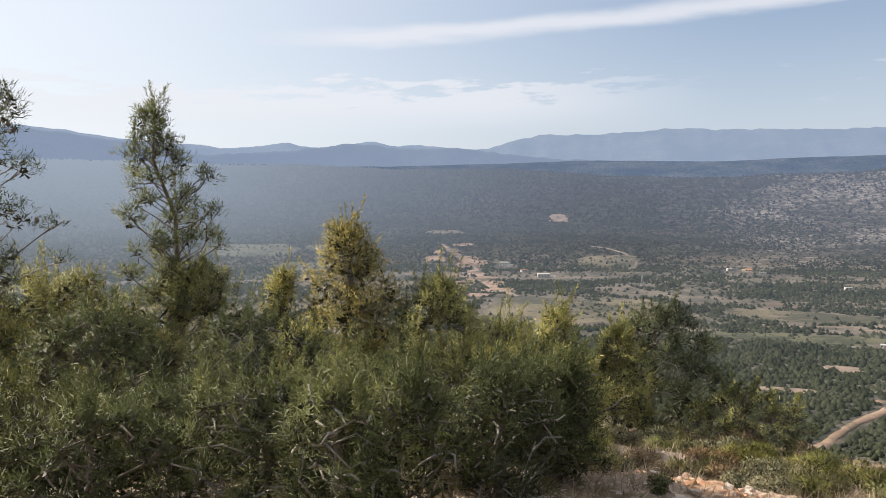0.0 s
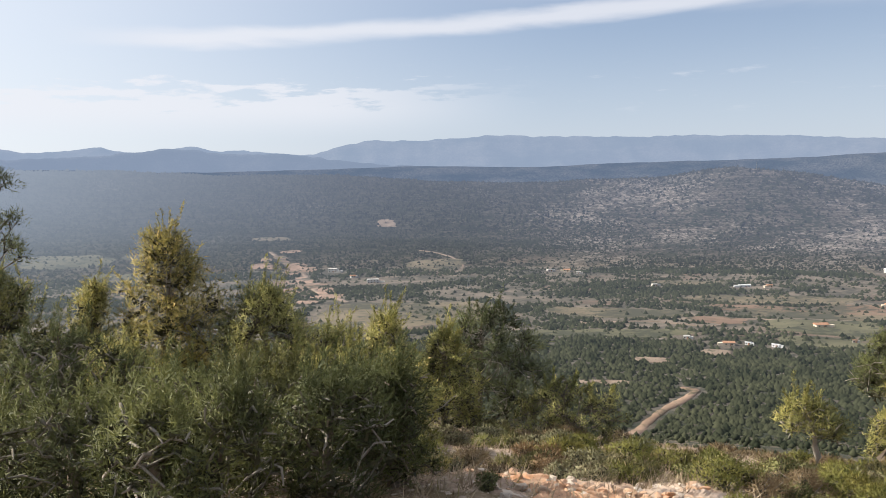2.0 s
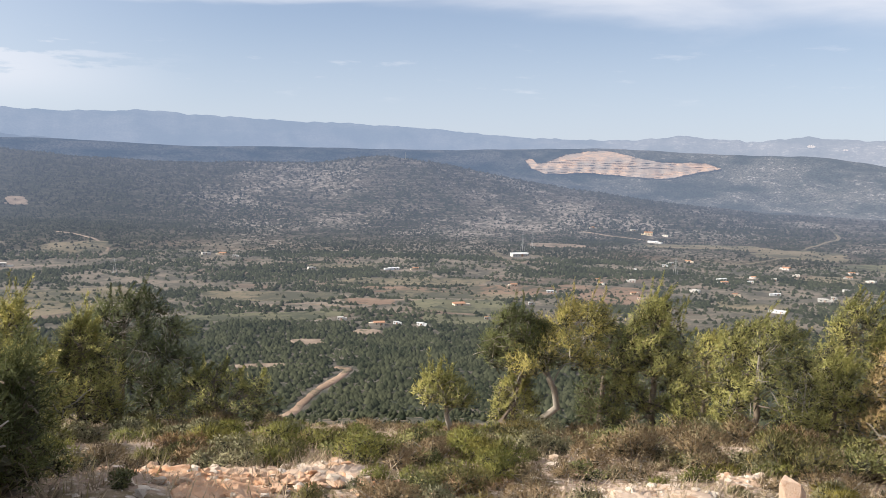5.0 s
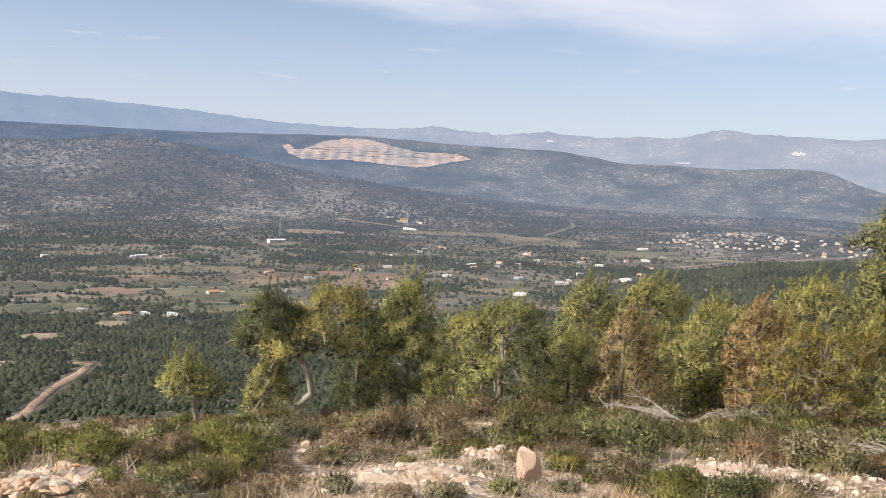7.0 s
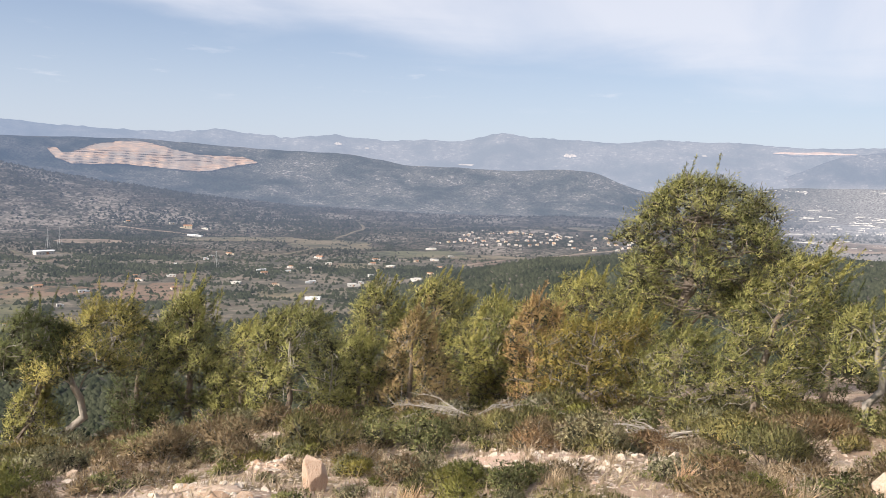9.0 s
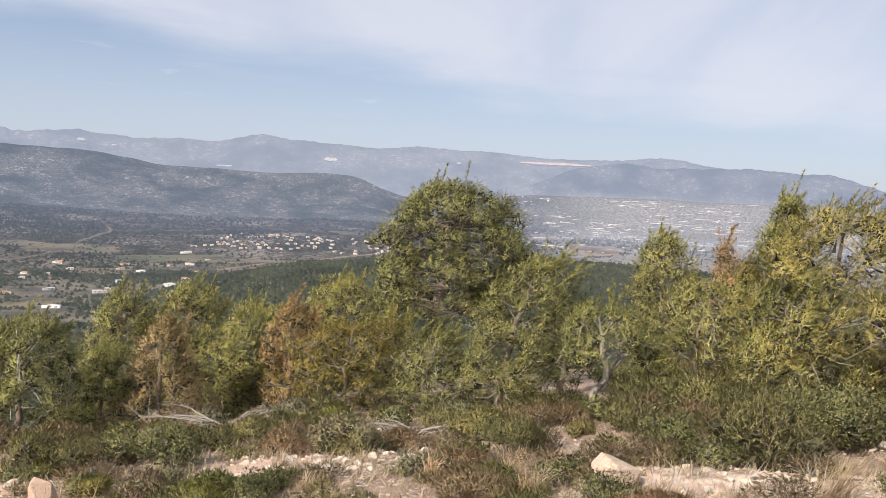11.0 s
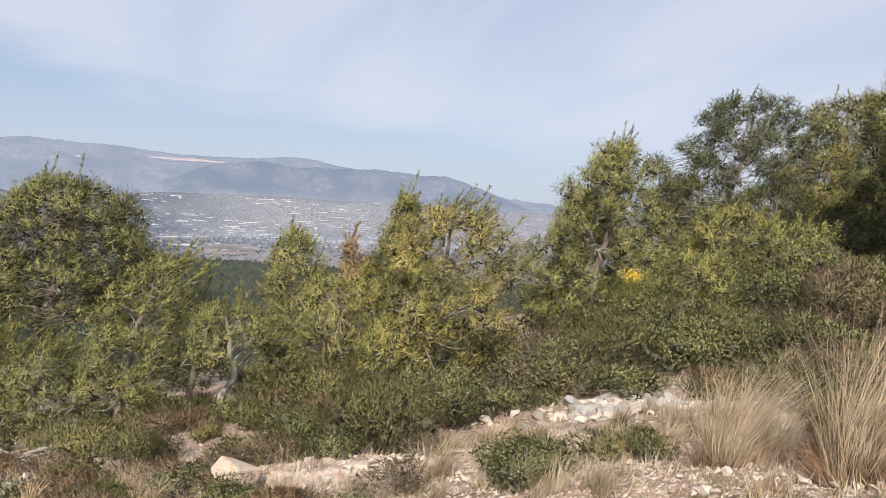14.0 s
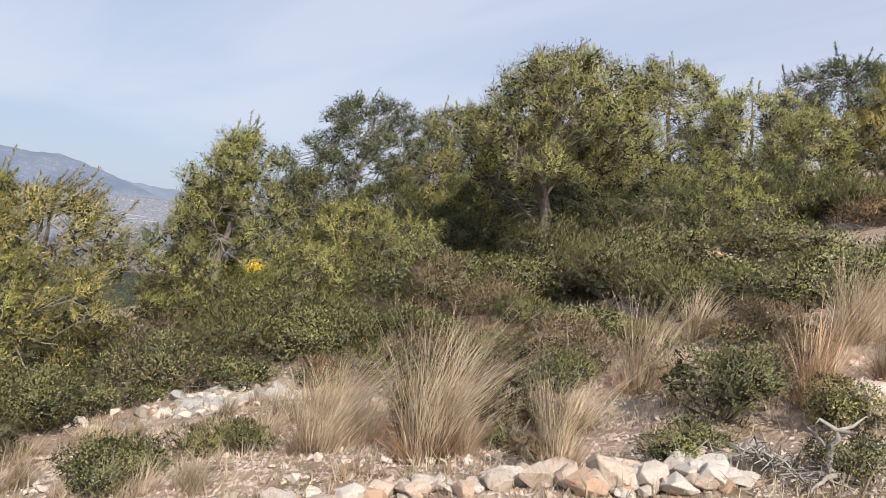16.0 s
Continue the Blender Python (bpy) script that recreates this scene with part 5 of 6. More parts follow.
    tagged(part("inner_twigwork", mesh_from("inner_twigwork", *heart, INNER_SHADE), tree, "inner twigs of the crown, coloured dark as its shade"), kind="stuff")
    roots = root
    if form == "sparse" or (form in ("umbrella",) and tall > 6):
        pick = rng.choice(len(roots), min(22, len(roots)), replace=False)
        cone = cone_mesh()
        for k in pick:
            c = part("cone", cone, tree)
            c.location = roots[k] + rng.normal(0, 0.04, 3)
            c.rotation_euler = tuple(rng.uniform(-0.9, 0.9, 3))


def cone_mesh():
    me = bpy.data.meshes.get("pine_cone")
    if me:
        return me
    h = np.linspace(0, 1, 7)
    v, f = tube(np.stack([0 * h, 0 * h, -h * 0.10], -1), 0.034 * np.sin(np.pi * (0.15 + 0.8 * h)), 8)
    return mesh_from("pine_cone", v, f, BARK, True)


SHRUB_LOOKS = {
    "oak": (OAK, 0.95, 0.58, "evergreen kermes oak shrub with small glossy leaves", "kermes_oak"),
    "mastic": (MASTIC, 1.7, 0.30, "olive-green mastic shrub with upright leafy shoots", "mastic_shrub"),
    "sage": (SAGE, 1.2, 0.50, "low grey-green cushion shrub between stones", "cushion_shrub"),
    "heath": (HEATH, 2.0, 0.32, "dry brown heath with fine bare twigs", "heath_shrub"),
    "fresh": (FRESH, 1.9, 0.36, "low bright green sprigs of a young shrub", "green_shrub"),
}


def shrub(kind, x, y, wide, tall, seed):
    """A lumpy dome of twigs and leaves."""
    rng = np.random.default_rng(seed)
    mat, length, breadth, words, name = SHRUB_LOOKS[kind]
    z = float(height(x, y)) - 0.03
    wide, tall = max(wide, 0.25), max(tall, 0.14)
    s = thing(name, x, y, z, words, "shrub", "shrubs on the hilltop")
    grain = 0.0029 * float(np.clip(math.hypot(x, y), 4.5, 24))
    lobes = int(6 + 5 * wide)
    spread, turn = np.sqrt(rng.uniform(0, 1, lobes)) * 0.36, rng.uniform(0, math.tau, lobes)
    lift = (0.72 - 1.15 * spread ** 1.3) * rng.uniform(0.75, 1.1, lobes)
    centre = np.stack([spread * np.cos(turn) * wide, spread * np.sin(turn) * wide, np.maximum(lift, 0.2) * tall], -1)
    broad = rng.uniform(0.15, 0.25, lobes)
    radius = np.stack([broad * wide, broad * wide, rng.uniform(0.22, 0.36, lobes) * tall], -1)
    area = wide * tall * 2 + wide * wide
    n = int(np.clip(area * (1.5 if kind == "mastic" else 1.25) / grain ** 2, 320, 5200))
    pick = rng.integers(0, lobes, n)
    out = rng.normal(size=(n, 3))
    out /= np.linalg.norm(out, axis=1)[:, None]
    deep = rng.uniform(0.66, 1.06, n)
    root = centre[pick] + out * radius[pick] * deep[:, None]
    keep = root[:, 2] > 0.0
    root, out = root[keep], out[keep]
    m = len(root)
    way = out * (1, 1, 0.5) + np.array((0, 0, 1.1 if kind == "mastic" else 0.55)) + rng.normal(0, 0.55, (m, 3))
    size = length * rng.uniform(0.6, 1.4, m) * grain
    v, f = blades(root, way, size, breadth * rng.uniform(0.7, 1.3, m) * grain, rng)
    face = (root - centre[pick][keep]) / radius[pick][keep] + 0.6 * root / (wide * 0.5, wide * 0.5, tall) + rng.normal(0, 0.3, (m, 3))
    tagged(part("foliage", clothed("foliage", v, f, face, mat), s), kind="stuff")
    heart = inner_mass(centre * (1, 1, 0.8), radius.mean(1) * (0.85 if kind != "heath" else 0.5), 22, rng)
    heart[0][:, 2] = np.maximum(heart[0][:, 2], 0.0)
    tagged(part("inner_twigwork", mesh_from("inner_twigwork", *heart, INNER_SHADE), s, "inner twigs of the shrub, coloured dark as its shade"), kind="stuff")
    twigs = []
    for k in range(int(9 + 8 * wide)):
        j = rng.integers(0, m)
        a = np.array((*(root[j, :2] * 0.2), 0.0))
        b = root[j] * (1.0 if kind != "heath" else 1.1)
        mid = (a + b) / 2 + rng.normal(0, 0.05, 3) * wide
        twigs.append(tube(np.stack([a, mid, b]), [0.012, 0.008, 0.003], 3))
    v, f = joined(twigs)
    tagged(part("twigwork", mesh_from("twigwork", v, f, GREY_WOOD if kind == "heath" else BARK, True), s), kind="stuff")
    return s


def tuft(x, y, wide, tall, seed):
    """A tussock of dry grass, its blades arching out."""
    rng = np.random.default_rng(seed)
    z = float(height(x, y)) - 0.03
    g = thing("grass_tussock", x, y, z, "tussock of tall dry straw-coloured grass", "grass", "dry grass tussocks")
    n = int(np.clip(560 * wide * max(tall, 0.4), 110, 650))
    ang = rng.uniform(0, math.tau, n)
    lean = np.abs(rng.normal(0, 0.26, n)) + 0.03
    length = tall * rng.uniform(0.30, 1.18, n)
    r0 = wide * 0.20 * np.sqrt(rng.uniform(0, 1, n))
    out = np.stack([np.cos(ang), np.sin(ang), 0 * ang], -1) * 0.8
    root = np.stack([np.cos(ang) * r0, np.sin(ang) * r0, 0 * ang], -1)
    width = rng.uniform(0.0025, 0.0070, n) * np.clip(math.hypot(x, y) / 7, 0.8, 1.8)
    across = np.stack([-np.sin(ang), np.cos(ang), 0 * ang], -1)
    turn = rng.normal(0, 0.8, (n, 1))
    across = across * np.cos(turn) + out * np.sin(turn)
    gust = rng.normal(0.28, 0.30, n)
    rows = []
    for s, k in ((0.0, 1.0), (0.35, 0.95), (0.7, 0.7), (1.0, 0.18)):
        c = root + out * (length * lean * (0.5 * s + 0.9 * s * s))[:, None] + EDDY * (length * gust * s ** 1.8)[:, None]
        c[:, 2] += length * (s - 0.32 * np.minimum(lean, 1.2) * s * s)
        rows.append(np.stack([c - across * (width * k / 2)[:, None], c + across * (width * k / 2)[:, None]], 1))
    v = np.stack(rows, 1).reshape(n, 8, 3)
    quad = np.array([(0, 1, 3, 2), (2, 3, 5, 4), (4, 5, 7, 6)])
    f = (quad[None] + 8 * np.arange(n)[:, None, None]).reshape(-1, 4)
    tagged(part("grass", mesh_from("grass", v.reshape(-1, 3), f, STRAW), g), kind="stuff")
    m = int(n * 0.8)
    a2 = rng.uniform(0, math.tau, m)
    rt = np.stack([np.cos(a2), np.sin(a2), 0 * a2], -1) * (wide * 0.24 * np.sqrt(rng.uniform(0, 1, m)))[:, None]
    w2 = np.stack([np.cos(a2), np.sin(a2), rng.uniform(0.4, 2.0, m)], -1) + rng.normal(0, 0.3, (m, 3))
    v, f = blades(rt, w2, tall * rng.uniform(0.12, 0.5, m), rng.uniform(0.004, 0.009, m), rng)
    tagged(part("thatch", mesh_from("thatch", v, f, THATCH), g), kind="stuff")


# kind, place, breadth and height of the plants; stones in beds
# The leader, sparse and front dark rows paint shade into the needle tone.
PINES_WEST = (
    ("leader", "dark", -5.3, 15.6, 8.4, 2.1), ("sparse", "dark", -6.8, 12.5, 7.0, 2.7),
    ("round", "green", -6.3, 13.6, 4.5, 3.1), ("round", "green", -4.7, 15.8, 5.5, 3.4),
    ("cone", "gold2", -1.9, 15.6, 5.7, 2.9), ("cone", "gold2", 0.0, 15.0, 3.6, 3.0),
    ("round", "dark", -2.6, 13.2, 2.9, 2.8), ("round", "green", 1.0, 13.5, 1.7, 2.4),
    ("cone", "gold2", 2.3, 16.4, 2.5, 1.7), ("round", "dark", 4.7, 18.2, 2.9, 2.9),
    ("round", "green", 6.2, 16.9, 1.2, 2.3), ("round", "dark", -4.4, 11.5, 2.5, 2.9),
    ("round", "dark", -0.8, 12.9, 1.9, 2.5), ("round", "dark", -5.5, 10.7, 1.9, 2.5),
    ("cone", "gold2", 3.4, 16.2, 2.1, 1.7), ("round", "green", -7.5, 11.2, 4.0, 3.7),
    ("cone", "green", -3.1, 16.2, 5.4, 1.4), ("round", "dark", -3.1, 6.2, 0.9, 1.6),
    ("round", "gold2", 1.0, 15.4, 2.4, 2.2), ("cone", "gold2", -2.0, 11.8, 2.3, 2.0),
)
# Nearest western pines: their shade is put into the dark needle colour.
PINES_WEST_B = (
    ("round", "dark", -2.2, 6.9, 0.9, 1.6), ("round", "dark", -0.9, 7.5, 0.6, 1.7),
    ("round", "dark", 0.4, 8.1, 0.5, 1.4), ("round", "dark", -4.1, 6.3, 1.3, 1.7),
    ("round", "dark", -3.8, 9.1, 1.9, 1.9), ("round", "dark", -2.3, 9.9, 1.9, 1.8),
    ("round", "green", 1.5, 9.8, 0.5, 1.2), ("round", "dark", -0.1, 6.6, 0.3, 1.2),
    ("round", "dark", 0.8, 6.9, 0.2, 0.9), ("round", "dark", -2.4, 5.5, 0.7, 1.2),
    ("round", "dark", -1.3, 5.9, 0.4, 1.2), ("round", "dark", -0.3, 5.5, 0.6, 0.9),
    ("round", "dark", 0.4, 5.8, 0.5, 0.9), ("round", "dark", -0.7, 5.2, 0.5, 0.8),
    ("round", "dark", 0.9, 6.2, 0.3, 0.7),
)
PINES_EDGE = (
    ("crooked", "green", 8.3, 11.6, 1.2, 1.05), ("crooked", "green", 15.2, 15.6, 3.5, 3.4), ("crooked", "dark", 13.9, 16.2, 3.3, 2.6),
    ("round", "dark", 19.8, 18.6, 3.9, 2.2), ("cone", "green", 16.8, 14.1, 3.7, 2.4),
    ("round", "green", 17.1, 11.2, 2.9, 3.3), ("round", "green", 28.1, 14.8, 5.2, 3.0),
    ("round", "green", 29.1, 12.8, 5.0, 3.4), ("cone", "rust", 19.2, 9.0, 2.5, 2.3),
    ("round", "green", 24.3, 8.5, 3.2, 3.1), ("round", "rust", 21.8, 6.6, 2.9, 2.3),
    ("round", "green", 29.3, 7.4, 4.3, 4.1), ("round", "gold", 20.0, 4.6, 2.2, 3.2),
    ("cone", "green", 19.9, 11.0, 2.2, 2.3), ("round", "green", 20.7, 15.3, 3.2, 2.3),
    ("round", "green", 22.6, 8.8, 2.1, 2.5), ("round", "green", 14.3, 16.7, 1.6, 1.6),
)
PINES_EAST = (
    ("umbrella", "green", 27.1, 3.4, 7.0, 5.8), ("swept", "green", 17.6, 0.0, 3.3, 2.2),
    ("crooked", "rustgreen", 15.8, -1.0, 2.1, 2.5), ("round", "green", 33.1, -4.2, 5.6, 3.4),
    ("cone", "dead", 21.0, -4.1, 3.7, 1.1), ("round", "green", 19.6, -3.5, 2.8, 3.6),
    ("cone", "pale", 22.1, -5.9, 5.0, 2.2), ("swept", "green", 16.8, -5.5, 3.8, 3.8),
    ("round", "dark", 24.4, -0.6, 2.9, 2.1), ("cone", "green", 22.3, -5.1, 3.3, 2.5),
    ("swept", "green", 18.9, 2.3, 1.8, 2.4), ("round", "green", 22.4, 4.2, 2.5, 2.3),
    ("round", "green", 22.9, 8.0, 2.7, 2.5), ("swept", "green", 16.0, -4.5, 2.5, 2.2),
)
PINES_SOUTH = (
    ("cone", "gold2", 22.9, -12.4, 5.8, 4.4), ("round", "green", 21.9, -14.1, 1.6, 2.6),
    ("round", "dark", 30.7, -22.6, 8.0, 7.7), ("umbrella", "green", 16.3, -19.0, 6.3, 6.0),
    ("round", "green", 30.5, -27.6, 7.2, 7.2), ("round", "green", 22.2, -32.9, 7.1, 7.2),
    ("round", "gold2", 17.8, -32.1, 4.7, 6.6), ("round", "dark", 15.6, -36.5, 5.2, 6.9),
    ("round", "green", 13.8, -29.1, 3.2, 4.3), ("round", "green", 12.0, -34.6, 3.6, 7.4),
    ("round", "dark", 26.3, -21.0, 3.6, 5.6), ("cone", "green", 24.6, -12.4, 4.8, 2.8),
    ("round", "rustgreen", 22.4, -23.1, 3.4, 6.5), ("round", "green", 21.1, -28.2, 3.5, 6.1),
    ("round", "dark", 30.6, -20.1, 4.9, 4.4), ("round", "gold2", 15.9, -26.2, 2.0, 6.2),
    ("round", "green", 24.9, -17.9, 3.2, 4.5), ("round", "dark", 21.5, -19.7, 2.1, 4.3),
)
PINES_SOUTH_B = (
    ("round", "dark", 13.6, -27.5, 1.4, 4.9), ("round", "dark", 18.8, -22.3, 2.3, 4.7),
    ("round", "dark", 22.6, -25.0, 5.1, 7.4), ("round", "green", 25.8, -23.9, 4.6, 6.1),
    ("round", "dark", 14.5, -21.8, 1.7, 4.5), ("round", "dark", 10.3, -24.1, 0.8, 4.9), ("round", "green", 23.0, -27.0, 7.0, 6.0),
    ("round", "green", 19.0, -15.7, 2.2, 3.6), ("round", "green", 11.6, -21.8, 1.1, 3.9),
    ("round", "green", 19.2, -12.9, 2.0, 3.1),
)
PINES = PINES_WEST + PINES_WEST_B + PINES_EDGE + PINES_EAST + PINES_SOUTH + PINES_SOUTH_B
SHRUBS_NORTH = (
    ("fresh", 3.97, 6.54, 0.37, 0.17), ("fresh", 4.69, 6.70, 0.54, 0.27), ("heath", 4.81, 6.25, 0.57, 0.24),
    ("sage", 3.59, 6.21, 0.30, 0.14), ("heath", 3.90, 5.98, 0.38, 0.16), ("oak", 5.85, 7.09, 0.51, 0.24),
    ("heath", 5.46, 6.50, 0.31, 0.13), ("heath", 4.94, 5.39, 0.56, 0.24), ("heath", 6.51, 6.64, 0.40, 0.20),
    ("sage", 5.14, 4.97, 0.42, 0.21), ("sage", 7.43, 6.82, 0.50, 0.16), ("heath", 5.37, 4.47, 0.37, 0.16),
    ("sage", 5.63, 4.19, 0.49, 0.19), ("sage", 7.81, 5.25, 0.35, 0.12), ("sage", 8.65, 4.78, 0.40, 0.26),
)
SHRUBS_EDGE = (
    ("sage", 7.69, 4.16, 0.42, 0.19), ("sage", 8.46, 4.03, 0.63, 0.32), ("fresh", 8.23, 3.22, 0.65, 0.32),
    ("oak", 8.26, 2.61, 0.58, 0.21), ("heath", 8.81, 2.12, 0.73, 0.18), ("heath", 7.18, 10.83, 0.58, 0.45),
    ("fresh", 5.64, 10.90, 1.01, 0.31), ("heath", 8.75, 7.65, 0.58, 0.69), ("sage", 6.13, 9.64, 0.72, 0.16),
    ("sage", 8.90, 4.76, 0.50, 0.26), ("fresh", 8.21, 3.09, 0.59, 0.32), ("sage", 9.58, 4.22, 0.78, 0.26),
    ("heath", 12.48, 2.04, 1.21, 0.36), ("heath", 8.05, 0.35, 1.19, 0.35), ("oak", 6.36, 3.96, 0.49, 0.18),
)
SHRUBS_EAST = (
    ("mastic", 9.55, -2.50, 1.52, 1.08), ("oak", 10.87, -3.67, 1.65, 0.97), ("mastic", 11.05, 0.29, 1.05, 0.63),
    ("oak", 8.46, -0.39, 0.69, 0.37), ("mastic", 10.03, -2.57, 1.60, 1.00), ("oak", 16.32, -5.73, 1.95, 1.03),
    ("oak", 6.34, -2.89, 0.67, 0.43), ("mastic", 13.29, -7.40, 2.13, 1.22), ("oak", 13.54, -9.43, 2.33, 1.22),
    ("oak", 6.30, -3.96, 0.49, 0.29), ("heath", 15.24, -14.01, 1.83, 1.26), ("oak", 12.26, -13.49, 2.61, 1.24),
    ("heath", 25.25, -11.83, 2.06, 1.31), ("oak", 11.14, -5.18, 0.65, 0.29), ("oak", 10.83, -1.72, 0.99, 0.77),
)
SHRUBS_SOUTH = (
    ("mastic", 9.61, -13.17, 3.24, 1.29), ("oak", 6.90, -12.32, 1.76, 0.98), ("oak", 3.72, -6.57, 1.27, 0.79),
    ("oak", 3.12, -5.21, 0.81, 0.36), ("oak", 2.19, -5.29, 0.54, 0.27), ("oak", 7.76, -8.50, 1.18, 0.67),
    ("mastic", 14.68, -10.15, 3.72, 1.44), ("oak", 6.54, -2.99, 0.88, 0.44), ("oak", 17.26, -14.21, 3.18, 1.44),
    ("heath", 13.2, -12.2, 1.7, 1.5), ("heath", 17.41, -8.28, 1.67, 1.22), ("heath", 5.02, -10.02, 1.25, 0.59),
    ("oak", 11.35, -3.84, 1.57, 0.94), ("oak", 26.25, -14.15, 3.22, 2.01), ("oak", 5.62, -13.02, 1.78, 0.89),
    ("mastic", 25.15, -8.28, 3.55, 1.60), ("oak", 11.55, -13.39, 2.90, 1.45), ("oak", 13.10, -12.86, 2.49, 1.25),
)
SHRUBS_SOUTH_B = (
    ("oak", 9.99, -15.34, 3.27, 1.38), ("oak", 7.89, -15.82, 2.94, 1.10), ("mastic", 14.82, -18.16, 4.17, 1.76),
    ("oak", 23.89, -17.52, 4.82, 2.21), ("oak", 17.75, -10.76, 3.07, 1.54), ("mastic", 22.91, -11.22, 3.77, 1.89),
    ("oak", 2.85, -6.74, 0.78, 0.47), ("oak", 11.60, -10.22, 1.88, 0.84), ("oak", 7.79, -10.10, 1.40, 0.61),
    ("oak", 10.64, -6.21, 1.23, 0.57), ("oak", 5.51, -6.06, 0.73, 0.39), ("heath", 4.05, -4.83, 0.52, 0.26),
    ("oak", 12.71, -10.31, 1.66, 0.88), ("heath", 5.83, -5.48, 0.38, 0.22), ("oak", 5.02, -5.63, 0.41, 0.23),
)
SHRUBS_BANK = (
    ("oak", 7.0, -3.12, 0.85, 0.40), ("mastic", 6.9, -3.95, 0.95, 0.42), ("heath", 13.6, -6.3, 1.5, 1.0), ("oak", 11.0, -4.6, 0.8, 0.5),
)
SHRUBS = SHRUBS_NORTH + SHRUBS_EDGE + SHRUBS_EAST + SHRUBS_SOUTH + SHRUBS_SOUTH_B + SHRUBS_BANK
TUFTS = (
    ("straw", 6.53, -4.90, 0.87, 0.81), ("straw", 5.05, -4.75, 0.93, 1.17), ("straw", 7.49, -2.46, 0.40, 0.43),
    ("straw", 4.39, -5.37, 0.52, 0.62), ("straw", 5.91, -4.35, 0.88, 0.80), ("straw", 3.81, -4.81, 0.38, 0.80),
    ("straw", 4.90, -7.21, 0.66, 0.94), ("straw", 3.23, -7.11, 0.61, 0.91), ("straw", 4.02, -9.75, 0.89, 0.96),
    ("straw", 7.64, -2.64, 0.36, 0.47), ("straw", 6.14, -4.97, 0.69, 0.63), ("straw", 6.03, -10.00, 0.73, 0.73),
    ("straw", 9.87, -8.14, 0.86, 0.60), ("straw", 8.39, 0.71, 0.57, 0.26), ("straw", 7.94, -0.02, 0.54, 0.27),
    ("straw", 7.72, 3.47, 0.56, 0.18), ("straw", 7.84, -5.22, 0.69, 0.56), ("straw", 5.83, -3.19, 0.30, 0.26),
    ("straw", 7.63, -1.81, 0.30, 0.25), ("straw", 3.0, -8.1, 0.7, 0.95),
)
STONES = (
    ("boulder", 7.68, 4.61, 0.12, 0.12, 1, 0.42, 0.42), ("block", 8.20, -0.85, 0.11, 0.15, 1, 0.46, 0.46),
    ("rubble", 9.87, 3.14, 1.66, 1.09, 60, 0.06, 0.20), ("slab", 6.17, 5.06, 0.66, 0.56, 14, 0.12, 0.45),
    ("rubble", 6.61, 7.32, 1.01, 1.50, 22, 0.06, 0.21), ("rust", 3.2, 6.75, 1.3, 0.6, 200, 0.035, 0.15),
    ("rubble", 8.36, -1.53, 0.76, 0.60, 40, 0.06, 0.22), ("grey", 9.72, -5.72, 1.05, 1.0, 150, 0.10, 0.30),
    ("rubble", 10.93, -4.48, 0.28, 1.71, 12, 0.09, 0.27), ("rubble", 12.03, 2.79, 1.10, 1.93, 50, 0.06, 0.20),
    ("rubble", 10.98, 2.16, 1.00, 1.48, 30, 0.04, 0.15), ("rubble", 7.50, -2.51, 0.81, 0.54, 30, 0.04, 0.14),
)
MORE_STONES = (
    ("row", 4.05, -4.12, 1.75, 0.22, 120, 0.10, 0.32), ("row", 3.0, -4.62, 0.5, 0.12, 30, 0.13, 0.36),
    ("rubble", 5.20, -4.59, 1.66, 0.67, 60, 0.03, 0.11), ("rubble", 3.00, -5.53, 0.43, 0.44, 30, 0.04, 0.12),
    ("rubble", 3.07, -7.77, 0.23, 0.60, 14, 0.06, 0.18), ("slab", 9.69, -10.11, 0.43, 1.22, 6, 0.15, 0.38),
    ("rubble", 9.6, -17.6, 1.5, 1.10, 22, 0.25, 0.70), ("rubble", 6.19, -15.13, 0.67, 0.42, 8, 0.22, 0.60),
    ("rubble", 3.78, -9.05, 0.27, 0.18, 8, 0.08, 0.18), ("rust", 2.5, 6.7, 1.0, 0.8, 130, 0.03, 0.13),
    ("rubble", 11.18, 10.90, 1.39, 4.50, 30, 0.06, 0.21), ("rubble", 10.84, 8.05, 0.92, 0.96, 12, 0.08, 0.21),
)
OUTCROPS = (
    (6.41, 5.27, 0.71, 0.87), (10.14, 3.04, 1.30, 0.90), (3.69, 6.97, 0.51, 0.89),
    (8.78, 9.82, 0.77, 0.90), (8.62, 5.90, 0.39, 0.48), (18.29, 16.69, 1.10, 0.90),
    (8.36, -1.53, 0.73, 0.52), (9.80, -5.72, 0.82, 0.90), (10.05, -5.78, 0.91, 0.90),
    (7.88, -17.14, 0.84, 0.90), (3.23, -7.73, 0.43, 0.63), (3.09, 7.32, 0.43, 0.54),
    (7.64, -6.08, 0.40, 0.39), (2.42, 6.63, 0.72, 0.90),
)



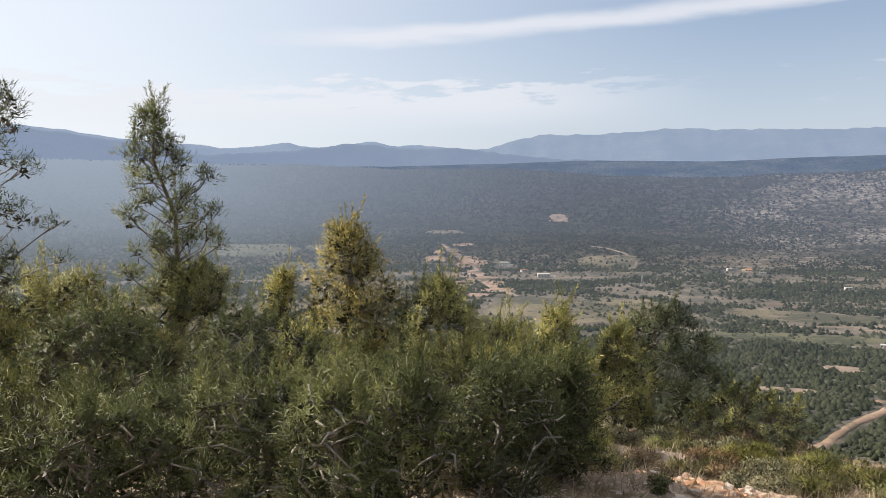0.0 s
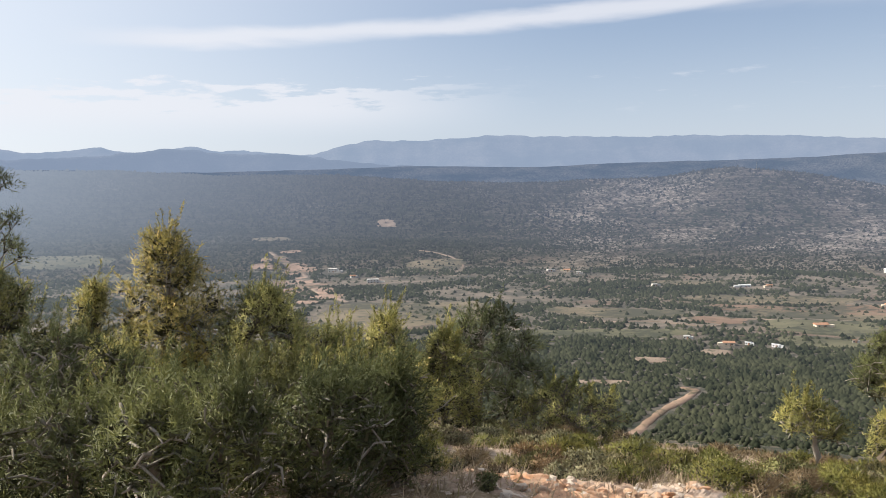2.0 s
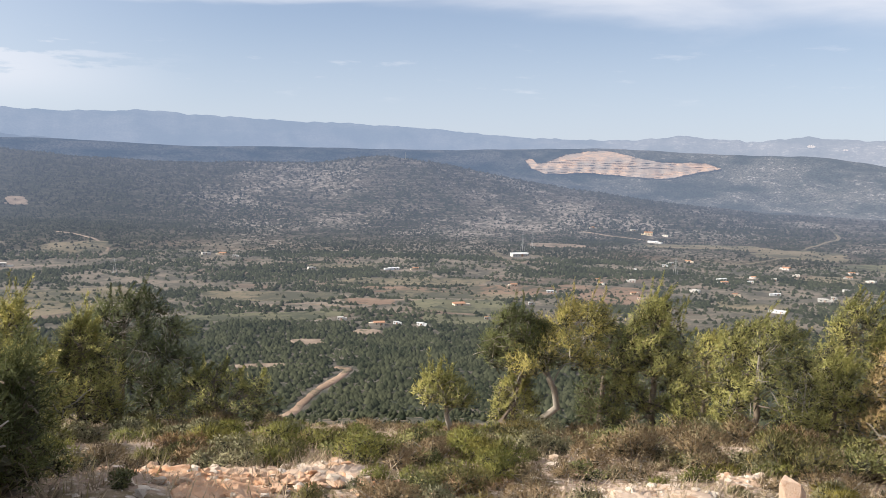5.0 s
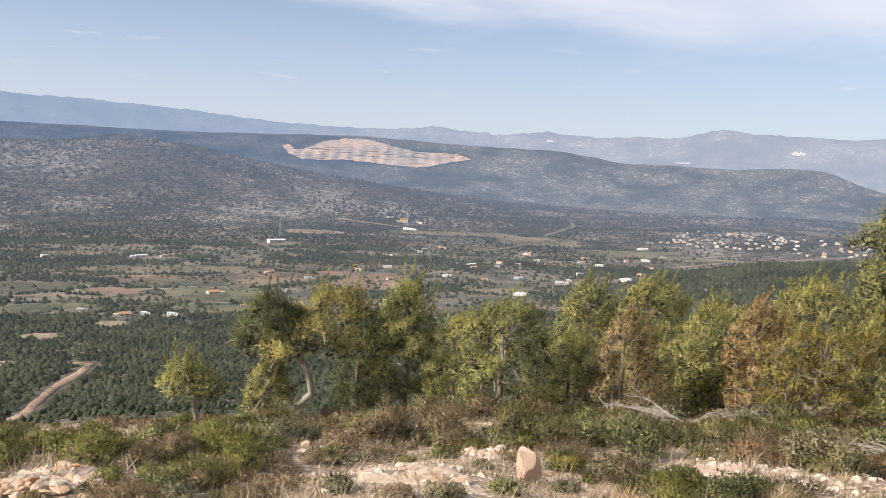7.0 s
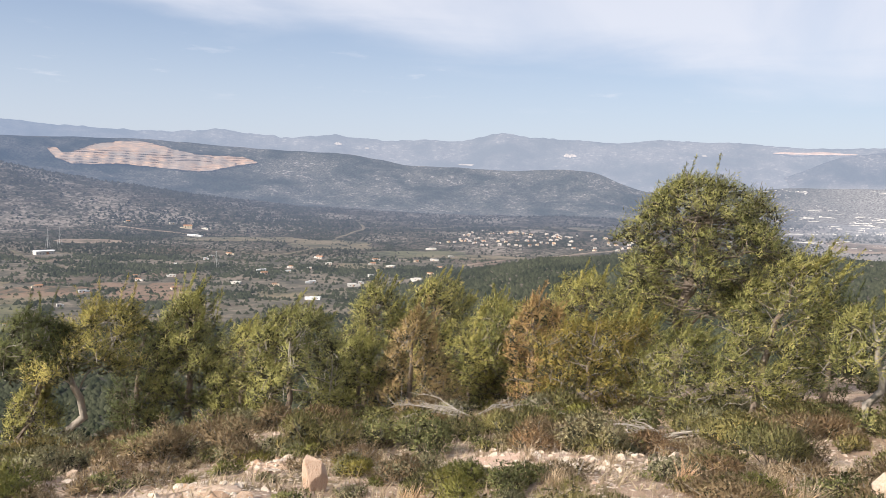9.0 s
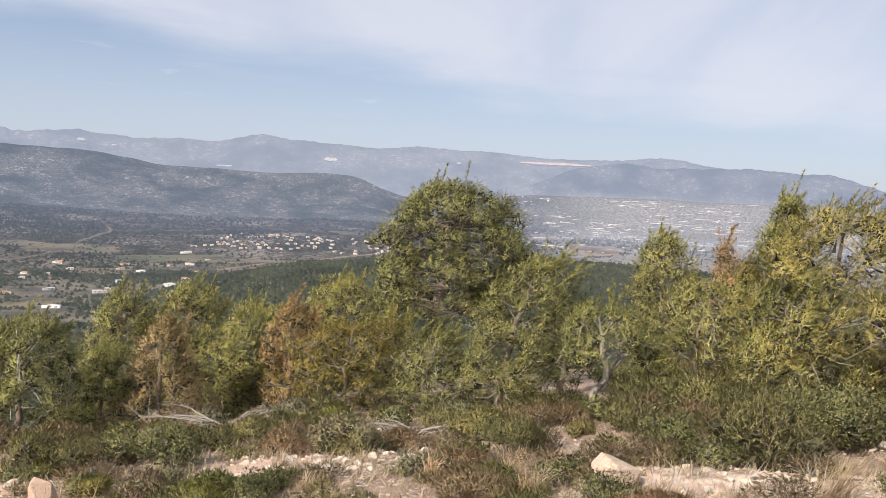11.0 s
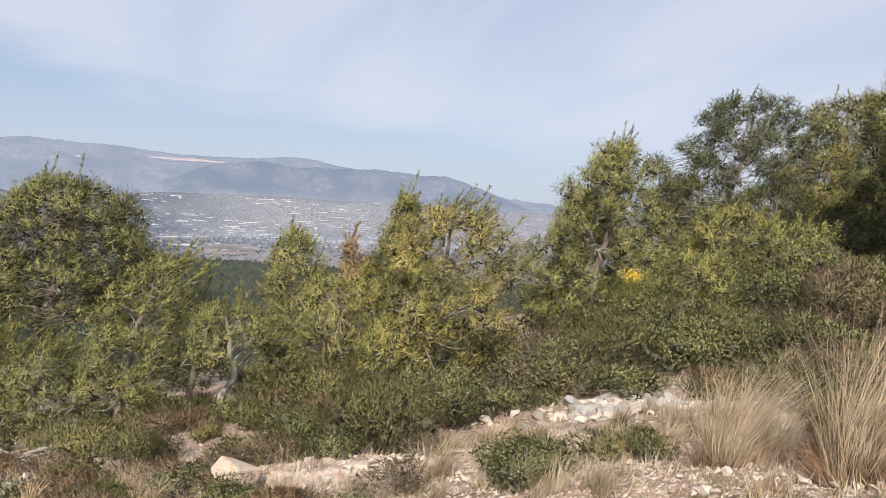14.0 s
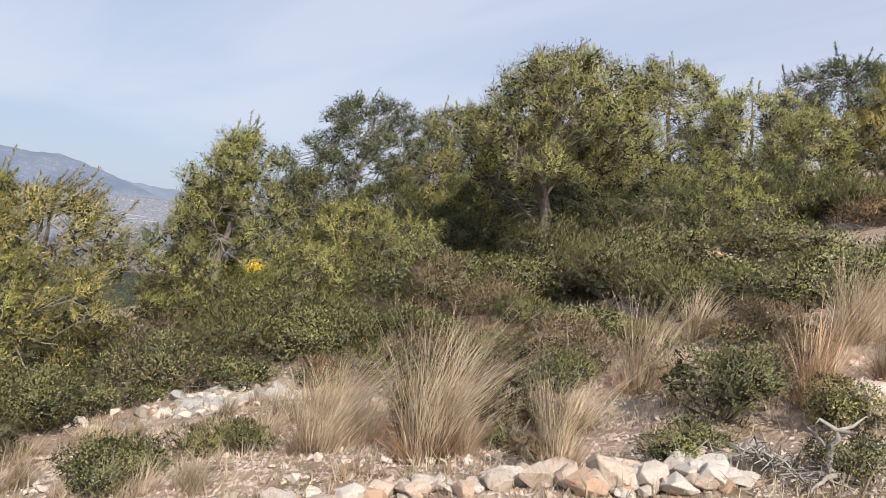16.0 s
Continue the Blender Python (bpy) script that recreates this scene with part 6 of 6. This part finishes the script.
# ---- stones ----
def rock_mesh(seed, flatness=0.75, corners=15, boxy=1.0, worn=True):
    """A broken limestone block: flat faces, worn edges."""
    rng = random.Random(seed)
    bm = bmesh.new()
    for _ in range(corners):
        d = Vector((rng.gauss(0, 1), rng.gauss(0, 1), rng.gauss(0, 1))).normalized() * rng.uniform(0.82, 1.05)
        d = Vector([math.copysign(abs(e) ** boxy, e) for e in d])
        bm.verts.new((d.x, d.y, d.z * flatness))
    hull = bmesh.ops.convex_hull(bm, input=bm.verts[:])
    bmesh.ops.delete(bm, geom=[g for g in hull["geom_interior"] if isinstance(g, bmesh.types.BMVert)], context="VERTS")
    bmesh.ops.dissolve_limit(bm, angle_limit=0.22, verts=bm.verts[:], edges=bm.edges[:])
    if worn:
        bmesh.ops.bevel(bm, geom=bm.edges[:], offset=0.035, segments=1, affect="EDGES")
    bmesh.ops.triangulate(bm, faces=bm.faces[:])
    for v in bm.verts:
        v.co += v.co.normalized() * 0.05 * noise.noise(v.co * 2.7 + Vector((seed, 0, 0)))
    me = bpy.data.meshes.new("rock")
    for face in bm.faces:
        face.smooth = False
    bm.to_mesh(me)
    bm.free()
    return me


ROCKS = [rock_mesh(900 + i, 0.55 + 0.06 * (i % 6)) for i in range(14)]
for i, me in enumerate(ROCKS):
    me.materials.append(STONE if i % 2 else PALE_STONE)
PEBBLES = [rock_mesh(920 + i, 0.6 + 0.06 * (i % 5), 11, 0.8, False) for i in range(10)]
SLABS = [rock_mesh(950 + i, 0.28) for i in range(4)]
for me in SLABS:
    me.materials.append(STONE)

GREY_ROCKS = [rock_mesh(990 + i, 0.55 + 0.07 * i) for i in range(6)]
for me in GREY_ROCKS:
    me.materials.append(GREY_STONE)

RUST_ROCKS = [rock_mesh(970 + i, 0.6 + 0.05 * i) for i in range(6)]
for me in RUST_ROCKS:
    me.materials.append(RUSTY)

BLOCK = rock_mesh(983, 0.85, 16, 0.6)
BLOCK.materials.append(STONE)
BOULDER = rock_mesh(911, 0.95, 22, 0.82)
BOULDER.materials.append(stone("pink_limestone", (0.57, 0.42, 0.32), (0.49, 0.33, 0.235), (0.42, 0.24, 0.15)))

STONE_WORDS = {"boulder": "upright pinkish limestone boulder among low shrubs", "block": "large pale limestone block with a rusty face",
               "rubble": "broken pale limestone lying on the ground", "slab": "flat pale limestone slab bedded in the soil",
               "row": "limestone block in a rough row of stones", "grey": "broken grey-white limestone in a bank of rubble", "rust": "broken orange-stained limestone in a bank of rubble"}


def lay_stones(kind, x, y, across, along, count, small, large, seed):
    """Where each stone of a bed lies: its kind, mesh, place, turn and size."""
    rng = random.Random(seed)
    a = math.atan2(x, y)
    for i in range(count):
        if kind in ("boulder", "block"):
            u, v = 0, 0
        elif kind == "row":
            u, v = (2 * (i + rng.random()) / count - 1) * across, rng.uniform(-1, 1) * along
        else:
            u, v = rng.gauss(0, 0.5) * across, rng.gauss(0, 0.5) * along
        px, py = x + u * math.cos(a) + v * math.sin(a), y - u * math.sin(a) + v * math.cos(a)
        size = (small + (large - small) * rng.random() ** 2.2) / 2
        me = rng.choice(SLABS if kind == "slab" else GREY_ROCKS if kind == "grey" else RUST_ROCKS if kind == "rust" else ROCKS)
        me = {"boulder": BOULDER, "block": BLOCK}.get(kind, me)
        tall = {"boulder": 1.6, "block": 1.15}.get(kind, rng.uniform(0.7, 1.15))
        scale = Vector((size * rng.uniform(0.85, 1.3) * (0.72 if kind == "boulder" else 1), size * rng.uniform(0.8, 1.1) * (0.72 if kind == "boulder" else 1), size * tall))
        turn = Euler((rng.uniform(-0.25, 0.25), rng.uniform(-0.25, 0.25), rng.uniform(0, 6.28)))
        at = Vector((px, py, float(height(px, py)) + size * tall * (0.40 if kind != "slab" else 0.08)))
        yield size / math.hypot(px, py), kind, me, at, turn, scale


def outcrop(x, y, across, along, seed, mat=None):
    """Bedrock laid bare: a low cracked pavement with a ragged edge."""
    n, rings = 56, 15
    th = np.linspace(0, math.tau, n, endpoint=False)
    rng = np.random.default_rng(seed)
    edge = 1 + sum(rng.uniform(0.04, 0.16) * np.sin(k * th + rng.uniform(0, 6.28)) for k in (2, 3, 5, 8, 13))
    s = np.linspace(0.02, 1, rings)[:, None] * edge[None]
    a = math.atan2(x, y)
    u, v = s * np.cos(th) * across, s * np.sin(th) * along
    px, py = x + u * math.cos(a) + v * math.sin(a), y - u * math.sin(a) + v * math.cos(a)
    broken = np.abs(lumps(px, py, 0.9, seed + 1)) * 0.030 + np.abs(lumps(px, py, 0.3, seed + 2)) * 0.016 + rng.uniform(0, 0.022, px.shape)
    pz = height(px, py) + 0.015 + broken * np.clip(2.2 * (1 - np.linspace(0, 1, rings)[:, None]), 0, 1)
    pz[-1] -= 0.05
    i, j = np.meshgrid(np.arange(rings - 1), np.arange(n), indexing="ij")
    k = (j + 1) % n
    f = np.stack([i * n + j, (i + 1) * n + j, (i + 1) * n + k, i * n + k], -1).reshape(-1, 4)
    tri = np.concatenate([f[:, (0, 1, 2)], f[:, (0, 2, 3)]])
    ob = new("bedrock", mesh_from("bedrock", np.stack([px, py, pz], -1).reshape(-1, 3), tri, mat or BEDROCK))
    tagged(ob, "bank of rusty orange rubble" if mat is RUSTY else "bed of broken grey limestone" if mat else "bare pale limestone bedrock among low shrubs", "rock", "bedrock patches")


for i, (ox, oy, across, along) in enumerate(OUTCROPS):
    outcrop(ox, oy, across * 0.75, along * 0.8, 8100 + i, RUSTY if i == len(OUTCROPS) - 1 else GREY_STONE if i in (7, 8) else CRUMB if i in (1, 6) else None)

CROP_STONES = tuple(("rubble", x, y, across * 1.2, along * 1.2, int(40 + 80 * across), 0.025, 0.15) for x, y, across, along in OUTCROPS)
laid = sorted((s for i, row in enumerate(STONES + MORE_STONES + CROP_STONES) for s in lay_stones(*row, 1000 + i)), key=lambda s: -s[0])
for _, kind, me, at, turn, scale in laid[:300]:
    stone_ob = new("boulder" if kind in ("boulder", "block") else "rock", me)
    stone_ob.location, stone_ob.rotation_euler, stone_ob.scale = at, turn, scale
    tagged(stone_ob, STONE_WORDS[kind], "rock", "stones on the hilltop")
crumbs, rusty_crumbs = [], []
for i, (_, kind, me, at, turn, scale) in enumerate(laid[300:]):
    me = PEBBLES[i % 10]
    m = np.array(Matrix.LocRotScale(at, turn, scale))
    co = np.empty(len(me.vertices) * 3, np.float32)
    me.vertices.foreach_get("co", co)
    co = co.reshape(-1, 3) @ m[:3, :3].T + m[:3, 3]
    (rusty_crumbs if kind == "rust" else crumbs).append((co, np.array([tuple(q.vertices) for q in me.polygons])))
v, f = joined(rusty_crumbs)
tagged(new("rusty_rubble", mesh_from("rusty_rubble", v, f, RUSTY)), "small orange-stained limestone in a bank of rubble", "rubble", kind="stuff")
v, f = joined(crumbs)
tagged(new("rubble", mesh_from("rubble", v, f, STONE)), "small broken limestone strewn over the hilltop", "rubble", kind="stuff")


def gravel(n, from_az, to_az, reach, bare, seed):
    """Crumbs of limestone strewn over the bare ground."""
    rng = np.random.default_rng(seed)
    base = np.array([(1, 0, 0), (-0.5, 0.85, 0), (-0.5, -0.85, 0), (0.1, 0.1, 0.8)], float)
    tri = np.array([(0, 1, 3), (1, 2, 3), (2, 0, 3)])
    az = np.radians(rng.uniform(from_az, to_az, n))
    r = 0.8 + (reach + 2.2) * rng.uniform(0, 1, n) ** 1.9
    x, y = r * np.sin(az), r * np.cos(az)
    keep = lumps(x, y, 3.2, 63) + 0.5 * lumps(x, y, 0.9, 64) + rng.normal(0, 0.3, n) > bare
    x, y = x[keep], y[keep]
    n = len(x)
    s = rng.uniform(0.006, 0.020, n) * (1 + 0.9 * (rng.uniform(size=n) > 0.93)) * (0.7 + r[keep] / 14)
    ang = rng.uniform(0, 6.28, n)
    jit = base[None] * rng.uniform(0.6, 1.4, (n, 4, 1))
    ca, sa = np.cos(ang)[:, None], np.sin(ang)[:, None]
    z = height(x, y)
    v = np.stack([(jit[..., 0] * ca - jit[..., 1] * sa) * s[:, None] + x[:, None], (jit[..., 0] * sa + jit[..., 1] * ca) * s[:, None] + y[:, None],
                  jit[..., 2] * s[:, None] + z[:, None] - 0.004], -1)
    f = (tri[None] + 4 * np.arange(n)[:, None, None]).reshape(-1, 3)
    tagged(new("gravel", mesh_from("gravel", v.reshape(-1, 3), f, CRUMB)), "loose limestone gravel on reddish soil", "gravel", kind="stuff")


gravel(34000, -20, 165, 15, 0.15, 61)
gravel(56000, 92, 168, 7, -0.7, 62)

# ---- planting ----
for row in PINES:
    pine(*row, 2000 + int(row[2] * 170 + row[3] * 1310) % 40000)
for i, row in enumerate(SHRUBS):
    shrub(*row, 3000 + i)
for i, (kind, tx, ty, wide, tall) in enumerate(TUFTS):
    tuft(tx, ty, wide, tall, 4000 + i)
meadow = random.Random(74)
for i in range(70):
    tx, ty = polar(meadow.uniform(62, 150), meadow.uniform(6.3, 11))
    tuft(tx, ty, meadow.uniform(0.25, 0.55), meadow.uniform(0.16, 0.38), 4100 + i)


def on_stone(x, y):
    """True on the open stony patches and before the tall boulder."""
    for cx, cy, across, along in OUTCROPS:
        a = math.atan2(cx, cy)
        u = ((x - cx) * math.cos(a) - (y - cy) * math.sin(a)) / (across * 1.1)
        v = ((x - cx) * math.sin(a) + (y - cy) * math.cos(a)) / (along * 1.25)
        if u * u + v * v < 1:
            return True
    b = STONES[0]
    d = math.hypot(b[1], b[2])
    aside, along = (x * b[2] - y * b[1]) / d, (x * b[1] + y * b[2]) / d
    return abs(aside) < 0.55 and d - 2.2 < along < d + 0.2


def hides_stone(az, r):
    """True on the open ground before the white scree and the far rocks."""
    return (112 < az < 122 and r < 13.2) or (149.5 < az < 153.5 and 13 < r < 21)


def scatter_shrubs():
    """The low cover between the larger plants."""
    rng = random.Random(71)
    done = 0
    while done < 400:
        az, r = rng.uniform(6, 100), rng.uniform(6.2, 23)
        x, y = polar(az, r)
        if lumps(np.array(x), np.array(y), 3.2, 63) > 0.42 or on_stone(x, y):
            continue
        kind = rng.choices(("heath", "sage", "oak", "fresh", "mastic"), (0.36, 0.26, 0.16, 0.14, 0.08) if az < 72 else (0.28, 0.10, 0.22, 0.10, 0.30))[0]
        wide = rng.uniform(0.26, 0.80) * (1.2 if az > 72 else 1.0)
        shrub(kind, x, y, wide, wide * rng.uniform(0.32, 0.5), 5000 + done)
        done += 1
    # scrub along the northern rim
    rng = random.Random(75)
    for i in range(75):
        x, y = polar(rng.uniform(14, 46), rng.uniform(8.8, 17.5))
        wide = rng.uniform(0.40, 0.95)
        shrub(rng.choices(("mastic", "oak", "heath", "fresh", "sage"), (0.22, 0.12, 0.24, 0.20, 0.22))[0], x, y, wide, wide * rng.uniform(0.28, 0.44), 5600 + i)
    # taller scrub at the foot of the pines
    rng = random.Random(73)
    done = 0
    while done < 85:
        az, r = rng.uniform(40, 104), rng.uniform(11.5, 20)
        x, y = polar(az, r)
        if on_stone(x, y):
            continue
        kind = rng.choices(("heath", "oak", "mastic", "sage"), (0.40, 0.26, 0.22, 0.12))[0]
        wide = rng.uniform(0.6, 1.35)
        shrub(kind, x, y, wide, wide * rng.uniform(0.38, 0.58), 5400 + done)
        done += 1
    # low scrub between the grass tussocks
    for i in range(64):
        az, r = rng.uniform(84, 112), rng.uniform(6.4, 10)
        if i >= 30:
            az, r = rng.uniform(124, 158), rng.uniform(7.6, 13.5)
        x, y = polar(az, r)
        if on_stone(x, y) or hides_stone(az, r) or any(math.hypot(x - t[1], y - t[2]) < 0.5 for t in TUFTS):
            continue
        wide = rng.uniform(0.35, 0.75) * (1.0 if i < 30 else 1.5)
        shrub(rng.choices(("heath", "oak", "sage", "mastic"), (0.40, 0.30, 0.12, 0.18))[0], x, y, wide, wide * rng.uniform(0.38, 0.55), 5700 + i)
    # the oak thicket before the southern pines
    rng = random.Random(72)
    done = 0
    while done < 100:
        az, r = rng.uniform(94, 163), 7.5 + 26 * rng.random() ** 0.8
        x, y = polar(az, r)
        if any(math.hypot(x - t[1], y - t[2]) < 0.9 for t in TUFTS) or on_stone(x, y) or hides_stone(az, r):
            continue
        kind = rng.choices(("oak", "mastic", "heath"), (0.46, 0.36, 0.18))[0]
        wide = rng.uniform(0.8, 1.6) * min(1.5, 0.4 + r / 14)
        shrub(kind, x, y, wide, wide * rng.uniform(0.40, 0.60), 5200 + done)
        done += 1


scatter_shrubs()


def ground_cover():
    """Short dry grass and herbs between the stones."""
    rng = np.random.default_rng(66)
    n = 210000
    az = np.radians(rng.uniform(-20, 166, n))
    r = 0.7 + 25 * rng.uniform(0, 1, n) ** 1.5
    x, y = r * np.sin(az), r * np.cos(az)
    keep = lumps(x, y, 2.3, 67) + 0.6 * lumps(x, y, 0.7, 68) + rng.normal(0, 0.25, n) > -0.1
    x, y, r = x[keep], y[keep], r[keep]
    n = len(x)
    root = np.stack([x, y, height(x, y) - 0.01], -1)
    way = rng.normal(0, 0.55, (n, 3)) + np.array((0, 0, 0.8)) + WIND * 0.3
    green = lumps(x, y, 1.6, 69) + rng.normal(0, 0.3, n) > 0.55
    for name, mask, mat, lo, hi, words in (("dry_grass", ~green, STRAW, 0.06, 0.24, "short dry grass and litter on stony soil"),
                                           ("herbs", green, SAGE, 0.03, 0.10, "low grey-green herbs on stony soil")):
        m = int(mask.sum())
        v, f = blades(root[mask], way[mask], rng.uniform(lo, hi, m), rng.uniform(0.007, 0.014, m) * (0.6 + r[mask] / 14), rng)
        tagged(new(name, mesh_from(name, v, f, mat)), words, "grass", kind="stuff")


ground_cover()


def dead_wood(x, y, seed, wide=1.6):
    """A heap of bleached fallen branches."""
    rng = np.random.default_rng(seed)
    z = float(height(x, y))
    d = thing("dead_branches", x, y, z, "heap of bleached dead branches on the ground", "dead wood")
    for i in range(14):
        a = rng.uniform(-0.7, 0.7) + (0 if i % 2 else math.pi) - math.atan2(x, y)
        n = 9
        s = np.linspace(0, 1, n)
        reach = wide * rng.uniform(0.5, 1.0)
        line = np.stack([np.cos(a) * s * reach + rng.normal(0, 0.03, n).cumsum(), np.sin(a) * s * reach + rng.normal(0, 0.04, n).cumsum(),
                         0.03 + 0.20 * wide * np.sin(s * math.pi * rng.uniform(0.5, 0.95)) * rng.uniform(0.3, 1.0)], -1)
        pieces = [tube(line, np.linspace(0.013 * wide, 0.004, n), 6)]
        for _ in range(7):
            k = rng.integers(2, n)
            w = rng.normal(0, 1, 3) * (1, 1, 0.5) + np.array((math.cos(a), math.sin(a), 0.15))
            w /= np.linalg.norm(w)
            p = line[k]
            ln = rng.uniform(0.10, 0.32) * wide
            pieces.append(tube(np.stack([p, p + w * ln * 0.5 + rng.normal(0, 0.04, 3), p + w * ln]), [0.007, 0.005, 0.003], 4))
        bough = None
        for v, f in pieces:
            v[:, 2] = np.maximum(v[:, 2], 0.01)
            ob = part("twig" if bough else "branch", mesh_from("twig" if bough else "branch", v, f, GREY_WOOD, True), bough or d)
            bough = bough or ob


def stump(x, y, tall, seed):
    """The broken, weathered foot of a small dead tree."""
    rng = np.random.default_rng(seed)
    ob = thing("tree_stump", x, y, float(height(x, y)) - 0.02, "bleached broken stump with twisted roots among stones", "stump")
    n = 8
    f = np.linspace(0, 1, n)
    bend = np.cumsum(rng.normal(0, 0.05, (n, 2)), 0) * tall
    line = np.stack([bend[:, 0], bend[:, 1], f * tall], -1)
    v, q = tube(line, 0.026 * (1 - 0.5 * f) * (1 + 0.2 * rng.normal(0, 1, n).clip(-1, 1)), 8)
    part("stem", mesh_from("stem", v, q, GREY_WOOD, True), ob)
    for i in range(5):
        a = i * 1.3 + rng.uniform(0, 0.6)
        s = np.linspace(0, 1, 7)
        out = rng.uniform(0.12, 0.32)
        root = np.stack([np.cos(a) * s * out + rng.normal(0, 0.01, 7).cumsum(), np.sin(a) * s * out + rng.normal(0, 0.01, 7).cumsum(), 0.05 * (1 - s) ** 2 + 0.02 + 0.02 * np.sin(s * 3)], -1)
        v, q = tube(root, np.linspace(0.018, 0.005, 7), 6)
        part("root", mesh_from("root", v, q, GREY_WOOD, True), ob)
    for i in range(4):
        k = int(rng.integers(3, n))
        w = rng.normal(0, 1, 3) * (1, 1, 0.4) + np.array((0, 0, 0.5))
        w = w / np.linalg.norm(w) * rng.uniform(0.10, 0.25)
        v, q = tube(np.stack([line[k], line[k] + w * 0.5 + rng.normal(0, 0.015, 3), line[k] + w]), [0.014, 0.010, 0.004], 5)
        part("branch", mesh_from("branch", v, q, GREY_WOOD, True), ob)


stump(2.2, -5.1, 0.30, 95)
dead_wood(15.9, 6.0, 91, 1.7)
dead_wood(2.45, -5.1, 92, 0.38)
dead_wood(14.2, 2.0, 93, 1.3)


def blossom(x, y, z):
    b = thing("broom_flowers", x, y, float(height(x, y)), "green broom bush topped with bright yellow flowers", "shrub")
    rng = np.random.default_rng(81)
    n = 190
    root = rng.normal(0, 1, (n, 3)) * (0.11, 0.11, 0.08) + (0, 0, z)
    v, f = leaves(root, rng.normal(0, 1, (n, 3)) + (0, 0, 0.6), np.full(n, 0.05), np.full(n, 0.035), rng)
    tagged(part("blossom", mesh_from("blossom", v, f, BROOM), b, "bright yellow blossom"), kind="stuff")
    m = 2600
    up = rng.uniform(0, 1, m)
    root = np.stack([rng.normal(0, 0.28, m), rng.normal(0, 0.28, m), up * (z - 0.05)], -1)
    v, f = blades(root, rng.normal(0, 0.5, (m, 3)) + (0, 0, 1.0), np.full(m, 0.16), np.full(m, 0.012), rng)
    tagged(part("greenery", mesh_from("greenery", v, f, FRESH), b), kind="stuff")

blossom(19.4, -11.2, 1.82)
